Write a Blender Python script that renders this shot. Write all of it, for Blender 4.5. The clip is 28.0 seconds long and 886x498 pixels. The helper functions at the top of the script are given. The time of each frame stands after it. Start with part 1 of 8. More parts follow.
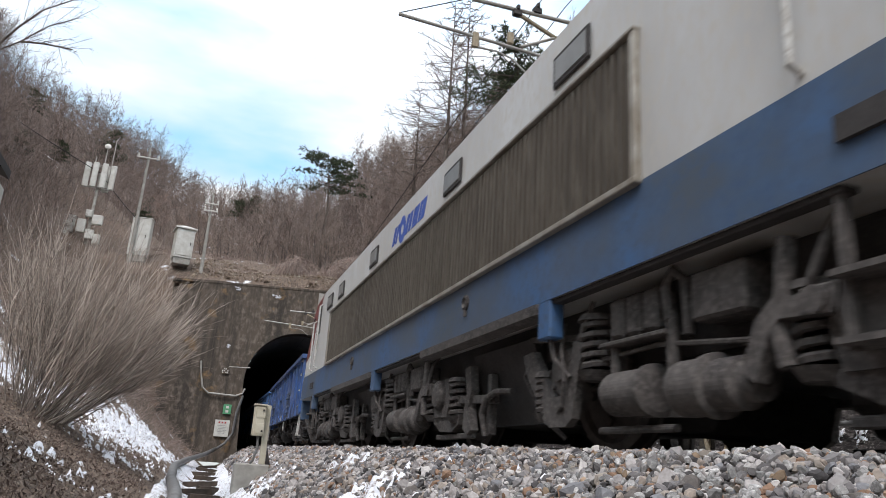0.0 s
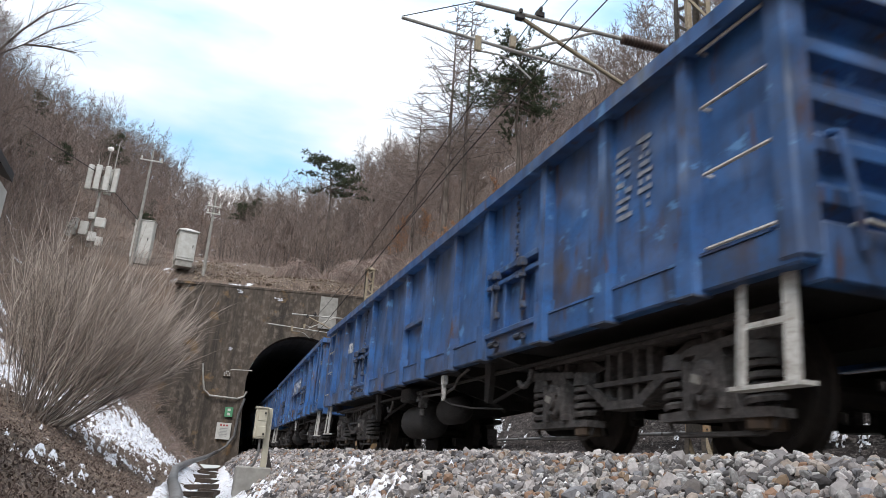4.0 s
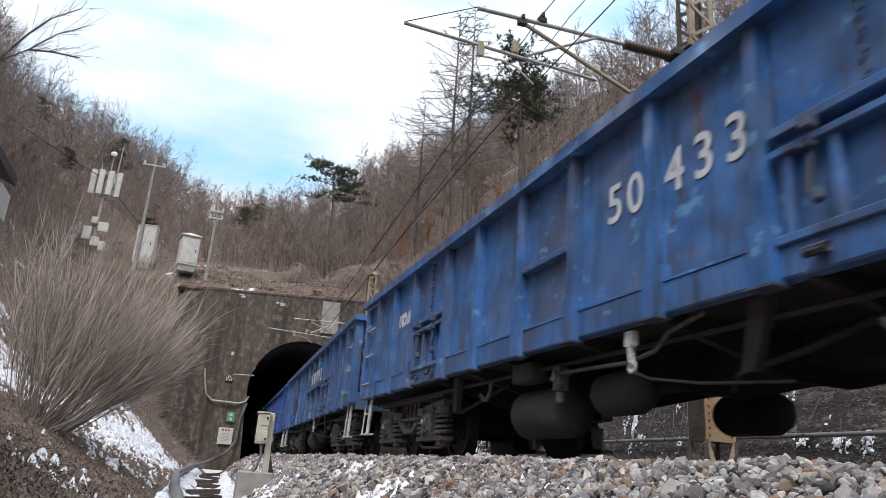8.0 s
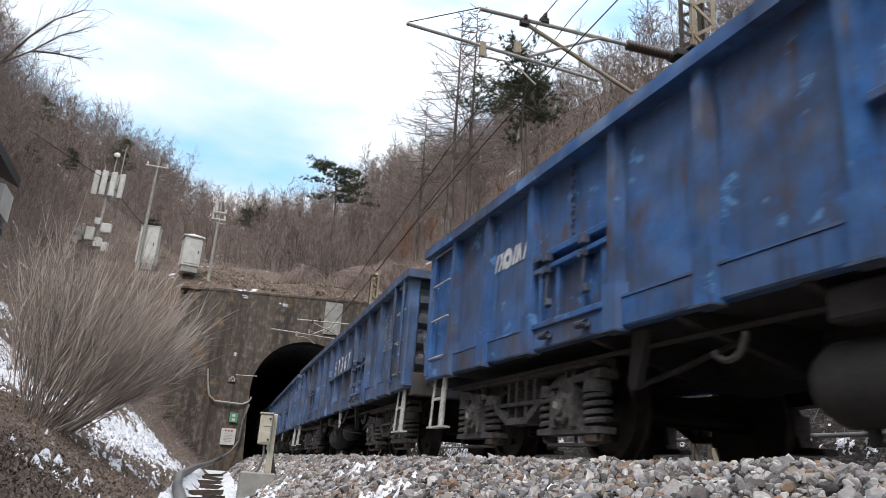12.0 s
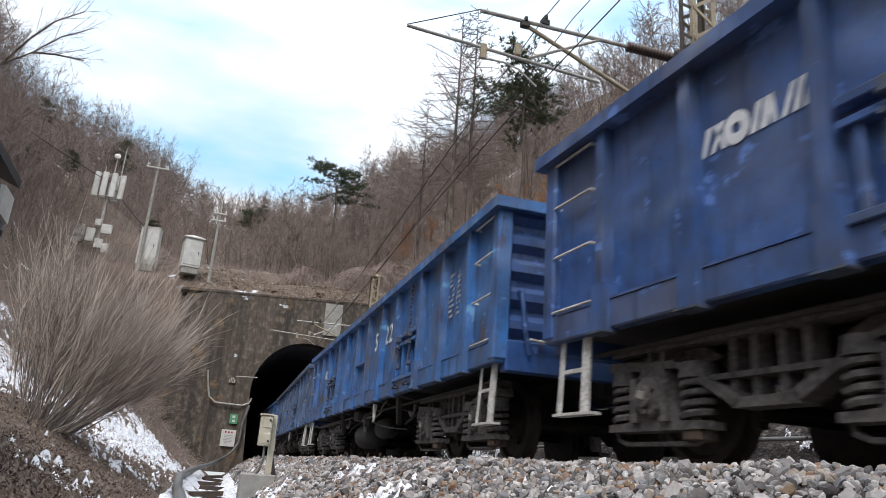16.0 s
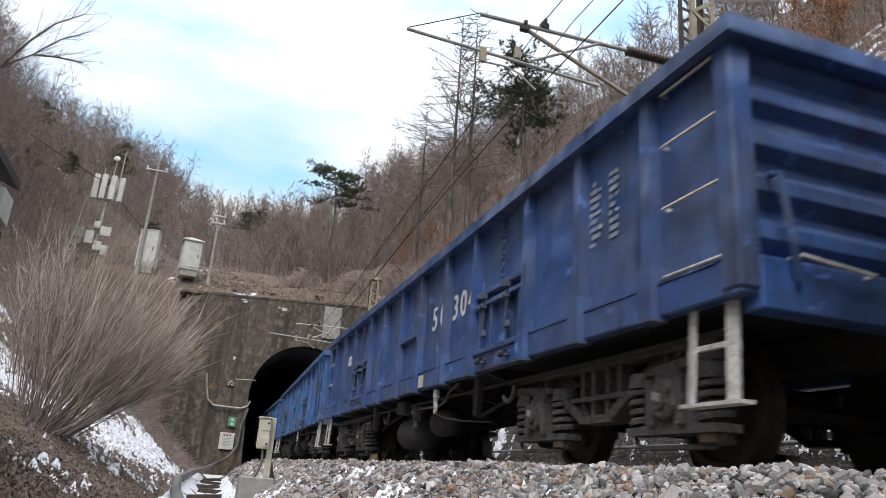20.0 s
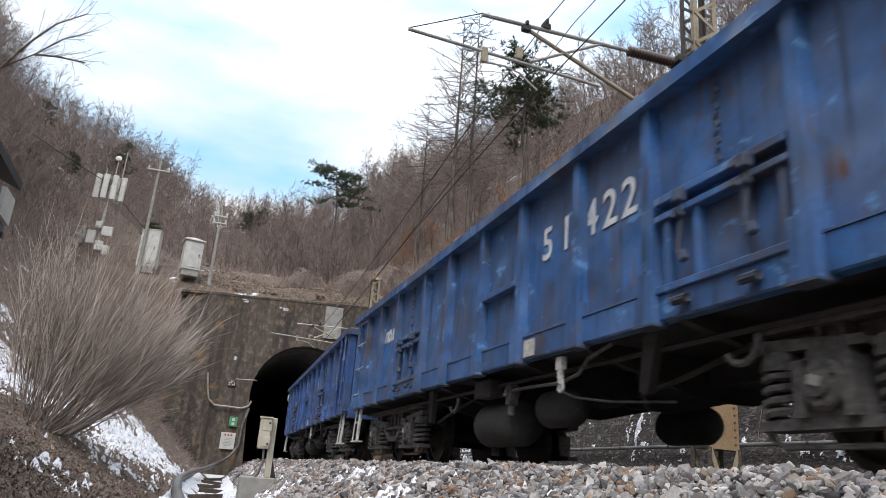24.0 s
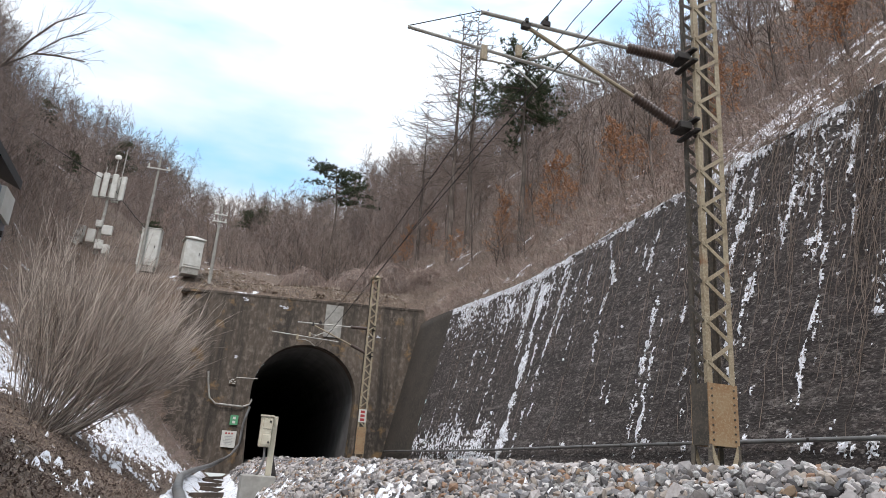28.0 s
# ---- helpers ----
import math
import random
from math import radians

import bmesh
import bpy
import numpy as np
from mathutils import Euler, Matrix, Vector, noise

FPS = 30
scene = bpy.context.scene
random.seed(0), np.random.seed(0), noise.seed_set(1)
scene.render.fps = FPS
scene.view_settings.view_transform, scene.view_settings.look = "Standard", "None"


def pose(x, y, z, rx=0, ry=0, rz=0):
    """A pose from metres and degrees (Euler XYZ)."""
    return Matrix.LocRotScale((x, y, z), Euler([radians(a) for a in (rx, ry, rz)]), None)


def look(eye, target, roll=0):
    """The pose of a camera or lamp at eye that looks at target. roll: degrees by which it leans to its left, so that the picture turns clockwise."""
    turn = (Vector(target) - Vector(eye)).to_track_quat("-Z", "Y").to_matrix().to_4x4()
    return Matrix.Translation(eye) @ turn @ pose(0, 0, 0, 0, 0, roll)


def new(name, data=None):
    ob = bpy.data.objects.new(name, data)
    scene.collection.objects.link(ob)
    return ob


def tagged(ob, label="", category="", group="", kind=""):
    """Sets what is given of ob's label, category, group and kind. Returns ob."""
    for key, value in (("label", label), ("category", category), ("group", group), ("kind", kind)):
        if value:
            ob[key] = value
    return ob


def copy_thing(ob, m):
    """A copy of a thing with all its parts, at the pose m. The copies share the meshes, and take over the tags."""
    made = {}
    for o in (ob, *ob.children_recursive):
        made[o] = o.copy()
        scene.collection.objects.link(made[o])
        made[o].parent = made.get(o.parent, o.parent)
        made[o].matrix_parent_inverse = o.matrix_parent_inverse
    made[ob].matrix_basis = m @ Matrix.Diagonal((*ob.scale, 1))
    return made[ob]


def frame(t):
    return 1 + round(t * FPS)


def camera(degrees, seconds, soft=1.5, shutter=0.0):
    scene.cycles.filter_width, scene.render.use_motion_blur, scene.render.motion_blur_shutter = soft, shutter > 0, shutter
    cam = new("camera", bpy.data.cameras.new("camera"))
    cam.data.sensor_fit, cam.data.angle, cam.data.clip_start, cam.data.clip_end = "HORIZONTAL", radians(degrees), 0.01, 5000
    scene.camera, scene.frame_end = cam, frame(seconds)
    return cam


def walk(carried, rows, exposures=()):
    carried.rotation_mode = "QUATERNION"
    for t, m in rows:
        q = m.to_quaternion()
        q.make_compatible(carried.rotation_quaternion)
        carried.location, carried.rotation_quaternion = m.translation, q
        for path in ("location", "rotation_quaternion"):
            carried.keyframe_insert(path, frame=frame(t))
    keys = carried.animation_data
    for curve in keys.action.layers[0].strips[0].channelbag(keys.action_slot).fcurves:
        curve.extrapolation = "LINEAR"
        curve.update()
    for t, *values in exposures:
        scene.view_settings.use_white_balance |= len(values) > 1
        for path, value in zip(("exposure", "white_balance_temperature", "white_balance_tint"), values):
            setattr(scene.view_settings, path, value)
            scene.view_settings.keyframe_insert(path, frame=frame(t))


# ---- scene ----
# The camera stands beside a single track before a tunnel mouth; it sags and turns by a hair.
EYE = (0.0, 0.0, -0.15)
TURNS = [  # seconds, heading to the right of north, tilt up, lean
    (0.0, 20.705, 16.566, 3.753), (1.0, 20.600, 16.650, 3.780), (2.0, 20.557, 16.690, 3.830),
    (3.0, 20.549, 16.735, 3.920), (3.5, 20.540, 16.755, 3.931), (5.5, 20.387, 17.055, 3.957),
    (7.0, 20.333, 17.131, 4.043), (9.0, 20.241, 17.246, 4.091), (11.0, 20.104, 17.255, 4.105),
    (12.5, 20.082, 17.222, 4.080), (14.5, 20.030, 17.250, 4.140), (16.0, 20.047, 17.354, 4.163),
    (18.0, 20.103, 17.513, 4.190), (20.0, 20.092, 17.605, 4.270), (21.5, 20.052, 17.636, 4.338),
    (23.5, 20.004, 17.620, 4.385), (25.0, 19.963, 17.620, 4.395), (26.0, 19.957, 17.597, 4.352),
    (27.0, 19.971, 17.544, 4.287), (28.0, 19.995, 17.453, 4.223)]


def aim(turn, tilt, lean):
    a, b = radians(turn), radians(tilt)
    way = Vector((math.sin(a) * math.cos(b), math.cos(a) * math.cos(b), math.sin(b)))
    return look(EYE, Vector(EYE) + 10 * way, lean)


cam = camera(63.33, 28.0, soft=0.6, shutter=0.12)
walk(cam, [(t, aim(*a)) for t, *a in TURNS])

# ---- light: bright winter overcast with thin blue gaps ----
SUN_UP, SUN_TURN = radians(51), radians(213)
world = bpy.data.worlds.new("sky")
scene.world = world
world.use_nodes = True
wn, wl = world.node_tree.nodes, world.node_tree.links
wn.clear()
w_out, w_bg = wn.new("ShaderNodeOutputWorld"), wn.new("ShaderNodeBackground")
w_sky = wn.new("ShaderNodeTexSky")
w_sky.sky_type, w_sky.sun_disc = "NISHITA", False
w_sky.sun_elevation, w_sky.sun_rotation = SUN_UP, SUN_TURN
w_gain = wn.new("ShaderNodeMix")
w_gain.data_type, w_gain.blend_type = "RGBA", "MULTIPLY"
w_gain.inputs[0].default_value = 1.0
w_gain.inputs[7].default_value = (0.20, 0.29, 0.27, 1)
w_co = wn.new("ShaderNodeTexCoord")
w_map = wn.new("ShaderNodeMapping")
w_map.inputs["Scale"].default_value = (1.3, 1.3, 4.2)
w_map.inputs["Location"].default_value = (0.35, 0.0, 0.25)
w_noise = wn.new("ShaderNodeTexNoise")
w_noise.inputs["Scale"].default_value, w_noise.inputs["Detail"].default_value = 1.9, 5.0
w_noise.inputs["Roughness"].default_value = 0.5
w_ramp = wn.new("ShaderNodeValToRGB")
w_ramp.color_ramp.elements[0].position, w_ramp.color_ramp.elements[1].position = 0.27, 0.57
w_ramp.color_ramp.elements[0].color = (0.10, 0.10, 0.10, 1)
w_mix = wn.new("ShaderNodeMix")
w_mix.data_type = "RGBA"
# thick and thin cloud
w_thick = wn.new("ShaderNodeTexNoise")
w_thick.inputs["Scale"].default_value, w_thick.inputs["Detail"].default_value = 1.1, 4.0
w_tone = wn.new("ShaderNodeMix")
w_tone.data_type = "RGBA"
w_tone.inputs[6].default_value, w_tone.inputs[7].default_value = (0.82, 0.862, 0.925, 1), (0.985, 0.978, 0.995, 1)
w_span = wn.new("ShaderNodeMapRange")
w_span.inputs["From Min"].default_value, w_span.inputs["From Max"].default_value = 0.36, 0.62
wl.new(w_map.outputs["Vector"], w_thick.inputs["Vector"])
wl.new(w_thick.outputs["Fac"], w_span.inputs["Value"])
wl.new(w_span.outputs["Result"], w_tone.inputs[0])
wl.new(w_tone.outputs[2], w_mix.inputs[7])
# overcast: brighter towards the zenith
w_sep, w_rise = wn.new("ShaderNodeSeparateXYZ"), wn.new("ShaderNodeMapRange")
w_rise.interpolation_type = "SMOOTHSTEP"
w_rise.inputs["From Min"].default_value, w_rise.inputs["From Max"].default_value = 0.15, 1.0
w_rise.inputs["To Min"].default_value, w_rise.inputs["To Max"].default_value = 0.76, 2.05
w_lit = wn.new("ShaderNodeVectorMath")
w_lit.operation = "SCALE"
wl.new(w_co.outputs["Generated"], w_sep.inputs[0])
wl.new(w_sep.outputs["Z"], w_rise.inputs["Value"])
wl.new(w_co.outputs["Generated"], w_map.inputs["Vector"])
wl.new(w_map.outputs["Vector"], w_noise.inputs["Vector"])
# the one clear gap, low over the tunnel hill
w_flat = wn.new("ShaderNodeVectorMath")
w_flat.operation, w_flat.inputs[1].default_value = "MULTIPLY", (1.0, 1.0, 3.2)
w_far = wn.new("ShaderNodeVectorMath")
w_far.operation, w_far.inputs[1].default_value = "DISTANCE", (0.044, 0.924, 0.380 * 3.2)
w_gap = wn.new("ShaderNodeMapRange")
w_gap.interpolation_type = "SMOOTHSTEP"
w_gap.inputs["From Min"].default_value, w_gap.inputs["From Max"].default_value = 0.04, 0.26
w_gap.inputs["To Min"].default_value, w_gap.inputs["To Max"].default_value = -0.20, 0.02
w_sum = wn.new("ShaderNodeMath")
wl.new(w_co.outputs["Generated"], w_flat.inputs[0])
wl.new(w_flat.outputs[0], w_far.inputs[0])
wl.new(w_far.outputs["Value"], w_gap.inputs["Value"])
wl.new(w_noise.outputs["Fac"], w_sum.inputs[0])
wl.new(w_gap.outputs["Result"], w_sum.inputs[1])
wl.new(w_sum.outputs[0], w_ramp.inputs["Fac"])
wl.new(w_sky.outputs["Color"], w_gain.inputs[6])
wl.new(w_ramp.outputs["Color"], w_mix.inputs[0])
wl.new(w_gain.outputs[2], w_mix.inputs[6])
wl.new(w_mix.outputs[2], w_lit.inputs[0])
wl.new(w_rise.outputs["Result"], w_lit.inputs["Scale"])
wl.new(w_lit.outputs[0], w_bg.inputs["Color"])
w_bg.inputs["Strength"].default_value = 1.17
wl.new(w_bg.outputs[0], w_out.inputs[0])

sun = new("sun", bpy.data.lights.new("sun", "SUN"))
sun.data.energy, sun.data.angle, sun.data.color = 2.0, radians(20), (1.0, 0.90, 0.89)
sun.matrix_world = look((-10, -15.4, 23), (0, 0, 0))
scene.view_settings.exposure = 0.0

# ---- materials ----


def rgb(c):
    return (c[0], c[1], c[2], 1.0)


def material(name, colour, rough=0.8, metal=0.0, dark=None, scale=3.0, spread=(0.35, 0.65), fine=None, fine_scale=60.0,
             bump=0.3, bump_scale=80.0, bump_depth=0.004, bump_detail=6.0, stretch=(1, 1, 1), coord="Object", vary=0.0, marks=(), gloss=0.0):
    """A worn surface: a colour, a second colour in broad stains, a third in fine grain, relief, and further marks
    (colour, scale, low, high, stretch) laid over it."""
    m = bpy.data.materials.new(name)
    m.use_nodes = True
    n, l = m.node_tree.nodes, m.node_tree.links
    bsdf = n["Principled BSDF"]
    bsdf.inputs["Roughness"].default_value, bsdf.inputs["Metallic"].default_value = rough, metal
    bsdf.inputs["Specular IOR Level"].default_value = 0.35
    co = n.new("ShaderNodeTexCoord")

    def field(sc, st, detail=6.0):
        mp = n.new("ShaderNodeMapping")
        mp.inputs["Scale"].default_value = st
        if vary:
            info = n.new("ShaderNodeObjectInfo")
            mul = n.new("ShaderNodeMath")
            mul.operation = "MULTIPLY"
            mul.inputs[1].default_value = 37.0
            l.new(info.outputs["Random"], mul.inputs[0])
            l.new(mul.outputs[0], mp.inputs["Location"])
        t = n.new("ShaderNodeTexNoise")
        t.inputs["Scale"].default_value, t.inputs["Detail"].default_value = sc, detail
        t.inputs["Roughness"].default_value = 0.62
        l.new(co.outputs[coord], mp.inputs["Vector"])
        l.new(mp.outputs["Vector"], t.inputs["Vector"])
        return t

    def blend(base, top, t, lo, hi):
        r = n.new("ShaderNodeMapRange")
        r.inputs["From Min"].default_value, r.inputs["From Max"].default_value = lo, hi
        l.new(t.outputs["Fac"], r.inputs["Value"])
        x = n.new("ShaderNodeMix")
        x.data_type = "RGBA"
        l.new(r.outputs["Result"], x.inputs[0])
        if isinstance(base, tuple):
            x.inputs[6].default_value = rgb(base)
        else:
            l.new(base, x.inputs[6])
        x.inputs[7].default_value = rgb(top)
        return x.outputs[2]

    c = tuple(colour)
    if dark:
        c = blend(c, dark, field(scale, stretch), *spread)
    if fine:
        c = blend(c, fine, field(fine_scale, stretch), 0.47, 0.66)
    for col, sc, lo, hi, st in marks:
        c = blend(c, col, field(sc, st, 8.0), lo, hi)
    if vary:
        info = n.new("ShaderNodeObjectInfo")
        r = n.new("ShaderNodeMapRange")
        r.inputs["To Min"].default_value, r.inputs["To Max"].default_value = 1 - vary, 1 + vary
        l.new(info.outputs["Random"], r.inputs["Value"])
        hs = n.new("ShaderNodeHueSaturation")
        l.new(r.outputs["Result"], hs.inputs["Value"])
        if isinstance(c, tuple):
            hs.inputs["Color"].default_value = rgb(c)
        else:
            l.new(c, hs.inputs["Color"])
        c = hs.outputs["Color"]
    if isinstance(c, tuple):
        bsdf.inputs["Base Color"].default_value = rgb(c)
    else:
        l.new(c, bsdf.inputs["Base Color"])
    if bump:
        t = field(bump_scale, stretch, bump_detail)
        b = n.new("ShaderNodeBump")
        b.inputs["Strength"].default_value, b.inputs["Distance"].default_value = bump, bump_depth
        l.new(t.outputs["Fac"], b.inputs["Height"])
        l.new(b.outputs["Normal"], bsdf.inputs["Normal"])
    return m


def island_material(name, colours, rough=0.9, bump=0.4, bump_scale=60.0):
    """Each loose piece of a joined mesh takes its own colour out of a row of colours."""
    m = bpy.data.materials.new(name)
    m.use_nodes = True
    n, l = m.node_tree.nodes, m.node_tree.links
    bsdf = n["Principled BSDF"]
    bsdf.inputs["Roughness"].default_value = rough
    bsdf.inputs["Specular IOR Level"].default_value = 0.25
    geo, ramp = n.new("ShaderNodeNewGeometry"), n.new("ShaderNodeValToRGB")
    ramp.color_ramp.interpolation = "CONSTANT"
    e = ramp.color_ramp.elements
    for i, c in enumerate(colours):
        p = e[i] if i < 2 else e.new(i / len(colours))
        p.position, p.color = i / len(colours), rgb(c)
    l.new(geo.outputs["Random Per Island"], ramp.inputs["Fac"])
    tex = n.new("ShaderNodeTexNoise")
    tex.inputs["Scale"].default_value = bump_scale
    co = n.new("ShaderNodeTexCoord")
    l.new(co.outputs["Object"], tex.inputs["Vector"])
    r = n.new("ShaderNodeMapRange")
    r.inputs["To Min"].default_value, r.inputs["To Max"].default_value = 0.65, 1.35
    l.new(tex.outputs["Fac"], r.inputs["Value"])
    hs = n.new("ShaderNodeHueSaturation")
    l.new(r.outputs["Result"], hs.inputs["Value"])
    l.new(ramp.outputs["Color"], hs.inputs["Color"])
    l.new(hs.outputs["Color"], bsdf.inputs["Base Color"])
    b = n.new("ShaderNodeBump")
    b.inputs["Strength"].default_value, b.inputs["Distance"].default_value = bump, 0.004
    l.new(tex.outputs["Fac"], b.inputs["Height"])
    l.new(b.outputs["Normal"], bsdf.inputs["Normal"])
    return m


SNOW = (0.80, 0.83, 0.88)
MAT = {}
MAT["soil"] = material("leaf_litter_soil", (0.140, 0.104, 0.082), 0.95, dark=(0.070, 0.052, 0.042), scale=0.6, fine=(0.25, 0.19, 0.145),
                       fine_scale=14, bump=0.9, bump_scale=16, bump_depth=0.08,
                       marks=[(SNOW, 0.45, 0.62, 0.66, (1, 1, 1))])
MAT["snow"] = material("old_snow", (0.74, 0.755, 0.80), 0.75, dark=(0.60, 0.615, 0.66), scale=7, spread=(0.40, 0.62), bump=0.5, bump_scale=25, bump_depth=0.02,
                       marks=[((0.15, 0.115, 0.09), 24, 0.555, 0.605, (1, 1, 1)), ((0.27, 0.24, 0.22), 9, 0.57, 0.66, (1, 1, 1))])
MAT["concrete"] = material("stained_concrete", (0.140, 0.110, 0.086), 0.9, dark=(0.036, 0.030, 0.026), scale=0.5, stretch=(1, 1, 0.6), spread=(0.33, 0.68),
                           fine=(0.195, 0.162, 0.134), fine_scale=5, bump=0.35, bump_scale=14, bump_depth=0.015,
                           marks=[((0.040, 0.034, 0.029), 0.9, 0.46, 0.66, (2.4, 2.4, 0.13)), ((0.26, 0.165, 0.080), 0.8, 0.57, 0.68, (1, 1, 1.2)), ((0.10, 0.085, 0.068), 26, 0.50, 0.72, (1, 1, 1)),
                                  ((0.36, 0.35, 0.33), 1.9, 0.70, 0.74, (2.2, 2.2, 0.4))])
MAT["wall"] = material("sooty_wall_concrete", (0.060, 0.0475, 0.0445), 0.92, dark=(0.026, 0.021, 0.020), scale=0.45, spread=(0.38, 0.62), stretch=(0.5, 0.42, 1.0),
                       fine=(0.098, 0.082, 0.076), fine_scale=11, bump=1.0, bump_scale=16, bump_depth=0.04,
                       marks=[((0.028, 0.023, 0.021), 1.6, 0.52, 0.66, (0.10, 0.10, 3.4)), ((0.150, 0.132, 0.122), 2.6, 0.55, 0.66, (0.16, 0.14, 2.2)), ((0.215, 0.195, 0.180), 8.5, 0.565, 0.635, (0.55, 0.45, 1.2)),
                              ((0.024, 0.020, 0.019), 13, 0.52, 0.60, (0.5, 0.4, 1.1)), ((0.170, 0.150, 0.140), 30, 0.55, 0.63, (0.5, 0.4, 1)), ((0.020, 0.017, 0.016), 38, 0.53, 0.61, (0.5, 0.4, 1)),
                              ((0.036, 0.030, 0.027), 1.3, 0.54, 0.68, (2.2, 2.2, 0.16))])
MAT["pale_concrete"] = material("pale_concrete", (0.36, 0.35, 0.32), 0.9, dark=(0.24, 0.23, 0.21), scale=4, bump=0.3)
MAT["soot"] = material("sooted_lining", (0.20, 0.195, 0.195), 0.9, dark=(0.13, 0.126, 0.128), scale=1.0, bump=0.4, bump_scale=10)
STONES = [(0.240, 0.222, 0.216), (0.160, 0.150, 0.150), (0.345, 0.322, 0.312), (0.100, 0.094, 0.094), (0.280, 0.236, 0.200), (0.180, 0.180, 0.190),
          (0.46, 0.435, 0.42), (0.220, 0.138, 0.094), (0.255, 0.24, 0.235), (0.066, 0.062, 0.063), (0.300, 0.262, 0.228), (0.175, 0.166, 0.166), (0.375, 0.352, 0.342), (0.125, 0.112, 0.105)]
MAT["stones"] = island_material("granite_ballast", STONES)
MAT["ballast"] = material("ballast_bed", (0.24, 0.225, 0.205), 0.95, dark=(0.10, 0.095, 0.085), scale=22, fine=(0.33, 0.32, 0.30), fine_scale=60, bump=1.0,
                          bump_scale=30, bump_depth=0.03)
MAT["rail"] = material("rail_steel", (0.16, 0.10, 0.07), 0.6, 0.5, dark=(0.09, 0.06, 0.045), scale=5)
MAT["sleeper"] = material("concrete_sleeper", (0.34, 0.32, 0.29), 0.9, dark=(0.22, 0.2, 0.18), scale=6)
MAT["mast_paint"] = material("ochre_mast_paint", (0.315, 0.265, 0.185), 0.6, 0.0, dark=(0.215, 0.165, 0.105), scale=2.2, fine=(0.40, 0.35, 0.26), fine_scale=30, bump=0.2,
                             marks=[((0.20, 0.095, 0.045), 3.0, 0.60, 0.70, (1, 1, 0.6))])
MAT["galvanised"] = material("galvanised_steel", (0.46, 0.45, 0.42), 0.5, 0.4, dark=(0.30, 0.28, 0.25), scale=6, bump=0.15)
MAT["insulator"] = material("brown_porcelain", (0.085, 0.055, 0.045), 0.35, dark=(0.05, 0.035, 0.03), scale=8, bump=0.1)
MAT["wire"] = material("dark_wire", (0.035, 0.033, 0.032), 0.6, 0.3, bump=0)
MAT["bark"] = material("grey_bark", (0.17, 0.140, 0.122), 0.95, dark=(0.055, 0.044, 0.037), scale=5, stretch=(1, 1, 0.3), bump=0.6, bump_scale=30, vary=0.25)
MAT["twigs"] = material("winter_twigs", (0.31, 0.246, 0.212), 0.95, dark=(0.20, 0.158, 0.136), scale=0.8, bump=0, vary=0.3)
MAT["twigs_red"] = material("reddish_twigs", (0.34, 0.246, 0.196), 0.95, dark=(0.23, 0.164, 0.132), scale=0.8, bump=0, vary=0.3)
MAT["dead_leaf"] = island_material("dry_oak_leaves", [(0.42, 0.205, 0.095), (0.33, 0.16, 0.08), (0.48, 0.26, 0.135), (0.37, 0.18, 0.09), (0.25, 0.135, 0.08)], bump=0)
MAT["needle"] = island_material("pine_needles", [(0.045, 0.062, 0.034), (0.060, 0.080, 0.042), (0.036, 0.050, 0.028), (0.078, 0.092, 0.052)], bump=0)
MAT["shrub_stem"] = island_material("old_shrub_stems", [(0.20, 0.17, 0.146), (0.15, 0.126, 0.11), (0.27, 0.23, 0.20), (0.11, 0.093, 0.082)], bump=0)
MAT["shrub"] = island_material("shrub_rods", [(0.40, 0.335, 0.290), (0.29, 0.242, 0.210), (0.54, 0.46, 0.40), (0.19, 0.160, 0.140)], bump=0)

# ---- small builders ----
XC, KA, KB = 4.2023, 0.003208, -0.00003994


def track(s):
    """The centre line of the track at s metres along: x, y and the heading to the right, in radians."""
    q = min(max(s, -12.0), 42.0)
    x, dx = XC + KA * q * q + KB * q ** 3, 2 * KA * q + 3 * KB * q * q
    return x + (s - q) * dx, s, math.atan(dx)


def on(lat, s, z=0.0):
    """A place lat metres to the right of the track's centre line, at s along it."""
    x, y, a = track(s)
    return Vector((x + lat * math.cos(a), y - lat * math.sin(a), z))


def at_track(lat, s, z=0.0, turn=0.0):
    """A pose on the track, whose y axis runs along it towards the tunnel."""
    p, a = on(lat, s, z), track(s)[2]
    return pose(p.x, p.y, p.z, 0, 0, -math.degrees(a) + turn)


def box(bm, c, size, m=None, taper=1.0):
    made = bmesh.ops.create_cube(bm, size=1.0)["verts"]
    for v in made:
        k = taper if v.co.z > 0 else 1.0
        v.co = Vector((v.co.x * size[0] * k, v.co.y * size[1] * k, v.co.z * size[2]))
        if m is not None:
            v.co = m @ v.co
        v.co += Vector(c)
    return made


def bar(bm, a, b, w, h=None):
    """A square bar from a to b."""
    a, b = Vector(a), Vector(b)
    d = b - a
    m = d.to_track_quat("Z", "Y").to_matrix()
    return box(bm, (a + b) / 2, (w, h or w, d.length), m)


def rod(bm, a, b, r0, r1=None, seg=8, caps=True):
    a, b = Vector(a), Vector(b)
    d = b - a
    if d.length < 1e-6:
        return []
    m = d.to_track_quat("Z", "Y").to_matrix()
    made = bmesh.ops.create_cone(bm, cap_ends=caps, cap_tris=False, segments=seg, radius1=r0, radius2=r0 if r1 is None else r1, depth=d.length)["verts"]
    for v in made:
        v.co = m @ v.co + (a + b) / 2
    return made


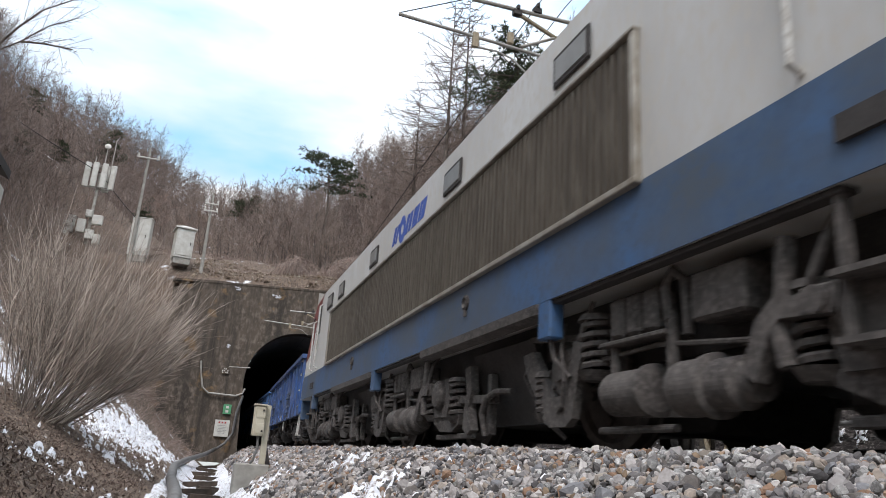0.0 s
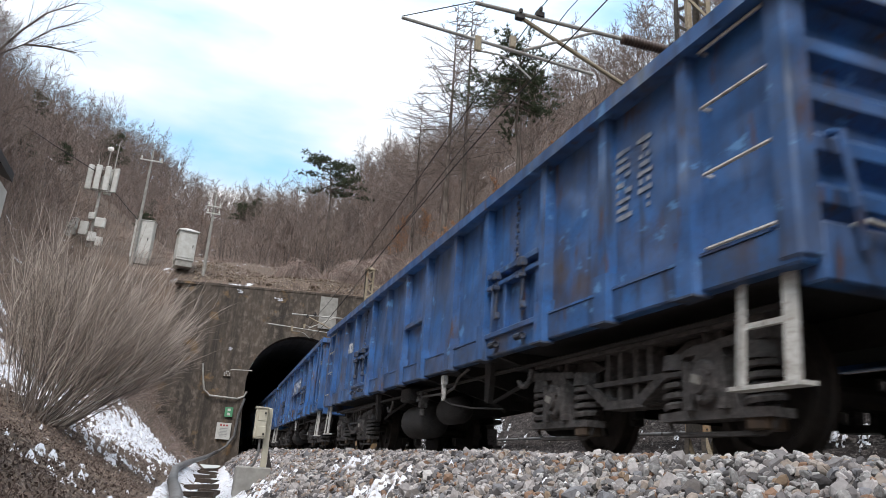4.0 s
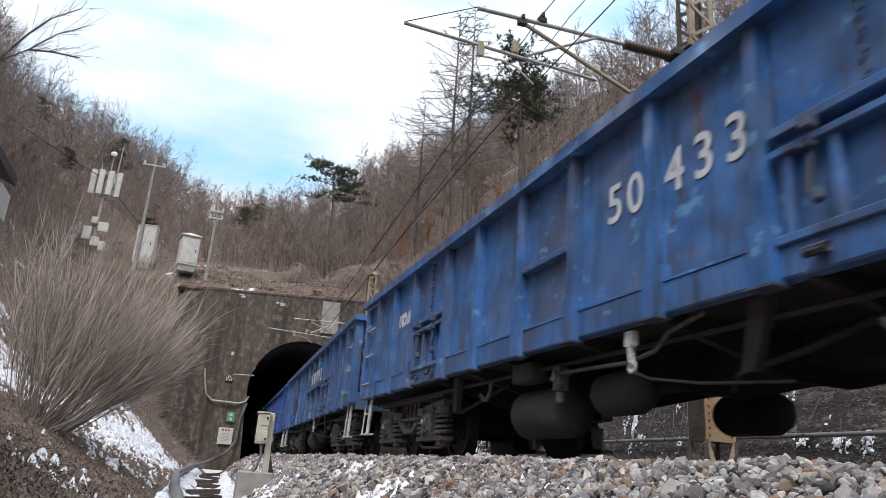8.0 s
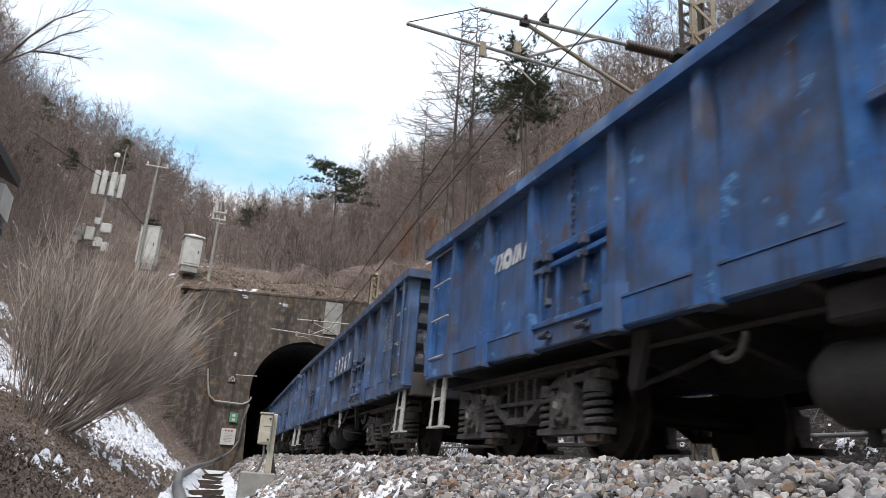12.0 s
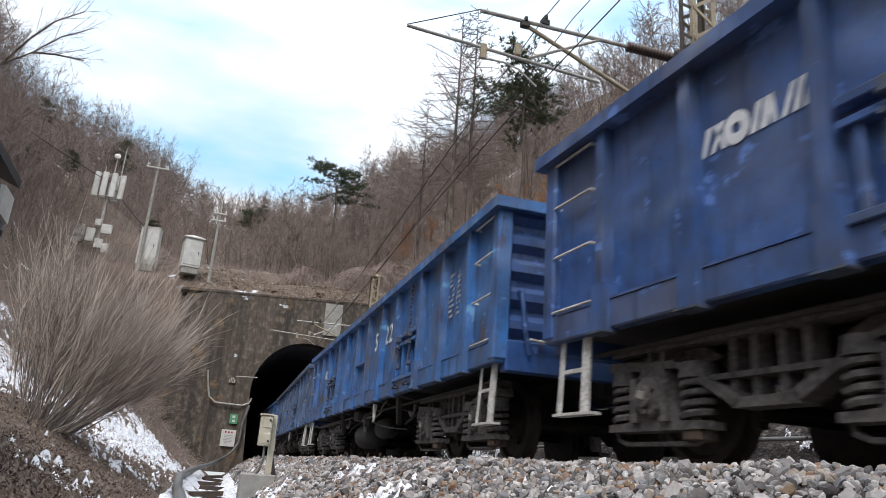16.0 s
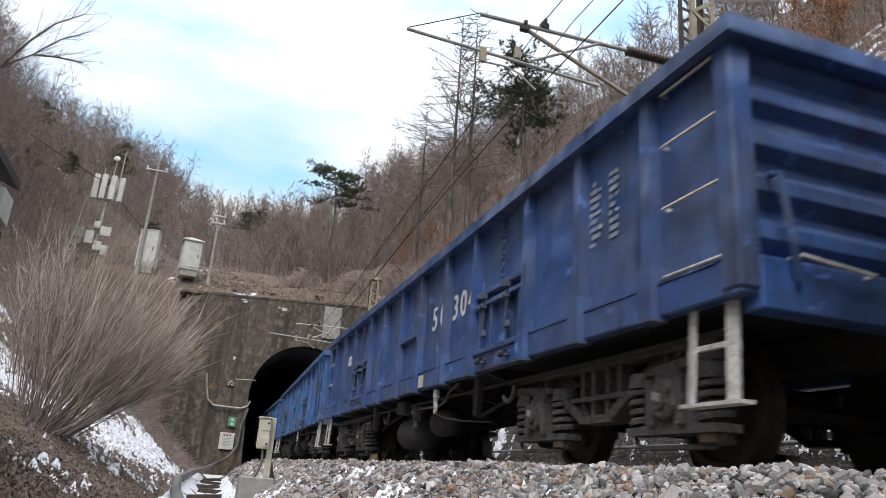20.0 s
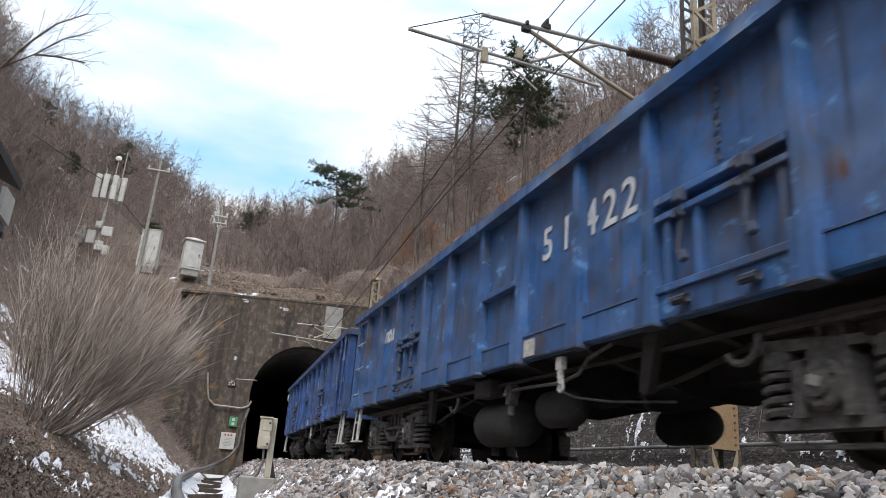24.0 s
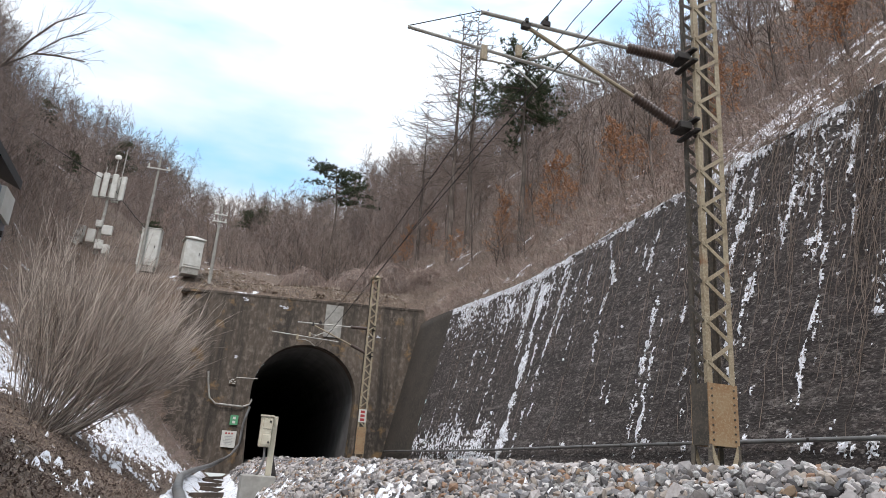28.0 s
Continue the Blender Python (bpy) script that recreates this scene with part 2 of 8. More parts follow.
def pipe(bm, points, r, seg=6):
    """A bent tube through the points, in one piece."""
    pts = [Vector(p) for p in points]
    rings, side = [], None
    for i, p in enumerate(pts):
        d = (pts[min(i + 1, len(pts) - 1)] - pts[max(i - 1, 0)]).normalized()
        if side is None:
            side = d.orthogonal().normalized()
        side = (side - d * side.dot(d)).normalized()
        up = d.cross(side)
        rings.append([bm.verts.new(p + (side * math.cos(2 * math.pi * k / seg) + up * math.sin(2 * math.pi * k / seg)) * r) for k in range(seg)])
    for p, q in zip(rings, rings[1:]):
        for k in range(seg):
            j = (k + 1) % seg
            bm.faces.new((p[k], p[j], q[j], q[k]))
    bm.faces.new(rings[0][::-1])
    bm.faces.new(rings[-1])


def lathe(bm, profile, seg=16, m=None):
    """A turned body about z: profile is a row of (radius, height)."""
    rings = []
    for r, z in profile:
        ring = []
        for i in range(seg):
            a = 2 * math.pi * i / seg
            v = Vector((r * math.cos(a), r * math.sin(a), z))
            ring.append(bm.verts.new(m @ v if m is not None else v))
        rings.append(ring)
    for p, q in zip(rings, rings[1:]):
        for i in range(seg):
            bm.faces.new((p[i], p[(i + 1) % seg], q[(i + 1) % seg], q[i]))
    for ring in (rings[0][::-1], rings[-1]):
        bm.faces.new(ring)


def slab(bm, points, depth):
    """A flat plate of that outline, thickened by the vector depth."""
    a = [bm.verts.new(p) for p in points]
    b = [bm.verts.new(Vector(p) + Vector(depth)) for p in points]
    bm.faces.new(a)
    bm.faces.new(b[::-1])
    for i in range(len(a)):
        j = (i + 1) % len(a)
        bm.faces.new((a[j], a[i], b[i], b[j]))


def mesh_of(name, bm, mat, bevel=0.0, smooth=False):
    if bevel:
        bmesh.ops.bevel(bm, geom=[e for e in bm.edges if e.is_manifold and e.calc_face_angle(0) > 0.6], offset=bevel, segments=1, affect="EDGES", clamp_overlap=True)
    bmesh.ops.recalc_face_normals(bm, faces=bm.faces)
    if smooth:
        for f in bm.faces:
            f.smooth = True
    me = bpy.data.meshes.new(name)
    bm.to_mesh(me)
    bm.free()
    if mat is not None:
        me.materials.append(mat)
    return me


def part(name, bm, mat, parent, label="", bevel=0.0, smooth=False, m=None):
    ob = new(name, mesh_of(name, bm, mat, bevel, smooth))
    ob.parent = parent
    if m is not None:
        ob.matrix_basis = m
    return tagged(ob, label)


def thing(name, m, label, category, group="", kind=""):
    ob = new(name)
    ob.empty_display_size = 0.2
    ob.matrix_basis = m
    return tagged(ob, label, category, group, kind)


def solid(name, bm, mat, label, category, kind="", bevel=0.0, smooth=False, m=None):
    ob = new(name, mesh_of(name, bm, mat, bevel, smooth))
    if m is not None:
        ob.matrix_basis = m
    return tagged(ob, label, category, "", kind)


def raw(name, verts, faces, mat, smooth=False):
    me = bpy.data.meshes.new(name)
    me.from_pydata(verts, [], faces)
    me.materials.append(mat)
    if smooth:
        me.polygons.foreach_set("use_smooth", [True] * len(me.polygons))
    me.update()
    return me

# ---- ground, cutting and tunnel ----
PORTAL = 37.0


def smooth_step(a, b, x):
    t = min(max((x - a) / (b - a), 0.0), 1.0)
    return t * t * (3 - 2 * t)


def rough_at(x, y):
    return noise.noise(Vector((x * 0.35, y * 0.35, 0.3))) * 0.5 + noise.noise(Vector((x * 1.3, y * 1.3, 4.0))) * 0.16


def wall_lat(s, up):
    """Where the retaining wall's face stands: up runs from 0 at its foot to 1 at its top."""
    e = smooth_step(24.0, 37.0, s)
    return (5.0 - 1.0 * e) + up * (2.35 - 0.55 * e)


WALL_FOOT, WALL_TOP = -0.7, 7.6


def ground_z(lat, s):
    """The height of the ground: the cutting before the tunnel mouth, the hill above it, slopes on both sides."""
    wild = noise.noise(Vector((lat * 0.035, s * 0.035, 7.0)))
    # the bank at the left of the ditch
    steep = 0.44 + 0.48 * smooth_step(8, 32, s) + 0.06 * smooth_step(-9, -22, lat)
    left = -0.75 + steep * max(0.0, -lat - 4.35) ** (1.0 + 0.06 * smooth_step(20, 36, s)) + 3.0 * wild * smooth_step(-12, -40, lat)
    # the slope above the wall at the right
    right = WALL_TOP - 0.05 + 0.98 * max(0.0, lat - wall_lat(s, 1.0)) + 3.5 * wild * smooth_step(12, 40, lat)
    inland = smooth_step(39.5, 47, s)
    hill = 8.0 + 1.0 * smooth_step(37.4, 38.9, s) + 0.31 * min(max(0.0, s - 38.6), 9.6) + 0.21 * max(0.0, s - 48.2) + 0.15 * max(0.0, s - 70) + (1 - inland) * 0.52 * max(0.0, -lat - 10) + inland * 0.64 * max(0.0, -lat - 8) + 0.92 * max(0.0, lat - 6) + 4 * wild * smooth_step(50, 90, s)
    if s > PORTAL + 0.7:
        z = max(hill, min(left, 9.0 + 0.8 * max(0, -lat - 9)) if lat < -9 else hill)
    elif lat > wall_lat(s, 1.0) - 0.15:
        z = right
    elif lat > -4.35:
        z = -0.75 - 0.25 * smooth_step(-3.0, -3.5, lat) * smooth_step(-4.3, -3.9, lat)
    else:
        cap = 8.6 + 0.8 * max(0.0, -lat - 9)
        z = min(left, cap) if s > 20 else left
    if z > 40:
        z = 40 + 40 * (1 - math.exp(-(z - 40) / 40))
    x = on(lat, s).x
    z += 0.5 * max(0.0, -(x + 0.12 * s) - 3.6) * smooth_step(14, 24, s) * (1 - smooth_step(60, 90, s))
    far = smooth_step(-4.5, -7, lat) + smooth_step(8.5, 11, lat) + (1.0 if s > PORTAL + 1 else 0.0)
    return z + rough_at(lat, s) * min(1.0, far) * 0.8


def build_ground():
    lats = [-480, -330, -230, -160, -120, -95, -78, -64, -54, -46, -40, -35, -31, -28] + [-26 + 0.8 * i for i in range(19)] + \
        [-10.6 + 0.35 * i for i in range(18)] + [-4.35, -4.2, -3.9, -3.5, -3.2, -2.5, 0, 2.5, 4.4, 5.2] + \
        [7.2, 7.55, 8.2, 8.8, 9.5] + [10.2 + 0.9 * i for i in range(22)] + [31, 34, 38, 44, 52, 62, 75, 95, 125, 170, 230, 330, 480]
    ss = [-260, -180, -120, -80, -55, -38, -26, -18, -12, -8, -5, -3] + [-1.5 + 0.55 * i for i in range(70)] + [37.1, 37.8] + \
        [38.5 + 0.8 * i for i in range(40)] + [71, 74, 78, 83, 89, 96, 105, 116, 130, 150, 180, 220, 280, 360, 470, 620]
    ss = sorted(s for s in ss if not 36.95 < s < 37.05)
    verts, faces = [], []
    for s in ss:
        for lat in lats:
            w = lat
            if 6.5 < lat < 8.0 and s <= 37.8:
                w = wall_lat(s, 1.0) + (lat - 7.17)
            p = on(w, s)
            verts.append((p.x, p.y, ground_z(w, s)))
    k = len(lats)
    for j in range(len(ss) - 1):
        for i in range(k - 1):
            gap = ss[j] < PORTAL + 0.5 < ss[j + 1] and -6.5 < lats[i] < 7.0
            under_wall = ss[j] < PORTAL and lats[i] < 6 < lats[i + 1]
            if not gap and not under_wall:
                a = j * k + i
                faces.append((a, a + 1, a + k + 1, a + k))
    ob = new("ground", raw("ground", verts, faces, MAT["soil"], True))
    tagged(ob, "brown leaf-littered hillside and cutting with thin snow", "ground", kind="structure")


build_ground()

ARCH_R, ARCH_Z, FOOT_HALF = 2.62, 3.15, 2.45


def arch_line(r, foot, steps=22, bottom=-0.8):
    pts = [(-foot, bottom), (-foot - (r - foot) * 0.7, 1.4)]
    for i in range(steps + 1):
        a = math.pi - math.pi * i / steps
        pts.append((r * math.cos(a), ARCH_Z + r * math.sin(a)))
    return pts + [(foot + (r - foot) * 0.7, 1.4), (foot, bottom)]


def build_portal():
    root = thing("tunnel_portal", at_track(0, PORTAL, 0), "water-stained grey-brown concrete tunnel portal wall with a round arch", "tunnel portal", kind="structure")
    inner = arch_line(ARCH_R, FOOT_HALF)

    def top(x):
        return 8.05 + 0.042 * x

    def rim(p, q):
        """The outer outline's point that faces the arch's point."""
        x, z = p
        if z < ARCH_Z - 0.01:
            return (-6.6 if x < 0 else 6.1, z)
        a = math.atan2(z - ARCH_Z, x)
        if x > 0 and abs(x / max(1e-6, z - ARCH_Z)) > 6.1 / (top(6.1) - ARCH_Z):
            return (6.1, ARCH_Z + 6.1 * math.tan(a))
        if x < 0 and abs(x / max(1e-6, z - ARCH_Z)) > 6.6 / (top(-6.6) - ARCH_Z):
            return (-6.6, ARCH_Z - 6.6 * math.tan(a))
        t = (8.05 - ARCH_Z) / max(1e-6, math.sin(a) - 0.042 * math.cos(a))
        return (t * math.cos(a), ARCH_Z + t * math.sin(a))
    outer = [rim(p, 0) for p in inner]
    bm = bmesh.new()
    rows = []
    for ring, y in ((inner, 0.0), (outer, 0.0), (outer, 0.9), (inner, 0.9)):
        rows.append([bm.verts.new((x, y, z)) for x, z in ring])
    for a, b in zip(rows, rows[1:] + rows[:1]):
        for i in range(len(inner) - 1):
            bm.faces.new((a[i], a[i + 1], b[i + 1], b[i]))
    part("face_wall", bm, MAT["concrete"], root)
    # lip round the arch
    bm = bmesh.new()
    big = arch_line(ARCH_R + 0.30, FOOT_HALF + 0.30)
    rows = []
    for ring, y in ((inner, -0.06), (big, -0.06), (big, 0.01), (inner, 0.01)):
        rows.append([bm.verts.new((x, y, z)) for x, z in ring])
    for a, b in zip(rows, rows[1:] + rows[:1]):
        for i in range(len(inner) - 1):
            bm.faces.new((a[i], a[i + 1], b[i + 1], b[i]))
    part("arch_ring", bm, MAT["concrete"], root)
    bm = bmesh.new()
    slab(bm, [(-6.7, -0.025, top(-6.7)), (5.9, -0.025, top(5.9)), (5.9, -0.025, top(5.9) + 0.10), (-6.7, -0.025, top(-6.7) + 0.10)], (0, 1.0, 0))
    part("coping", bm, MAT["concrete"], root, bevel=0.03)
    bm = bmesh.new()
    box(bm, (1.05, -0.03, 7.15), (0.9, 0.07, 1.7))
    part("pale_patch", bm, MAT["pale_concrete"], root, "pale cement repair strip")
    for x, z, w, h in ((-1.6, 7.55, 0.7, 0.10), (-3.5, 7.72, 0.3, 0.12), (3.4, 6.62, 1.0, 0.10), (2.3, 7.0, 0.4, 0.09), (-3.6, 4.75, 0.22, 0.20)):
        rnd = random.Random(int(100 * (x + 9)))
        bm = bmesh.new()
        for _ in range(9):
            cx, cz, r = x + w * rnd.uniform(-0.5, 0.5), z + h * rnd.uniform(-0.6, 0.6), rnd.uniform(0.02, 0.075)
            slab(bm, [(cx + r * rnd.uniform(0.5, 1.5) * math.cos(a), -0.03, cz + r * rnd.uniform(0.3, 0.9) * math.sin(a)) for a in [i * math.pi / 3 for i in range(6)]], (0, 0.04, 0))
        tagged(part("snow_patch", bm, MAT["snow"], root), kind="stuff")
    # the bore, closed at its far end
    bm = bmesh.new()
    rings = []
    for s in [PORTAL + 0.85] + [PORTAL + 6 * i for i in range(1, 8)] + [100, 160, 240, 345]:
        rings.append([bm.verts.new(on(x, s, z)) for x, z in arch_line(ARCH_R, FOOT_HALF, 18)])
    for a, b in zip(rings, rings[1:]):
        for i in range(len(a) - 1):
            bm.faces.new((a[i], a[i + 1], b[i + 1], b[i]))
        bm.faces.new((a[0], b[0], b[-1], a[-1]))
    bm.faces.new(rings[-1])
    me = mesh_of("tunnel_bore", bm, MAT["soot"])
    tagged(new("tunnel_bore", me), "sooted dark tunnel lining", "tunnel", kind="structure")
    return root


build_portal()


def build_wall():
    root = thing("retaining_wall", pose(0, 0, 0), "tall battered retaining wall, sooty, with vines and clinging snow", "retaining wall", kind="structure")
    ups = [i / 22 for i in range(23)]

    def sheet(name, s0, s1, step, mat, bumpy):
        n = int((s1 - s0) / step)
        verts, faces = [], []
        for i in range(n + 1):
            s = s0 + (s1 - s0) * i / n
            for u in ups:
                z = WALL_FOOT + (WALL_TOP - WALL_FOOT) * u
                d = bumpy * (noise.noise(Vector((s * 0.9, z * 2.2, 1.0))) * 0.7 + noise.noise(Vector((s * 2.6, z * 4.5, 3.0))) * 0.5)
                verts.append(tuple(on(wall_lat(s, u) + d, s, z)))
            verts.append(tuple(on(wall_lat(s, 1.0) + 0.7, s, WALL_TOP)))
            verts.append(tuple(on(wall_lat(s, 1.0) + 0.7, s, WALL_FOOT)))
        k = len(ups) + 2
        for i in range(n):
            for j in range(k - 1):
                a = i * k + j
                faces.append((a, a + k, a + k + 1, a + 1))
        ob = new(name, raw(name, verts, faces, mat, True))
        ob.parent = root
        return ob
    sheet("wall_face", -24, 32.5, 0.3, MAT["wall"], 0.07)
    sheet("wing_wall", 32.5, 37.0, 0.5, MAT["wing"], 0.01)
    return root


MAT["wing"] = material("dark_wing_concrete", (0.050, 0.041, 0.033), 0.92, dark=(0.028, 0.024, 0.02), scale=0.8, fine=(0.075, 0.062, 0.05), fine_scale=12, bump=0.3, bump_scale=20)
build_wall()


# ---- track ----
def build_track():
    lats = [-3.12, -2.92, -2.66, -2.35, -2.05, -1.85, -1.5, 0.0, 1.5, 1.9, 2.6, 3.4, 4.6]
    tops = [-0.90, -0.66, -0.45, -0.24, -0.10, -0.06, -0.07, -0.12, -0.07, -0.06, -0.42, -0.70, -0.74]
    verts, faces = [], []
    ss = [-60, -40, -25] + [-16 + 0.4 * i for i in range(180)] + [70, 100, 160, 240, 340]
    for s in ss:
        for lat, z in zip(lats, tops):
            verts.append(tuple(on(lat, s, z + 0.03 * noise.noise(Vector((lat * 3, s * 3, 0))))))
    k = len(lats)
    for j in range(len(ss) - 1):
        for i in range(k - 1):
            a = j * k + i
            faces.append((a, a + 1, a + k + 1, a + k))
    ob = new("trackbed", raw("trackbed", verts, faces, MAT["ballast"], True))
    tagged(ob, "shoulder and bed of grey crushed-stone ballast", "ballast", kind="structure")
    for lat in (-0.75, 0.75):
        prof = [(-0.07, -0.16), (0.07, -0.16), (0.07, -0.14), (0.012, -0.11), (0.012, -0.04), (0.036, -0.03), (0.036, 0.0), (-0.036, 0.0), (-0.036, -0.03), (-0.012, -0.04), (-0.012, -0.11), (-0.07, -0.14)]
        bm = bmesh.new()
        rings = [[bm.verts.new(on(lat + x, s, z)) for x, z in prof] for s in [-60, -30, -16] + [-12 + 2 * i for i in range(28)] + [70, 140, 340]]
        for a, b in zip(rings, rings[1:]):
            for i in range(len(prof)):
                j = (i + 1) % len(prof)
                bm.faces.new((a[i], a[j], b[j], b[i]))
        tagged(new("rail", mesh_of("rail", bm, MAT["rail"])), "brown steel running rail on sleepers", "rail", "track rails", "structure")
    bm = bmesh.new()
    box(bm, (0, 0, -0.2), (2.4, 0.24, 0.14), taper=0.92)
    first = solid("sleeper", bm, MAT["sleeper"], "grey concrete sleeper bedded in ballast", "sleeper", "structure", 0.02, m=at_track(0, -14))
    for i in range(1, 80):
        copy_thing(first, at_track(0, -14 + 0.62 * i))


build_track()

# ---- stones of the ballast, snow ----


def bed_z(lat):
    lats = (-3.12, -2.92, -2.66, -2.35, -2.05, -1.85, -1.5)
    tops = (-0.90, -0.66, -0.45, -0.24, -0.10, -0.06, -0.07)
    return float(np.interp(lat, lats, tops))


def stone_shapes(count, rnd, level=1):
    """Rough angular stones: a many-sided body, squeezed, with flat faces struck off it."""
    bm = bmesh.new()
    bmesh.ops.create_icosphere(bm, subdivisions=level, radius=0.5)
    base = np.array([v.co for v in bm.verts])
    faces = np.array([[v.index for v in f.verts] for f in bm.faces])
    bm.free()
    shapes = []
    for _ in range(count):
        k = 0.28 / level
        v = base * (1 + rnd.uniform(-k, k, (len(base), 1))) * np.array([1.25, 0.95, 0.75]) * rnd.uniform(0.8, 1.15, 3)
        for _ in range(1 if level == 1 else 6):
            n = rnd.normal(size=3)
            n /= np.linalg.norm(n)
            v = v - np.outer(np.maximum(v @ n - 0.28, 0), n)
        shapes.append(v)
    return shapes, faces


def turn_matrix(rnd):
    q = rnd.normal(size=4)
    q /= np.linalg.norm(q)
    w, x, y, z = q
    return np.array([[1 - 2 * (y * y + z * z), 2 * (x * y - z * w), 2 * (x * z + y * w)],
                     [2 * (x * y + z * w), 1 - 2 * (x * x + z * z), 2 * (y * z - x * w)],
                     [2 * (x * z - y * w), 2 * (y * z + x * w), 1 - 2 * (x * x + y * y)]])


def build_ballast_stones():
    rnd = np.random.default_rng(5)
    shapes, faces = stone_shapes(14, rnd)
    fine_shapes, fine_faces = stone_shapes(14, rnd, 2)
    verts, polys, n = [], [], 0
    for s0, s1, count, size in ((0.7, 2.8, 5200, 0.037), (2.8, 6.0, 7800, 0.040), (6.0, 11.0, 8000, 0.047), (11.0, 20.0, 7200, 0.058), (20.0, 36.8, 5200, 0.085)):
        for _ in range(count):
            s, lat = rnd.uniform(s0, s1), rnd.uniform(-3.12 if s0 > 2 else -2.9, -1.4)
            k = size * rnd.lognormal(0.0, 0.36)
            z = bed_z(lat) + 0.004 + rnd.uniform(-0.012, 0.022) + 0.028 * noise.noise(Vector((lat * 2.0, s * 1.6, 2.0)))
            p = on(lat, s, z)
            near = s0 < 2
            v = (fine_shapes if near else shapes)[rnd.integers(14)] @ turn_matrix(rnd).T * k + np.array(p)
            verts.append(v)
            polys.append((fine_faces if near else faces) + n)
            n += len(v)
    ob = new("loose_ballast", raw("loose_ballast", np.concatenate(verts).tolist(), np.concatenate(polys).tolist(), MAT["stones"]))
    tagged(ob, "grey and tan crushed granite ballast stones", "ballast", kind="stuff")
    return shapes, faces


STONE_SHAPES, STONE_FACES = build_ballast_stones()


def snow_sheet(name, lat0, lat1, s0, s1, step, height, cover, label):
    """Patchy snow: a lumpy sheet that shows only where it lies above what is under it."""
    verts, faces = [], []
    nl, ns = int((lat1 - lat0) / step), int((s1 - s0) / (step * 1.6))
    tops = {}
    for j in range(ns + 1):
        for i in range(nl + 1):
            lat, s = lat0 + (lat1 - lat0) * i / nl, s0 + (s1 - s0) * j / ns
            c = cover(lat, s)
            tops[i, j] = c
            p = on(lat, s, height(lat, s) + max(-0.12, min(c, 0.16)) * 0.45)
            verts.append(tuple(p))
    k = nl + 1
    for j in range(ns):
        for i in range(nl):
            if max(tops[i, j], tops[i + 1, j], tops[i, j + 1], tops[i + 1, j + 1]) > -0.03:
                a = j * k + i
                faces.append((a, a + 1, a + k + 1, a + k))
    ob = new(name, raw(name, verts, faces, MAT["snow"], True))
    tagged(ob, label, "snow", kind="stuff")


def n3(x, y, z=0.0):
    return noise.noise(Vector((x, y, z)))


snow_sheet("snow_on_ballast", -3.15, -2.1, 2.0, 20.0, 0.026, lambda a, s: bed_z(a) + 0.035,
           lambda a, s: 0.24 * n3(a * 1.6, s * 0.8) + 0.26 * n3(a * 8, s * 8) + 0.24 * n3(a * 17, s * 17) + 0.22 * (-2.66 - a) - 0.175 - 0.05 * max(0, 5 - s), "thin snow lying on the foot of the ballast")
snow_sheet("snow_on_bank", -10.0, -4.45, 5.0, 26.0, 0.035, lambda a, s: ground_z(a, s) + 0.01,
           lambda a, s: 0.24 * n3(a * 0.55, s * 0.45, 5) + 0.30 * n3(a * 3.5, s * 3.5) + 0.50 * n3(a * 9, s * 9) - 0.41
           + 0.46 * math.exp(-((a + 5.75) / 0.85) ** 2 - ((s - 19.5) / 5.8) ** 2) + 0.48 * math.exp(-((a + 8.0) / 1.2) ** 2 - ((s - 16.5) / 3.4) ** 2) + 0.34 * n3(a * 19, s * 19), "snow patches on the leaf-littered bank")
snow_sheet("snow_on_slope", 7.6, 24.0, 5.0, 30.0, 0.11, lambda a, s: ground_z(a, s) + 0.03,
           lambda a, s: 0.30 * n3(a * 0.5, s * 0.4, 5) + 0.34 * n3(a * 2.2, s * 2.2) + 0.30 * n3(a * 6, s * 6) - 0.16 - 0.16 * smooth_step(14, 24, s), "thin snow between the stems on the slope")
snow_sheet("snow_in_ditch", -4.35, -3.1, 8.0, 33.0, 0.05, lambda a, s: ground_z(a, s) + 0.01,
           lambda a, s: 0.06 + 0.20 * n3(a * 2, s * 0.9, 9) + 0.10 * n3(a * 9, s * 6), "snow lying in the drainage ditch")


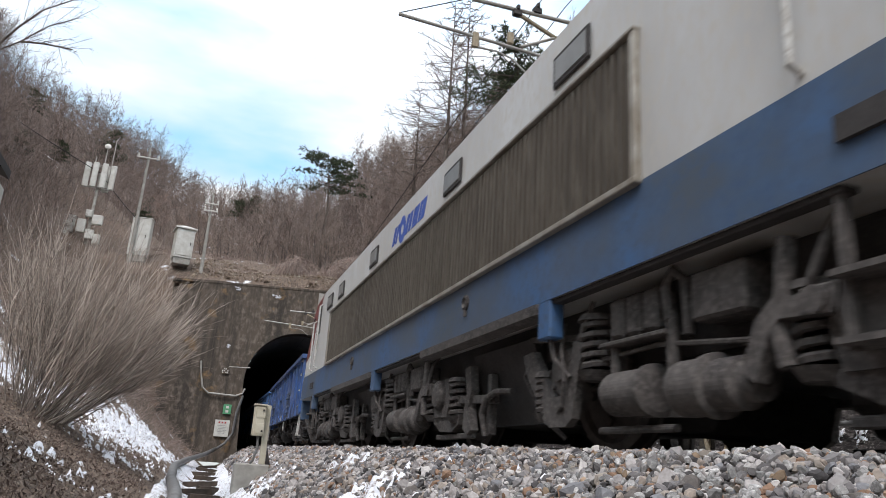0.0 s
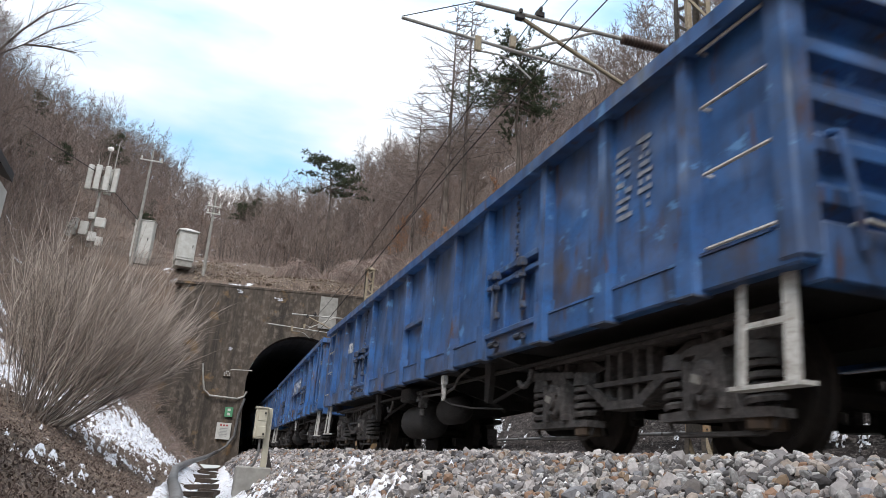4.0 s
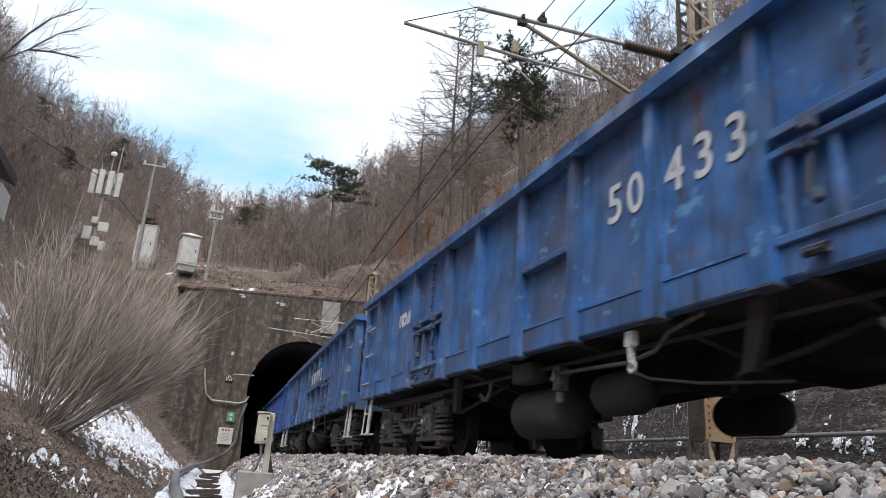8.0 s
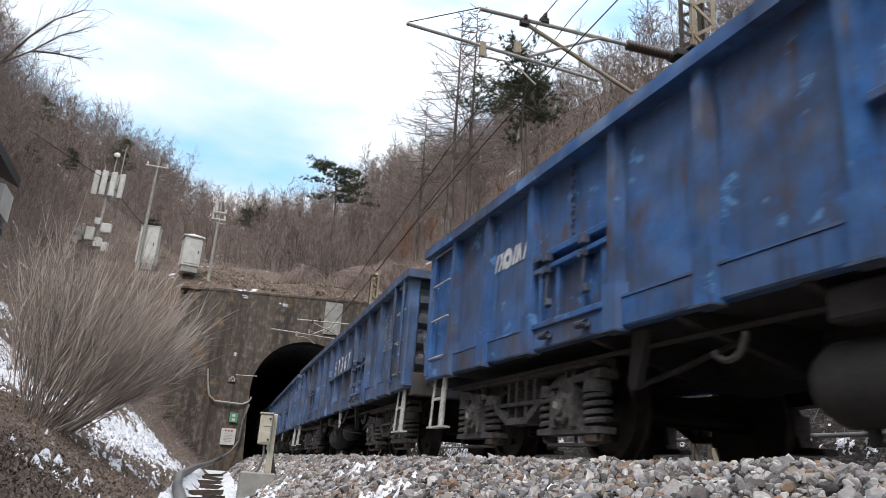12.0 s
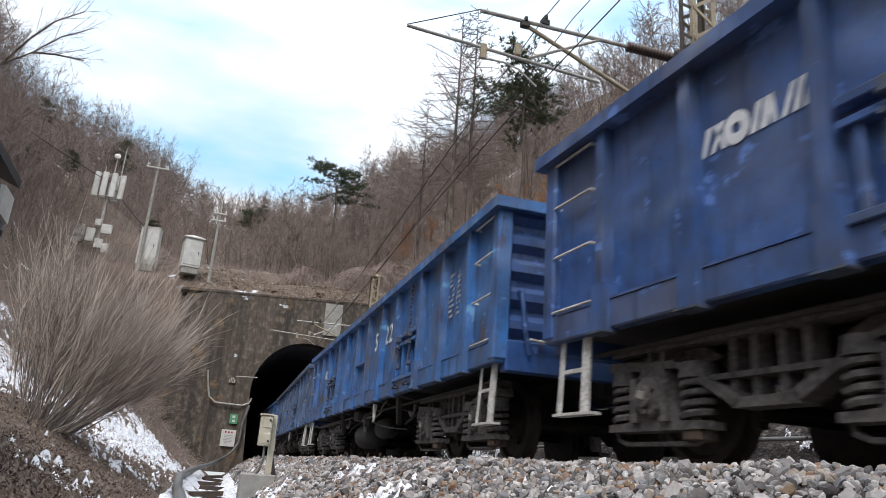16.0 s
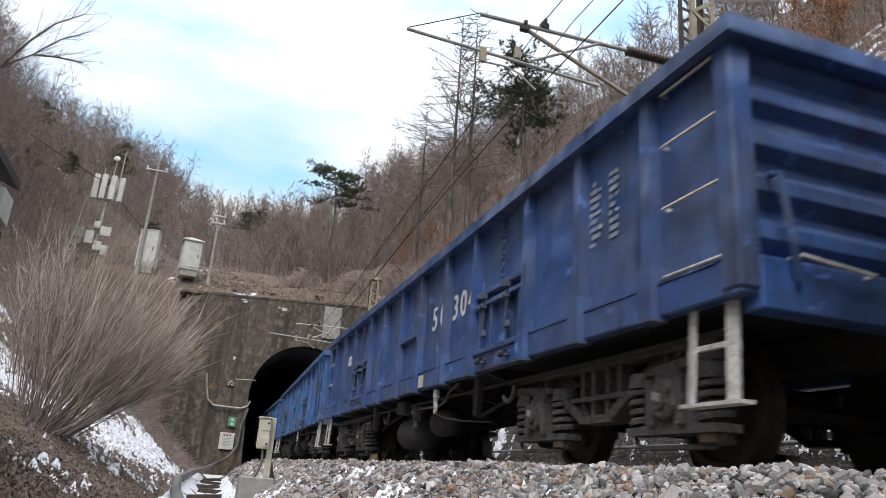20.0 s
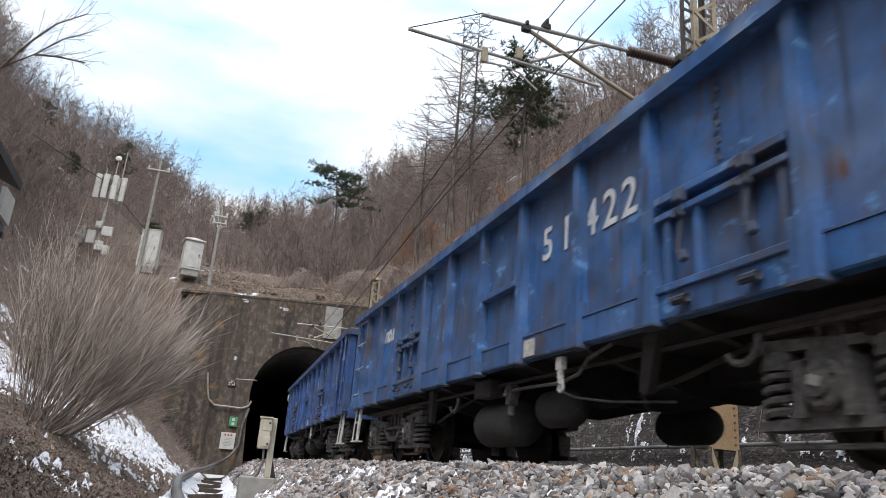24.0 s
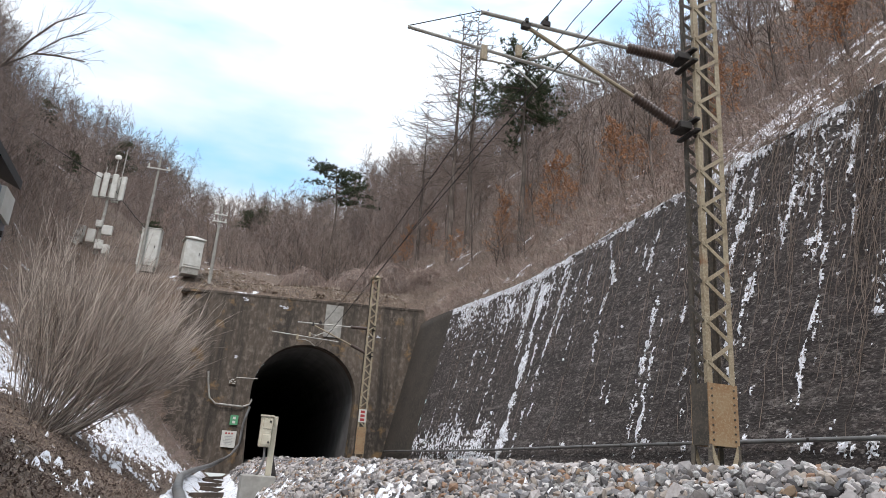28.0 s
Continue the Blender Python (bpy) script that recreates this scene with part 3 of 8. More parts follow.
def build_wall_snow():
    """Snow caught on the wall: a crust at the rim, flecks under it, thin runs along the cracks, caps on the pipe."""
    rnd = random.Random(8)
    # runs: along the wall and up it at the top and the foot, half width, strength
    runs = [(9.62, 0.62, 9.79, 0.19, 0.035, 1.0), (12.48, 0.72, 12.3, 0.55, 0.10, 0.9), (12.3, 0.55, 11.3, 0.20, 0.09, 0.9), (11.5, 0.68, 11.46, 0.40, 0.03, 0.7), (15.2, 0.64, 15.05, 0.20, 0.13, 0.9),
            (14.84, 0.47, 14.59, 0.20, 0.09, 0.9), (13.45, 0.42, 13.06, 0.25, 0.12, 0.5), (23.65, 0.92, 23.2, 0.15, 0.20, 1.0), (22.9, 0.95, 22.6, 0.45, 0.06, 0.9), (21.6, 0.92, 22.1, 0.15, 0.11, 1.0), (24.9, 0.95, 24.6, 0.62, 0.16, 0.9), (26.4, 0.92, 26.3, 0.30, 0.06, 0.9), (20.7, 0.93, 20.9, 0.72, 0.05, 0.8), (18.87, 0.96, 18.0, 0.76, 0.12, 0.8),
            (18.0, 0.80, 18.4, 0.62, 0.08, 0.8), (8.33, 0.56, 8.3, 0.42, 0.13, 0.8), (24.6, 0.92, 24.3, 0.55, 0.09, 0.8), (19.9, 0.9, 19.7, 0.75, 0.05, 0.8), (16.6, 0.55, 16.4, 0.38, 0.03, 0.7)]
    runs += [(s, u, s + rnd.uniform(-0.1, 0.1), u - rnd.uniform(0.05, 0.2), rnd.uniform(0.03, 0.08), 0.75) for s, u in [(rnd.uniform(7.6, 31), rnd.uniform(0.3, 0.98)) for _ in range(48)]]
    caps = [(8.1, 0.168, 0.16, 0.035), (8.62, 0.165, 0.2, 0.02), (9.46, 0.168, 0.22, 0.014), (10.9, 0.185, 0.05, 0.012), (12.7, 0.165, 0.14, 0.03), (14.2, 0.195, 0.16, 0.022), (16.6, 0.20, 0.20, 0.024), (18.4, 0.195, 0.24, 0.026), (20.5, 0.195, 0.2, 0.024), (24.0, 0.12, 0.9, 0.03), (26.5, 0.11, 1.2, 0.035)]
    verts, faces = [], []
    for s_low, s_high, step, dz in ((7.3, 16.0, 0.024, 0.032), (16.0, 32.4, 0.045, 0.045)):
        ns, nu = int((s_high - s_low) / step), int((WALL_TOP - WALL_FOOT) / dz)
        val, index = {}, {}
        for i in range(ns + 1):
            s = s_low + i * step
            rim, far = 0.55 + 0.9 * n3(s * 1.9, 0.5, 1), smooth_step(19, 27, s)
            for j in range(nu + 1):
                u = j / nu
                z = WALL_FOOT + (WALL_TOP - WALL_FOOT) * u
                broad = n3(s * 0.8, z * 0.7, 3)
                grain = 0.50 * n3(s * 8.0, z * 4.4, 8) + 0.50 * n3(s * 21, z * 12, 2)
                grain += 0.42 * n3(s * 34, z * 22, 6)
                m = 0.30 * broad + grain - 0.50
                m += 0.34 * smooth_step(0.45, 0.90, u) * (0.6 + 0.4 * smooth_step(0.0, 0.7, rim)) * (1 - 0.6 * smooth_step(14, 17, s)) + 0.5 * smooth_step(0.955, 0.99, u) * smooth_step(-0.2, 0.5, rim)
                m += 0.36 * far * smooth_step(0.66, 0.88, u) + 0.52 * smooth_step(22.2, 25.0, s) * math.exp(-((u - 0.21) / 0.13) ** 2)
                if u < 0.2:
                    for a, b, c, d in caps:
                        m += 0.70 * math.exp(-((s - a) / c) ** 2 - ((u - b) / d) ** 2)
                for a, b, c, e, w, k in runs:
                    if e < u < b:
                        f = (b - u) / (b - e)
                        x = abs(s - a - (c - a) * f + 0.06 * n3(z * 1.7, a)) / (w * (1.25 + 1.4 * n3(z * 2.3, a, 4)))
                        if x < 1:
                            m += 0.66 * k * (1 - 0.42 * x)
                val[i, j] = m
        for i in range(ns):
            for j in range(nu):
                q = ((i, j), (i + 1, j), (i + 1, j + 1), (i, j + 1))
                if sum(val[c] > 0 for c in q) >= (3 if (7 * i + 3 * j) % 5 else 2):
                    f = []
                    for c in q:
                        if c not in index:
                            s, u = s_low + c[0] * step, c[1] / nu
                            out = 0.010 + min(0.030, max(0.0, val[c]) * 0.14) if val[c] > 0 else 0.0
                            z = WALL_FOOT + (WALL_TOP - WALL_FOOT) * u
                            relief = 0.07 * (noise.noise(Vector((s * 0.9, z * 2.2, 1.0))) * 0.7 + noise.noise(Vector((s * 2.6, z * 4.5, 3.0))) * 0.5)
                            index[c] = len(verts)
                            verts.append(tuple(on(wall_lat(s, u) - out + relief, s, z)))
                        f.append(index[c])
                    faces.append(tuple(f))
    ob = new("snow_on_wall", raw("snow_on_wall", verts, faces, MAT["snow"]))
    tagged(ob, "snow clinging in patches and streaks to the wall", "snow", kind="stuff")


build_wall_snow()


def build_rim_snow():
    """A lumpy crust that lies along the lip of the wall and droops over its edge."""
    verts, faces, last = [], [], None
    for i in range(760):
        s = 7.0 + 0.034 * i
        h = 0.12 + 0.7 * n3(s * 0.9, 2.0) + 0.8 * n3(s * 4.1, 7.0) + 0.7 * n3(s * 12.0, 1.0)
        if h < 0.05:
            last = None
            continue
        e, low = wall_lat(s, 1.0), 0.04 + 0.16 * max(0.0, n3(s * 2.6, 11.0) + 0.3 * n3(s * 14, 5.0)) * h
        prof = ((e - 0.05 - low * 0.283, WALL_TOP - low), (e - 0.045, WALL_TOP + 0.0), (e - 0.01, WALL_TOP + 0.045 * h), (e + 0.12, WALL_TOP + 0.08 * h), (e + 0.4, WALL_TOP + 0.10))
        k = len(verts)
        verts += [tuple(on(a, s, z)) for a, z in prof]
        if last is not None:
            faces += [(last + j, k + j, k + j + 1, last + j + 1) for j in range(4)]
        last = k
    ob = new("snow_on_wall_top", raw("snow_on_wall_top", verts, faces, MAT["snow"]))
    tagged(ob, "crust of snow along the top of the wall", "snow", kind="stuff")


build_rim_snow()

# ---- woods ----


class Sticks:
    """Collects tapered twigs and limbs as one mesh."""

    def __init__(self):
        self.v, self.f = [], []

    def stick(self, a, b, r0, r1, n=3):
        d = b - a
        if d.length < 1e-5:
            return
        s = d.orthogonal().normalized()
        t = d.cross(s).normalized()
        k = len(self.v)
        ring = [(math.cos(2 * math.pi * i / n), math.sin(2 * math.pi * i / n)) for i in range(n)]
        self.v += [tuple(a + (s * c + t * e) * r0) for c, e in ring]
        if r1 <= 0:
            self.v.append(tuple(b))
            self.f += [(k + i, k + (i + 1) % n, k + n) for i in range(n)]
        else:
            self.v += [tuple(b + (s * c + t * e) * r1) for c, e in ring]
            self.f += [(k + i, k + (i + 1) % n, k + n + (i + 1) % n, k + n + i) for i in range(n)]

    def leaf(self, p, size, rnd):
        a, b = Vector((rnd.gauss(0, 1), rnd.gauss(0, 1), rnd.gauss(0, 1))).normalized() * size, Vector((rnd.gauss(0, 1), rnd.gauss(0, 1), rnd.gauss(0, 1))).normalized() * size * 0.6
        k = len(self.v)
        self.v += [tuple(p - a), tuple(p + b), tuple(p + a), tuple(p - b * 0.6)]
        self.f += [(k, k + 1, k + 2), (k, k + 2, k + 3)]

    def mesh(self, name, mat):
        return raw(name, self.v, self.f, mat)


def bent(rnd, d, k):
    return (d + Vector((rnd.gauss(0, k), rnd.gauss(0, k), rnd.gauss(0, k)))).normalized()


def grow_tree(seed, height, spread, limbs, mat_twig, leaves=0, low=0.22, rise=0.9, subs=7, twigs=5, thick=1.0, fat=1.0):
    rnd = random.Random(seed)
    wood, crown, leaf = Sticks(), Sticks(), Sticks()
    trunk, p, d = [Vector((0, 0, -0.3))], Vector((0, 0, -0.3)), Vector((0, 0, 1))
    for i in range(7):
        d = bent(rnd, d + Vector((0, 0, 0.3)), 0.10)
        p = p + d * height / 7
        trunk.append(p.copy())
    r = 0.0095 * height * thick
    for i in range(7):
        wood.stick(trunk[i], trunk[i + 1], r * (1 - i / 7.6), r * (1 - (i + 1) / 7.6), 6)
    spots = []
    for k in range(limbs):
        f = low + (1 - low) * (k + rnd.random()) / limbs
        i = min(6, int(f * 7))
        q = trunk[i].lerp(trunk[i + 1], f * 7 - i)
        a = rnd.uniform(0, 2 * math.pi)
        d = Vector((math.cos(a), math.sin(a), rise * rnd.uniform(0.6, 1.4))).normalized()
        n, size = 4, spread * (1.15 - 0.75 * f) * rnd.uniform(0.7, 1.2)
        r0 = r * (1 - f) * 0.5 + 0.012
        for m in range(n):
            d = bent(rnd, d + Vector((0, 0, 0.12)), 0.16)
            e = q + d * size / n
            wood.stick(q, e, r0 * (1 - m / n) + 0.006, r0 * (1 - (m + 1) / n) + 0.006, 4)
            for _ in range(max(1, subs // n + (m > 0))):
                g, c = bent(rnd, d, 0.55), q.lerp(e, rnd.random())
                ln = size * rnd.uniform(0.25, 0.5)
                h = c + g * ln
                crown.stick(c, h, 0.011 * fat, 0.006 * fat, 3)
                for _ in range(twigs):
                    w = c.lerp(h, rnd.uniform(0.15, 1.0))
                    x = bent(rnd, g, 0.55)
                    end = w + x * ln * rnd.uniform(0.35, 0.8)
                    crown.stick(w, end, 0.0075 * fat, 0.0, 3)
                    if leaves and rnd.random() < 0.9:
                        for _ in range(leaves):
                            leaf.leaf(w.lerp(end, rnd.random()), 0.115, rnd)
            q = e
    return wood, crown, leaf


def tree_thing(seed, label, mat_twig, leaf_mat=None, **k):
    wood, crown, leaf = grow_tree(seed, mat_twig=mat_twig, **k)
    root = thing("bare_tree", pose(0, 0, -500), label, "tree", "trees of the hillside")
    for name, st, mat in (("trunk", wood, MAT["bark"]), ("crown", crown, mat_twig), ("foliage", leaf, leaf_mat)):
        if st.f and mat:
            ob = new(name, st.mesh(name, mat))
            ob.parent = root
    return root


def pine_thing(seed, height, flat, low, label):
    rnd = random.Random(seed)
    wood, needles = Sticks(), Sticks()
    trunk, p, d = [Vector((0, 0, -0.3))], Vector((0, 0, -0.3)), Vector((0, 0, 1))
    for i in range(8):
        d = bent(rnd, d + Vector((0, 0, 0.5)), 0.13)
        p = p + d * height / 8
        trunk.append(p.copy())
    r = 0.015 * height
    for i in range(8):
        wood.stick(trunk[i], trunk[i + 1], r * (1 - i / 9), r * (1 - (i + 1) / 9), 7)
    for k in range(22):
        f = low + (0.99 - low) * (int(k / 3.2) * 3.2 + 1.6 + rnd.uniform(-0.7, 0.7)) / 22
        f = min(f, 0.99)
        i = min(7, int(f * 8))
        q = trunk[i].lerp(trunk[i + 1], f * 8 - i)
        a = rnd.uniform(0, 2 * math.pi)
        d = Vector((math.cos(a), math.sin(a), rnd.uniform(-0.04, 0.14))).normalized()
        size = height * flat * (1.25 - 0.65 * (f - low) / (1 - low)) * rnd.uniform(0.6, 1.1)
        for m in range(4):
            d = bent(rnd, d, 0.16)
            e = q + d * size / 4
            wood.stick(q, e, 0.05 - 0.01 * m, 0.04 - 0.01 * m, 4)
            if m > 0:
                for _ in range(13):
                    c = q.lerp(e, rnd.random()) + Vector((rnd.gauss(0, 0.34), rnd.gauss(0, 0.34), abs(rnd.gauss(0, 0.08))))
                    for _ in range(14):
                        g = Vector((rnd.gauss(0, 1), rnd.gauss(0, 1), rnd.gauss(0.5, 0.8))).normalized()
                        needles.stick(c, c + g * rnd.uniform(0.14, 0.32), 0.020, 0.0, 3)
            q = e
    root = thing("pine_tree", pose(0, 0, -500), label, "tree", "pines of the hillside")
    for name, st, mat in (("trunk", wood, MAT["bark"]), ("crown", needles, MAT["needle"])):
        ob = new(name, st.mesh(name, mat))
        ob.parent = root
    return root


def larch_thing(seed, height, label):
    rnd = random.Random(seed)
    wood, crown = Sticks(), Sticks()
    top = Vector((rnd.gauss(0, 0.3), rnd.gauss(0, 0.3), height))
    for i in range(8):
        a, b = Vector((0, 0, -0.3)).lerp(top, i / 8), Vector((0, 0, -0.3)).lerp(top, (i + 1) / 8)
        wood.stick(a, b, 0.011 * height * (1.03 - i / 8), 0.011 * height * (1.03 - (i + 1) / 8), 7)
    for k in range(84):
        f = 0.30 + 0.69 * k / 84
        q = Vector((0, 0, -0.3)).lerp(top, f)
        a = rnd.uniform(0, 2 * math.pi)
        d = Vector((math.cos(a), math.sin(a), rnd.uniform(-0.05, 0.25))).normalized()
        size = height * 0.36 * (1.03 - f) ** 0.8 * rnd.uniform(0.55, 1.15) + 0.3
        for m in range(4):
            d = bent(rnd, d + Vector((0, 0, 0.05)), 0.08)
            e = q + d * size / 4
            wood.stick(q, e, 0.030 - 0.006 * m, 0.024 - 0.006 * m, 4)
            for _ in range(5):
                c = q.lerp(e, rnd.random())
                g = bent(rnd, d + Vector((0, 0, 0.15)), 0.5)
                h = c + g * size * rnd.uniform(0.10, 0.28)
                crown.stick(c, h, 0.014, 0.0, 3)
                crown.stick(c.lerp(h, 0.5), c.lerp(h, 0.5) + bent(rnd, g, 0.6) * size * 0.12, 0.009, 0.0, 3)
            q = e
    root = thing("larch_tree", pose(0, 0, -500), label, "tree", "larches above the wall")
    for name, st, mat in (("trunk", wood, MAT["bark"]), ("crown", crown, MAT["twigs"])):
        ob = new(name, st.mesh(name, mat))
        ob.parent = root
    return root


def plant(proto, lat, s, size, turn, first):
    p = on(lat, s)
    m = pose(p.x, p.y, ground_z(lat, s) - 0.1, 0, 0, turn) @ Matrix.Scale(size, 4)
    if first:
        proto.matrix_basis = m
        return proto
    return copy_thing(proto, m)


def build_woods():
    rnd = random.Random(21)
    bare = [tree_thing(1, "bare grey-brown deciduous tree on the slope", MAT["twigs"], height=9.5, spread=3.4, limbs=20),
            tree_thing(2, "bare slender deciduous tree on the slope", MAT["twigs"], height=11.0, spread=2.6, limbs=24, low=0.35, rise=1.3),
            tree_thing(3, "bare bushy reddish-brown tree on the slope", MAT["twigs_red"], height=6.5, spread=2.8, limbs=18, low=0.1, rise=1.1),
            tree_thing(4, "bare spreading deciduous tree on the slope", MAT["twigs"], height=8.5, spread=4.0, limbs=18, rise=0.7),
            tree_thing(5, "oak holding dry rust-brown leaves", MAT["twigs_red"], MAT["dead_leaf"], height=8.0, spread=3.0, limbs=16, leaves=3, subs=6, twigs=5)]
    used, far = set(), []

    def put(k, lat, s, size):
        plant(bare[k], lat, s, size, rnd.uniform(0, 360), k not in used)
        used.add(k)
    # right slope above the wall: thick near its edge, then far up
    for _ in range(130):
        s = rnd.uniform(5, 40)
        lat = wall_lat(s, 1.0) + 1.8 + rnd.random() ** 0.9 * 14
        put(rnd.choice([0, 1, 1, 2, 2, 2, 3, 3, 4]), lat, s, rnd.uniform(0.4, 0.85))
    for _ in range(130):
        far.append((13.5 + 23 * rnd.random() ** 0.8, rnd.uniform(6, 46), rnd.uniform(0.75, 1.1)))
    for _ in range(120):
        far.append((rnd.uniform(8, 32), rnd.uniform(58, 110), rnd.uniform(0.7, 1.0)))
    for _ in range(110):
        far.append((rnd.uniform(5, 30), rnd.uniform(46, 80), rnd.uniform(0.6, 0.95)))
    # hill over the tunnel
    for _ in range(70):
        put(rnd.choice([0, 1, 2, 3, 3]), rnd.uniform(-10, 16), rnd.uniform(50, 66), rnd.uniform(0.55, 0.9))
    for _ in range(250):
        far.append((rnd.uniform(-24, 24), 60 + 70 * rnd.random() ** 0.9, rnd.uniform(0.6, 0.95)))
    for _ in range(190):
        far.append((rnd.uniform(-2, 30), rnd.uniform(64, 138), rnd.uniform(0.8, 1.15)))
    for _ in range(170):
        far.append((rnd.uniform(-22, 8), rnd.uniform(52, 120), rnd.uniform(0.55, 0.85)))
    # left slope
    for _ in range(90):
        s = rnd.uniform(16, 48)
        put(rnd.choice([0, 1, 2, 3, 3]), -rnd.uniform(14.5, 26), s, rnd.uniform(0.4, 0.66))
    for _ in range(150):
        far.append((-rnd.uniform(12.0, 25), rnd.uniform(20, 48), rnd.uniform(0.4, 0.62)))
    for _ in range(260):
        s = rnd.uniform(24, 110)
        far.append((-rnd.uniform(19, 58) if s < 50 else -rnd.uniform(10, 60), s, rnd.uniform(0.42, 0.64)))
    # trees along the lower edge of the left slope
    for i in range(26):
        put((0, 3, 1, 2)[i % 4], -12.4 - 0.42 * i + 3.4 * math.sin(2.1 * i), 15.0 + 0.85 * i, 0.50 + 0.12 * math.sin(1.7 * i))
    # tall trees about the pine over the tunnel
    for i in range(30):
        put((0, 3, 0, 3)[i % 4], -1.5 + 0.32 * i + 1.3 * math.sin(2.3 * i), 55.0 + 4.5 * math.sin(1.9 * i), 0.92 + 0.14 * math.sin(3.1 * i))
    # oaks that keep their leaves, in loose groups above the wall and the tunnel
    for lat, s, size in ((8.6, 41.0, 0.75), (7.4, 50.0, 0.85), (8.4, 52.5, 0.95), (9.6, 49.0, 0.8), (10.5, 37.0, 0.8), (9.4, 35.5, 0.85), (11.2, 38.5, 0.95), (10.2, 30.5, 0.8), (11.6, 33.0, 1.0), (12.4, 27.0, 0.95), (11.4, 24.0, 0.85), (13.2, 21.5, 0.95),
                         (14.4, 31.0, 1.1), (12.0, 18.5, 0.8), (12.8, 16.0, 0.9), (11.6, 13.5, 0.7), (13.5, 36.0, 1.1)):
        put(4, lat, s, size)
    # trees too far to tell apart, joined
    shapes = []
    for seed, h, sp, rise, low in ((11, 9.0, 3.6, 0.8, 0.22), (12, 8.0, 3.6, 1.0, 0.15), (13, 10.0, 3.2, 1.1, 0.28)):
        wood, crown, _ = grow_tree(seed, h, sp, 14, None, low=low, rise=rise, subs=5, twigs=4, thick=0.6, fat=1.15)
        k = len(wood.v)
        faces = [f for f in wood.f] + [tuple(i + k for i in f) for f in crown.f]
        tri = [f for f in faces if len(f) == 3]
        quad = [f for f in faces if len(f) == 4]
        tri += [(q[0], q[1], q[2]) for q in quad] + [(q[0], q[2], q[3]) for q in quad]
        shapes.append((np.array(wood.v + crown.v), np.array(tri)))
    verts, tris, n = [], [], 0
    for i, (lat, s, size) in enumerate(far):
        v, f = shapes[i % 3]
        a, p = rnd.uniform(0, 6.28), on(lat, s)
        turn = np.array([[math.cos(a), -math.sin(a), 0], [math.sin(a), math.cos(a), 0], [0, 0, 1]])
        verts.append(v @ turn.T * size + np.array([p.x, p.y, ground_z(lat, s) - 0.1]))
        tris.append(f + n)
        n += len(v)
    ob = new("far_woods", raw("far_woods", np.concatenate(verts).tolist(), np.concatenate(tris).tolist(), MAT["far_twigs"]))
    tagged(ob, "bare brown winter woods on the hillsides", "woods", kind="stuff")
    pine = pine_thing(7, 12.0, 0.27, 0.70, "dark green pine with a flat layered crown")
    pine_b = pine_thing(9, 10.0, 0.21, 0.52, "dark green pine on the ridge")
    seen = set()
    for proto, lat, s, size in ((pine, 9.8, 33.0, 0.98), (pine, 3.4, 60.0, 1.02), (pine, -3.0, 78.0, 0.62), (pine_b, -14.5, 58.0, 0.6), (pine_b, -18.5, 52.0, 0.6), (pine_b, -22.0, 46.0, 0.6),
                                (pine_b, -25.0, 44.0, 0.6), (pine_b, -11.5, 64.0, 0.55), (pine_b, -14.0, 24.0, 0.5), (pine_b, -12.3, 19.0, 0.5), (pine_b, -10.6, 17.5, 0.52), (pine_b, -13.4, 27.0, 0.42), (pine_b, -15.6, 40.0, 0.5), (pine_b, -14.4, 44.0, 0.5), (pine_b, -8.9, 39.6, 0.46), (pine, 14.5, 44.0, 0.9)):
        plant(proto, lat, s, size, rnd.uniform(0, 360), proto not in seen)
        seen.add(proto)
    larch = larch_thing(4, 19.0, "bare larch with level branches above the wall")
    for i, (lat, s, size) in enumerate(((9.2, 44.0, 1.04), (10.3, 43.5, 0.98), (8.6, 50.0, 0.70))):
        plant(larch, lat, s, size, 77 * i, i == 0)


MAT["far_twigs"] = island_material("far_winter_twigs", [(0.215, 0.174, 0.156), (0.170, 0.138, 0.126), (0.285, 0.232, 0.208), (0.125, 0.102, 0.094), (0.240, 0.182, 0.154)], bump=0)
build_woods()


MOUNDS = ((-0.35, 40.6, 1.25, 1.15), (3.4, 42.5, 1.7, 1.5), (5.4, 43.4, 1.9, 1.9), (2.2, 40.8, 1.0, 0.8), (7.2, 42.0, 1.3, 1.0))


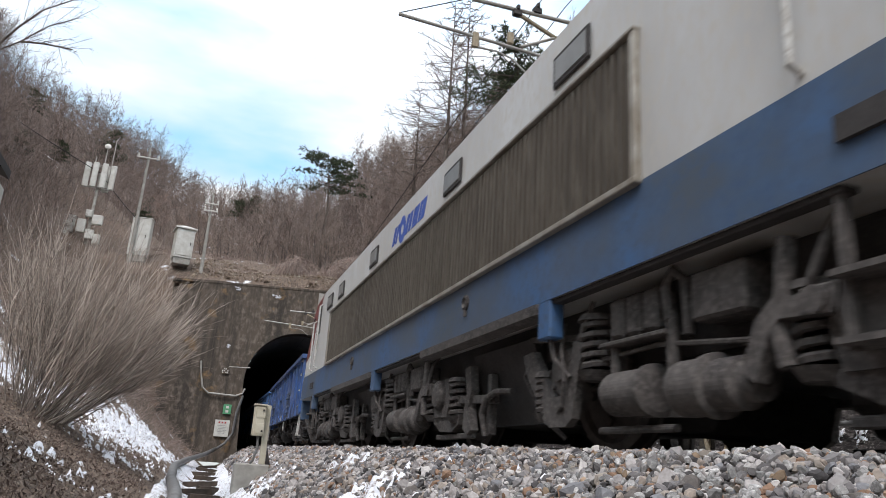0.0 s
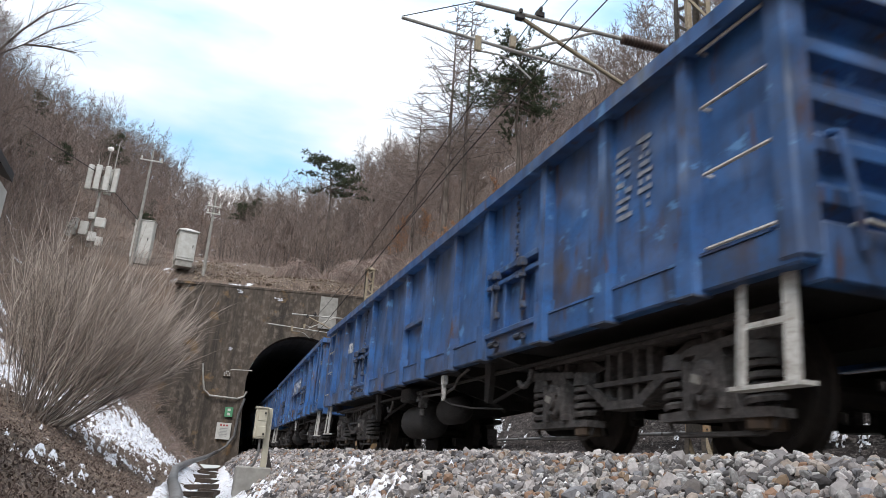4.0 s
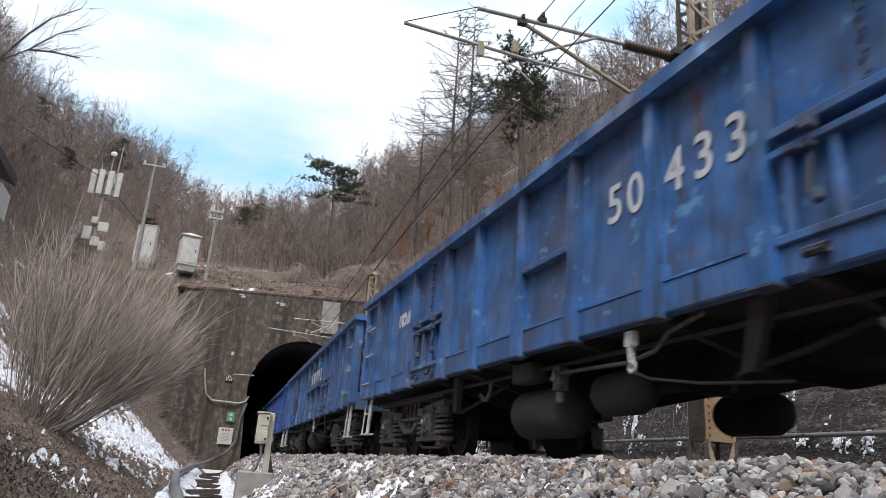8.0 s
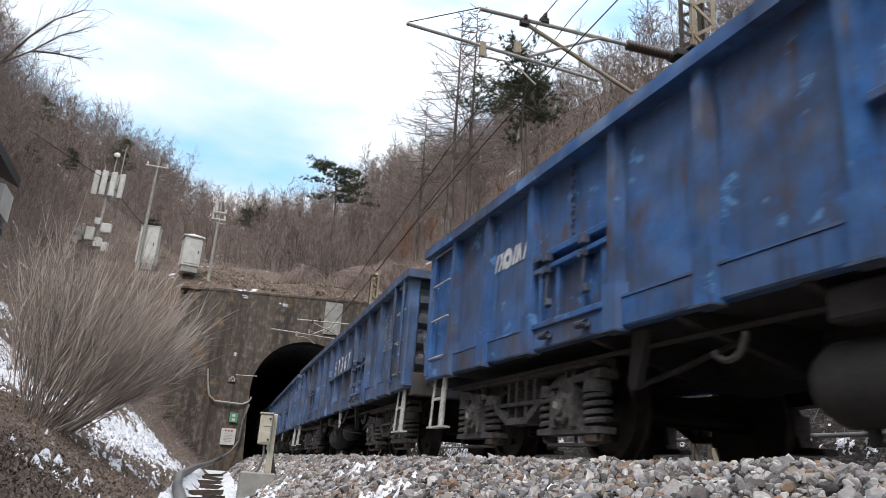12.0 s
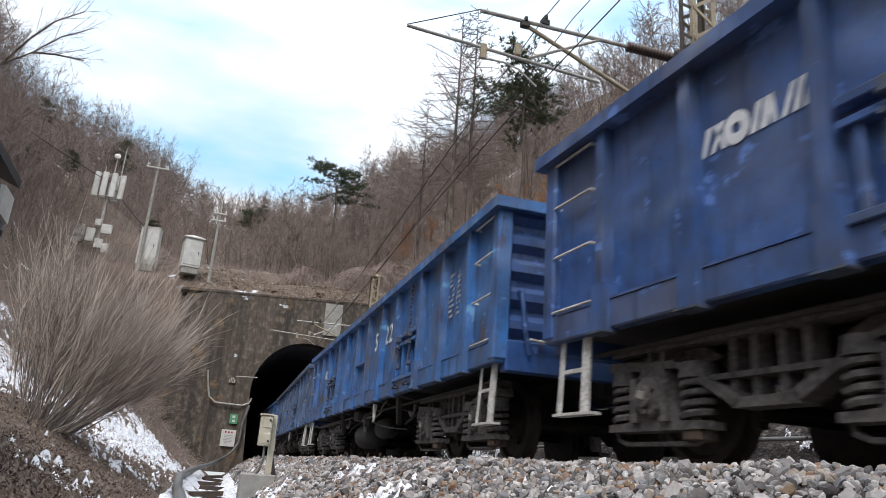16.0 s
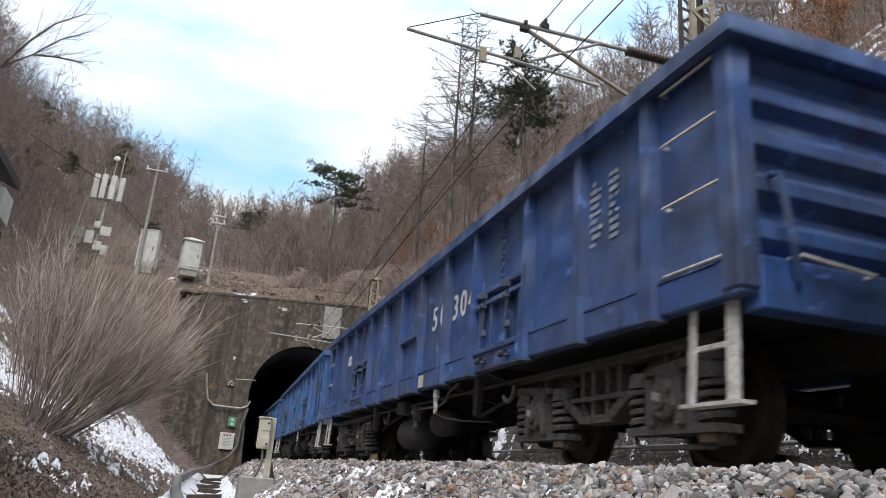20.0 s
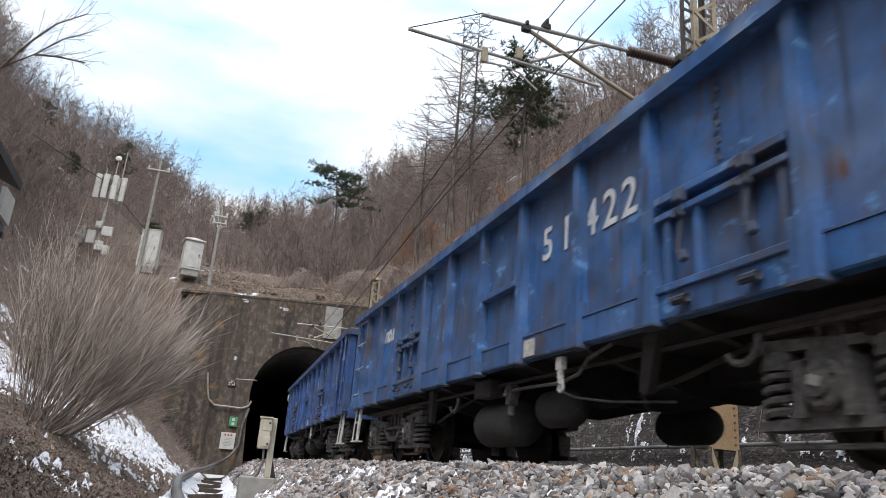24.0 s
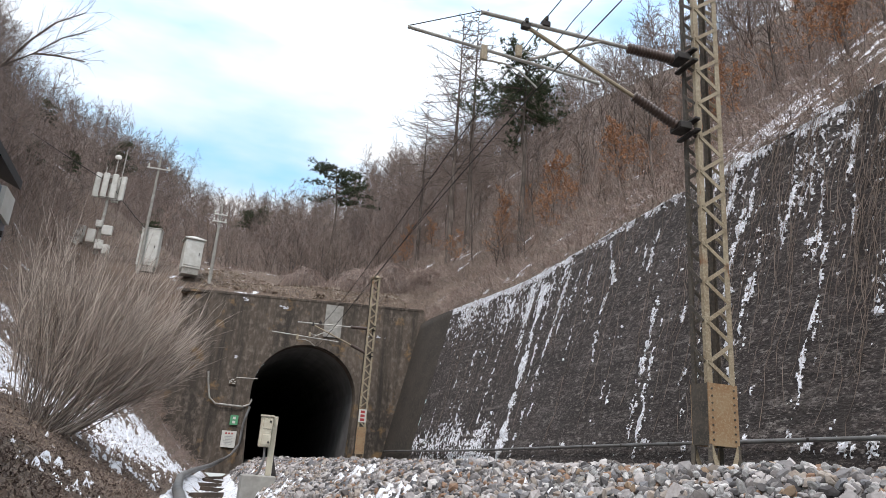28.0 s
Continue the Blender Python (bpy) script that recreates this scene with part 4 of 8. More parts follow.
def build_brush():
    """Low tangled stems and dry grass on the slopes near the wall and over the tunnel mouth."""
    rnd = random.Random(3)
    st = Sticks()

    def clump(lat, s, size, count, droop):
        p = on(lat, s)
        p.z = ground_z(lat, s)
        for _ in range(count):
            # an arching stem in three pieces, now and then forked
            a, r = rnd.uniform(0, 2 * math.pi), size * rnd.random()
            q = p + Vector((math.cos(a) * r * 0.6, math.sin(a) * r * 0.6, -0.05))
            a += rnd.gauss(0, 0.8)
            d = bent(rnd, Vector((math.cos(a) * 0.7, math.sin(a) * 0.7, rnd.uniform(0.25, 1.1))).normalized(), 0.22)
            ln = size * rnd.uniform(0.35, 0.75)
            for k in range(3):
                e = q + d * ln * (0.55, 0.5, 0.45)[k]
                st.stick(q, e, (0.0066, 0.0054, 0.0042)[k], (0.0054, 0.0042, 0.0)[k], 3)
                if rnd.random() < 0.45:
                    st.stick(e, e + bent(rnd, d, 0.5) * ln * 0.4, 0.0042, 0.0, 3)
                d = bent(rnd, d + Vector((math.cos(a) * 0.3, math.sin(a) * 0.3, -0.42 * droop)) * rnd.uniform(0.3, 1.2), 0.18)
                q = e
    for _ in range(3400):
        s = rnd.uniform(4, 40)
        clump(wall_lat(min(s, 37), 1.0) + 0.15 + rnd.random() ** 1.4 * 15, s, rnd.uniform(0.35, 1.15), 9, 0.9)
    for _ in range(520):
        clump(rnd.uniform(-5.5, 9), 38.4 + 13 * rnd.random() ** 1.2, rnd.uniform(0.3, 0.9), 9, 1.0)
    for lat, s, wide, high in MOUNDS:
        # a mound of creepers: arched stems that fall to the ground all round
        base = on(lat, s, ground_z(lat, s) - 0.1)
        for _ in range(int(330 * wide)):
            a, r = rnd.uniform(0, 2 * math.pi), wide * rnd.uniform(0.6, 1.3)
            top = rnd.uniform(0.55, 1.12)
            tw = rnd.gauss(0, 0.9)
            prev = None
            for k in range(6):
                f = rnd.uniform(0.0, 0.10) if k == 0 else k / 5
                q = base + Vector((math.cos(a + tw * f) * r * f, math.sin(a + tw * f) * r * f, high * top * math.sqrt(max(0.0, 1 - f * f)))) + Vector((rnd.gauss(0, 0.09), rnd.gauss(0, 0.09), rnd.gauss(0, 0.07)))
                if prev is not None:
                    st.stick(prev, q, 0.011, 0.009, 3)
                prev = q
    for _ in range(12):
        clump(rnd.uniform(3, 7.5), rnd.uniform(40, 44), 2.0, 90, 1.5)
    for _ in range(1500):
        clump(rnd.uniform(8, 26), rnd.uniform(38, 62), rnd.uniform(0.6, 1.6), 9, 0.9)
    for _ in range(900):
        clump(-rnd.uniform(6.5, 17), rnd.uniform(17, 44), rnd.uniform(0.4, 1.4), 9, 0.8)
    for _ in range(230):
        clump(-rnd.uniform(4.5, 8.0), rnd.uniform(23, 36.5), rnd.uniform(0.2, 0.6), 10, 0.8)
    ob = new("undergrowth", st.mesh("undergrowth", MAT["brush"]))
    tagged(ob, "tangled brown undergrowth and dry grass on the slopes", "undergrowth", kind="stuff")


def build_saplings():
    """Thickets of thin upright stems that cover the hillsides between the trees."""
    rnd = random.Random(14)
    st = Sticks()

    def stem(lat, s, h, w):
        p = on(lat, s)
        p.z = ground_z(lat, s) - 0.1
        d = bent(rnd, Vector((0, 0, 1)), 0.22)
        mid, top = p + d * h * 0.5, p + d * h * 0.5 + bent(rnd, d, 0.12) * h * 0.5
        st.stick(p, mid, w, w * 0.7, 3)
        st.stick(mid, top, w * 0.7, 0.0, 3)
        for _ in range(8):
            a, b = (p, mid) if rnd.random() < 0.4 else (mid, top)
            c = a.lerp(b, rnd.uniform(0.2, 1.0))
            g = bent(rnd, d + Vector((rnd.gauss(0, 0.5), rnd.gauss(0, 0.5), 0)), 0.2)
            st.stick(c, c + g * h * rnd.uniform(0.15, 0.34), w * 0.6, 0.0, 3)
    for _ in range(2300):
        stem(rnd.uniform(-24, 34), 48.5 + 66 * rnd.random() ** 1.2, rnd.uniform(1.6, 4.2), 0.015)
    for _ in range(3900):
        s = rnd.uniform(18, 66)
        stem(-rnd.uniform(10.5, 36), s, rnd.uniform(1.2, 3.4), 0.013)
    for _ in range(1900):
        s = rnd.uniform(6, 44)
        stem(wall_lat(min(s, 37), 1.0) + 2.4 + 24 * rnd.random() ** 1.0, s, rnd.uniform(1.2, 3.2), 0.010)
    ob = new("saplings", st.mesh("saplings", MAT["far_twigs"]))
    tagged(ob, "thickets of thin bare saplings on the hillsides", "saplings", kind="stuff")


build_saplings()


def build_rubble():
    rnd = np.random.default_rng(9)
    verts, polys, n = [], [], 0
    for _ in range(3600):
        lat, s = rnd.uniform(-6.0, 5.5), 38.0 + 4.5 * rnd.random() ** 1.3
        p = on(lat, s, ground_z(lat, s) + 0.03)
        v = STONE_SHAPES[rnd.integers(14)] @ turn_matrix(rnd).T * rnd.lognormal(-2.75, 0.45) + np.array(p)
        verts.append(v)
        polys.append(STONE_FACES + n)
        n += len(v)
    ob = new("rubble", raw("rubble", np.concatenate(verts).tolist(), np.concatenate(polys).tolist(), MAT["rubble"]))
    tagged(ob, "brown broken stones and clods above the tunnel mouth", "rubble", kind="stuff")


MAT["rubble"] = island_material("brown_rubble", [(0.24, 0.185, 0.14), (0.18, 0.135, 0.10), (0.30, 0.245, 0.19), (0.14, 0.105, 0.08), (0.36, 0.31, 0.26)])
build_rubble()
MAT["brush"] = island_material("dry_brush", [(0.285, 0.224, 0.196), (0.22, 0.172, 0.150), (0.40, 0.33, 0.29), (0.150, 0.118, 0.106), (0.305, 0.222, 0.184)], bump=0)
build_brush()


def build_litter():
    """Fallen leaves and short dead stems on the near bank."""
    rnd = random.Random(12)
    st = Sticks()
    for _ in range(26000):
        s = 4.0 + 14 * rnd.random() ** 1.5
        lat = -4.4 - rnd.random() * (2.0 + 0.25 * s)
        p = on(lat, s, ground_z(lat, s) + rnd.uniform(0.0, 0.035))
        st.leaf(p, rnd.uniform(0.012, 0.028), rnd)
    for _ in range(1500):
        s = 4.0 + 16 * rnd.random()
        lat = -4.5 - rnd.random() * (2.0 + 0.25 * s)
        p = on(lat, s, ground_z(lat, s))
        st.stick(p, p + Vector((rnd.gauss(0, 0.1), rnd.gauss(0, 0.1), rnd.uniform(0.03, 0.22))), 0.004, 0.0, 3)
    ob = new("leaf_litter", st.mesh("leaf_litter", MAT["litter"]))
    tagged(ob, "brown fallen leaves and dead stems on the bank", "leaf litter", kind="stuff")


MAT["litter"] = island_material("fallen_leaves", [(0.135, 0.098, 0.080), (0.092, 0.067, 0.056), (0.185, 0.140, 0.115), (0.070, 0.051, 0.044), (0.25, 0.20, 0.165)], bump=0)
build_litter()


def build_shrub():
    rnd = random.Random(31)
    lat, s = -5.92, 11.25
    base = on(lat, s, ground_z(lat, s) - 0.08)
    root = thing("willow_shrub", Matrix.Translation(base), "large bare shrub of slender grey-brown rods", "shrub")
    stems, rods = Sticks(), Sticks()
    for k in range(150):
        # leaning from upright over to the track, as the slope drives it
        f = (k + rnd.random()) / 150
        q = Vector((-0.42 + 0.62 * f + rnd.gauss(0, 0.08), rnd.gauss(0, 0.28), 0))
        d = Vector((-0.16 + 1.75 * f ** 1.5, rnd.gauss(0, 0.24), 1.0)).normalized()
        ln, r = rnd.uniform(1.7, 2.45) * (1.0 - 0.10 * f), rnd.uniform(0.0055, 0.0105)
        for m in range(6):
            d = bent(rnd, d + Vector((0, 0, 0.07)), 0.065)
            e = q + d * ln / 6
            stems.stick(q, e, r * (1 - m * 0.13), r * (1 - (m + 1) * 0.13), 5)
            for _ in range(3 if m > 1 else m):
                c, g = q.lerp(e, rnd.random()), bent(rnd, d, 0.20)
                w = ln * rnd.uniform(0.25, 0.48)
                mid = c + g * w * 0.5
                rods.stick(c, mid, 0.0050, 0.0040, 3)
                tip = mid + bent(rnd, g + Vector((0, 0, 0.16)), 0.10) * w * 0.6
                rods.stick(mid, tip, 0.0040, 0.0, 3)
                for _ in range(2):
                    b = c.lerp(mid, rnd.random()) if rnd.random() < 0.4 else mid.lerp(tip, rnd.random() * 0.7)
                    rods.stick(b, b + bent(rnd, g + Vector((0, 0, 0.1)), 0.24) * w * rnd.uniform(0.25, 0.55), 0.0034, 0.0, 3)
            q = e
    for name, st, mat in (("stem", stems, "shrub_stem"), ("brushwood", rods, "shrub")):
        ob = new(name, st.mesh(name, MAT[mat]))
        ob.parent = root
        tagged(ob, kind="stuff")


def build_overhanging_limb():
    """A tree on the bank, of which one long bare limb reaches over the slope."""
    rnd = random.Random(5)
    foot = Vector((-7.2, 17.8, 0))
    wood, crown = Sticks(), Sticks()
    lat = -12.2
    ground = ground_z(lat, 17.8) - 0.3
    trunk = [Vector((0, 0, ground)), Vector((0.2, 0, ground + 2.0)), Vector((0.5, -0.1, 6.2)), Vector((0.3, 0.1, 9.5)), Vector((0.0, 0.2, 12.5))]
    for i in range(4):
        wood.stick(trunk[i], trunk[i + 1], 0.15 - 0.03 * i, 0.12 - 0.03 * i, 8)
    arms = [[(0.5, -0.1, 6.6), (1.8, -0.2, 7.67), (2.36, -0.25, 8.14), (2.97, -0.33, 8.63), (3.49, -0.47, 9.12), (3.94, -0.51, 9.40)], [(2.97, -0.33, 8.63), (3.45, -0.3, 8.72), (4.03, -0.2, 8.79)],
            [(2.36, -0.25, 8.14), (2.9, -0.5, 8.9), (3.33, -0.65, 9.39), (3.9, -0.74, 9.79)], [(0.4, 0, 8.6), (1.4, -0.2, 9.8), (2.2, -0.3, 10.6)], [(0.3, 0, 9.4), (1.0, 0.2, 10.8), (1.9, 0.1, 11.6)]]
    for line in arms:
        pts = [Vector(p) for p in line]
        for i in range(len(pts) - 1):
            r = 0.026 * (1 - i / len(pts)) + 0.005
            wood.stick(pts[i], pts[i + 1], r, r * 0.75, 5)
            for _ in range(7):
                c = pts[i].lerp(pts[i + 1], rnd.random())
                g = bent(rnd, (pts[i + 1] - pts[i]).normalized() + Vector((0, 0, 0.2)), 0.42)
                h = c + g * rnd.uniform(0.35, 0.9)
                crown.stick(c, h, 0.006, 0.003, 3)
                for _ in range(4):
                    w = c.lerp(h, rnd.random())
                    crown.stick(w, w + bent(rnd, g, 0.5) * rnd.uniform(0.15, 0.45), 0.0035, 0.0, 3)
    root = thing("bare_tree", Matrix.Translation(foot), "bare tree with a long slender limb over the bank", "tree", "trees of the hillside")
    for name, st, mat in (("trunk", wood, MAT["bark"]), ("crown", crown, MAT["bark"])):
        ob = new(name, st.mesh(name, mat))
        ob.parent = root


build_overhanging_limb()
build_shrub()


MAT["vine"] = island_material("dry_vines", [(0.20, 0.158, 0.130), (0.15, 0.118, 0.098), (0.25, 0.20, 0.165), (0.10, 0.08, 0.068)], bump=0)


def build_vines():
    rnd = random.Random(17)
    st = Sticks()
    for _ in range(260):
        s = rnd.uniform(7.5, 31) if rnd.random() < 0.35 else rnd.choice((6.6, 7.5, 8.4, 9.3, 10.4, 11.6, 13.2)) + rnd.gauss(0, 0.22)
        u, end = 1.0 + 0.02, 1 - rnd.random() ** 1.2 * 0.85
        q = None
        while u > end:
            z = WALL_FOOT + (WALL_TOP - WALL_FOOT) * u
            p = on(wall_lat(s, u) - rnd.uniform(0.03, 0.10), s, z)
            if q is not None:
                st.stick(q, p, 0.006, 0.005, 3)
                if rnd.random() < 0.25:
                    st.stick(p, p + Vector((rnd.gauss(0, 0.2), rnd.gauss(0, 0.25), -rnd.uniform(0.1, 0.5))), 0.004, 0.0, 3)
            q = p
            u -= 0.045
            s += rnd.gauss(0, 0.09)
    ob = new("wall_vines", st.mesh("wall_vines", MAT["vine"]))
    tagged(ob, "dry brown vines hanging over the wall", "vines", kind="stuff")


build_vines()

# ---- overhead line ----


def strap(bm, a, b, w, n):
    """A flat strap from a to b, lying square to the direction n."""
    a, b, n = Vector(a), Vector(b), Vector(n)
    side = (b - a).normalized().cross(n) * w / 2
    slab(bm, [a - side, b - side, b + side, a + side], n * 0.012)


def lattice_mast(name, s, lat, wide, deep, top, plate, label):
    """A riveted lattice mast: four angle posts, lacing on four sides, a plated foot on splayed legs."""
    root = thing(name, at_track(lat, s), label, "catenary mast", "catenary masts")
    z0 = 0.52
    for x in (-wide / 2, wide / 2):
        for y in (-deep / 2, deep / 2):
            bm = bmesh.new()
            sx, sy = (1 if x > 0 else -1), (1 if y > 0 else -1)
            slab(bm, [(x, y, z0), (x - sx * 0.088, y, z0), (x - sx * 0.088, y - sy * 0.012, z0), (x - sx * 0.012, y - sy * 0.012, z0), (x - sx * 0.012, y - sy * 0.075, z0), (x, y - sy * 0.075, z0)], (0, 0, top - z0))
            # back posts take the dark paint: shade inside the mast, put into colour
            part("post", bm, MAT["mast_soot_shade"] if y > 0 else MAT["mast_paint"], root)
            bm = bmesh.new()
            bar(bm, (x, y, z0 + 0.02), (x * 1.2, y * 1.3, -0.75), 0.06)
            part("leg", bm, MAT["mast_soot_shade"], root)
    n = int((top - plate) / 0.30)
    for i in range(n):
        za, zb = plate + (top - plate) * i / n, plate + (top - plate) * (i + 1) / n
        e = 1 if i % 2 else -1
        for y in (-deep / 2 - 0.008, deep / 2 + 0.008):
            bm = bmesh.new()
            strap(bm, (-e * (wide / 2 - 0.03), y, za), (e * (wide / 2 - 0.03), y, zb), 0.058, (0, 1 if y > 0 else -1, 0))
            # back lacing is painted dark as well, for the shade behind the front
            part("lacing", bm, MAT["mast_soot_shade"] if y > 0 else MAT["mast_paint"], root)
        for x in (-wide / 2 - 0.008, wide / 2 + 0.008) if i % 2 else ():
            bm = bmesh.new()
            strap(bm, (x, -e * (deep / 2 - 0.03), za), (x, e * (deep / 2 - 0.03), zb), 0.05, (1 if x > 0 else -1, 0, 0))
            part("lacing", bm, MAT["mast_soot_shade"] if x < 0 else MAT["mast_paint"], root)
    plates = []
    for y in (-deep / 2 - 0.012, deep / 2 + 0.012):
        bm = bmesh.new()
        box(bm, (0, y, (z0 + plate) / 2), (wide + 0.03, 0.014, plate - z0))
        front = part("foot_plate", bm, MAT["mast_rust"], root)
        plates.append(front)
        bm = bmesh.new()
        strap(bm, (-wide / 2, y, z0), (wide / 2 * 0.8, y, -0.7), 0.07, (0, -1, 0))
        strap(bm, (wide / 2, y, z0), (-wide / 2 * 0.8, y, -0.7), 0.07, (0, -1, 0))
        part("cross_brace", bm, MAT["mast_paint"], root)
    for x in (-wide / 2 - 0.012, wide / 2 + 0.012):
        bm = bmesh.new()
        box(bm, (x, 0, (z0 + plate) / 2), (0.014, deep, plate - z0))
        part("side_plate", bm, MAT["mast_soot_shade"] if x < 0 else MAT["mast_paint"], root)
    for x in (-wide / 2 + 0.05, wide / 2 - 0.05):
        for i in range(8):
            bm = bmesh.new()
            rod(bm, (x, -deep / 2 - 0.03, z0 + 0.08 + i * (plate - z0 - 0.16) / 7), (x, -deep / 2 - 0.018, z0 + 0.08 + i * (plate - z0 - 0.16) / 7), 0.016, seg=6)
            part("rivet", bm, MAT["mast_soot_shade"], plates[0])
    bm = bmesh.new()
    box(bm, (0, 0, top + 0.02), (wide + 0.08, deep + 0.08, 0.05))
    box(bm, (0, 0, top + 0.12), (wide, deep, 0.16), taper=0.2)
    part("cap", bm, MAT["mast_paint"], root)
    bm = bmesh.new()
    box(bm, (0, 0, -0.85), (wide * 1.9, deep * 2.2, 0.5))
    part("footing", bm, MAT["pale_concrete"], root)
    return root


# dark copy of the mast paint: painted shade at the back, soot trackside
MAT["mast_soot_shade"] = material("soot_and_shade_mast_paint", (0.080, 0.070, 0.058), 0.7, dark=(0.042, 0.037, 0.033), scale=3, fine=(0.12, 0.10, 0.075), fine_scale=25, bump=0.2)
MAT["mast_rust"] = material("rusting_ochre_plate", (0.30, 0.215, 0.125), 0.65, dark=(0.235, 0.125, 0.06), scale=2.5, fine=(0.33, 0.255, 0.165), fine_scale=25, bump=0.2)
lattice_mast("catenary_mast", 8.75, 3.12, 0.48, 0.36, 10.2, 1.40, "tall ochre lattice catenary mast with a rusty foot plate")
lattice_mast("catenary_mast", 34.3, 2.58, 0.40, 0.36, 9.05, 1.75, "ochre lattice catenary mast beside the tunnel mouth")


def insulator(bm_parts, root, a, b, sheds):
    a, b = Vector(a), Vector(b)
    d = b - a
    m = Matrix.Translation(a) @ d.to_track_quat("Z", "Y").to_matrix().to_4x4()
    prof = [(0.035, 0.0)]
    for i in range(sheds):
        z = d.length * (i + 0.5) / sheds
        prof += [(0.066, z - d.length / sheds * 0.38), (0.092, z), (0.066, z + d.length / sheds * 0.38)]
    prof.append((0.035, d.length))
    bm = bmesh.new()
    lathe(bm, prof, 12, m)
    part("insulator", bm, MAT["insulator"], root, "brown ribbed porcelain insulator", smooth=True)


def cantilever(s, k, label):
    """The arm that holds the wires over the track: points are (to the right of the track, height)."""
    root = thing("catenary_cantilever", at_track(0, s), label, "catenary arm", "catenary arms")

    def tube(name, a, b, r, mat=MAT["galvanised"]):
        bm = bmesh.new()
        rod(bm, (a[0], 0, a[1]), (b[0], 0, b[1]), r, seg=8)
        return part(name, bm, mat, root)
    tube("top_tube", (-0.88, 6.70), (1.70, 6.77), 0.033)
    insulator(None, root, (1.70, 0, 6.77), (2.58, 0, 6.79), 15)
    tube("strut", (-0.13, 6.66), (1.80, 5.90), 0.033, MAT["mast_paint"])
    insulator(None, root, (1.80, 0, 5.90), (2.60, 0, 5.56), 15)
    tube("registration_tube", (-2.01, 6.11), (1.18, 5.97), 0.026)
    tube("tie_wire", (-2.01, 6.13), (-0.88, 6.72), 0.008, MAT["wire"])
    tube("brace", (-0.05, 6.08), (1.25, 6.78), 0.026)
    for name, x, z, dz in (("drop_bracket", -0.80, 6.0, 0.26), ("drop_bracket", -0.23, 6.18, 0.20)):
        bm = bmesh.new()
        box(bm, (x, 0, z), (0.10, 0.06, dz))
        part(name, bm, MAT["mast_paint"], root, bevel=0.01)
    bm = bmesh.new()
    pipe(bm, [(-0.80, 0, 5.88), (-0.45, 0, 5.90), (-0.2, 0, 5.84), (0.10, 0, 5.62)], 0.015)
    part("steady_arm", bm, MAT["galvanised"], root)
    bm = bmesh.new()
    pipe(bm, [(-0.23, 0, 6.22), (0.2, 0, 6.16)], 0.012)
    part("stay", bm, MAT["galvanised"], root)
    for x, z in ((0.21, 6.79), (-0.13, 6.66)):
        bm = bmesh.new()
        box(bm, (x, 0, z), (0.14, 0.10, 0.10))
        box(bm, (x, 0, z + 0.08), (0.05, 0.14, 0.08))
        part("clamp", bm, MAT["under_metal"], root, bevel=0.01)
    for z in (6.82, 5.53):
        bm = bmesh.new()
        box(bm, (2.70, 0, z), (0.22, 0.30, 0.12))
        box(bm, (2.84, 0, z + 0.10), (0.10, 0.52, 0.05))
        box(bm, (2.84, 0, z - 0.10), (0.10, 0.52, 0.05))
        part("mast_bracket", bm, MAT["under_metal"], root, bevel=0.01)
    return root


MAT["under_metal"] = material("dark_iron", (0.06, 0.055, 0.05), 0.6, 0.4, dark=(0.035, 0.03, 0.03), scale=8, bump=0.2)
arm_near = cantilever(8.75, 1, "grey steel cantilever arm with ribbed brown insulators")
copy_thing(arm_near, at_track(-0.12, 34.3, -0.32))


def wire(name, pts, r, label):
    bm = bmesh.new()
    pipe(bm, pts, r, 5)
    solid(name, bm, MAT["wire"], label, "wire", "structure")


def span(lat, z0, z1, sag, s0, s1, n=10):
    return [on(lat[0] + (lat[1] - lat[0]) * i / n, s0 + (s1 - s0) * i / n, z0 + (z1 - z0) * i / n - sag * 4 * (i / n) * (1 - i / n)) for i in range(n + 1)]


wire("contact_wire", span((0.05, 0.10), 5.20, 5.58, 0.0, 60, 34.3) + span((0.10, 0.10), 5.30, 5.60, 0.05, 34.3, 8.75) + span((0.1, -0.2), 5.60, 5.60, 0.05, 8.75, -40), 0.009, "dark contact wire over the track")
wire("messenger_wire", span((0.05, 0.21), 5.60, 6.45, 0.0, 60, 34.3) + span((0.21, 0.21), 6.45, 6.90, 0.35, 34.3, 8.75) + span((0.21, 0.0), 6.90, 6.90, 0.3, 8.75, -40), 0.009, "dark messenger wire over the track")
wire("feeder_wire", span((0.9, 0.71), 6.60, 7.02, 0.30, 34.3, 8.75) + span((0.71, 0.7), 7.02, 7.1, 0.3, 8.75, -40), 0.008, "dark feeder wire beside the track")

# ---- things on and about the portal ----


def board(name, s, lat, z, w, h, mat, label, category, bars=()):
    root = thing(name, at_track(lat, s, z), label, category)
    bm = bmesh.new()
    box(bm, (0, 0, 0), (w, 0.02, h))
    part("panel", bm, mat, root, bevel=0.004)
    for x, dz, bw, bh, bmat in bars:
        bm = bmesh.new()
        box(bm, (x, -0.014, dz), (bw, 0.008, bh))
        part("print_bar", bm, bmat, root)
    return root


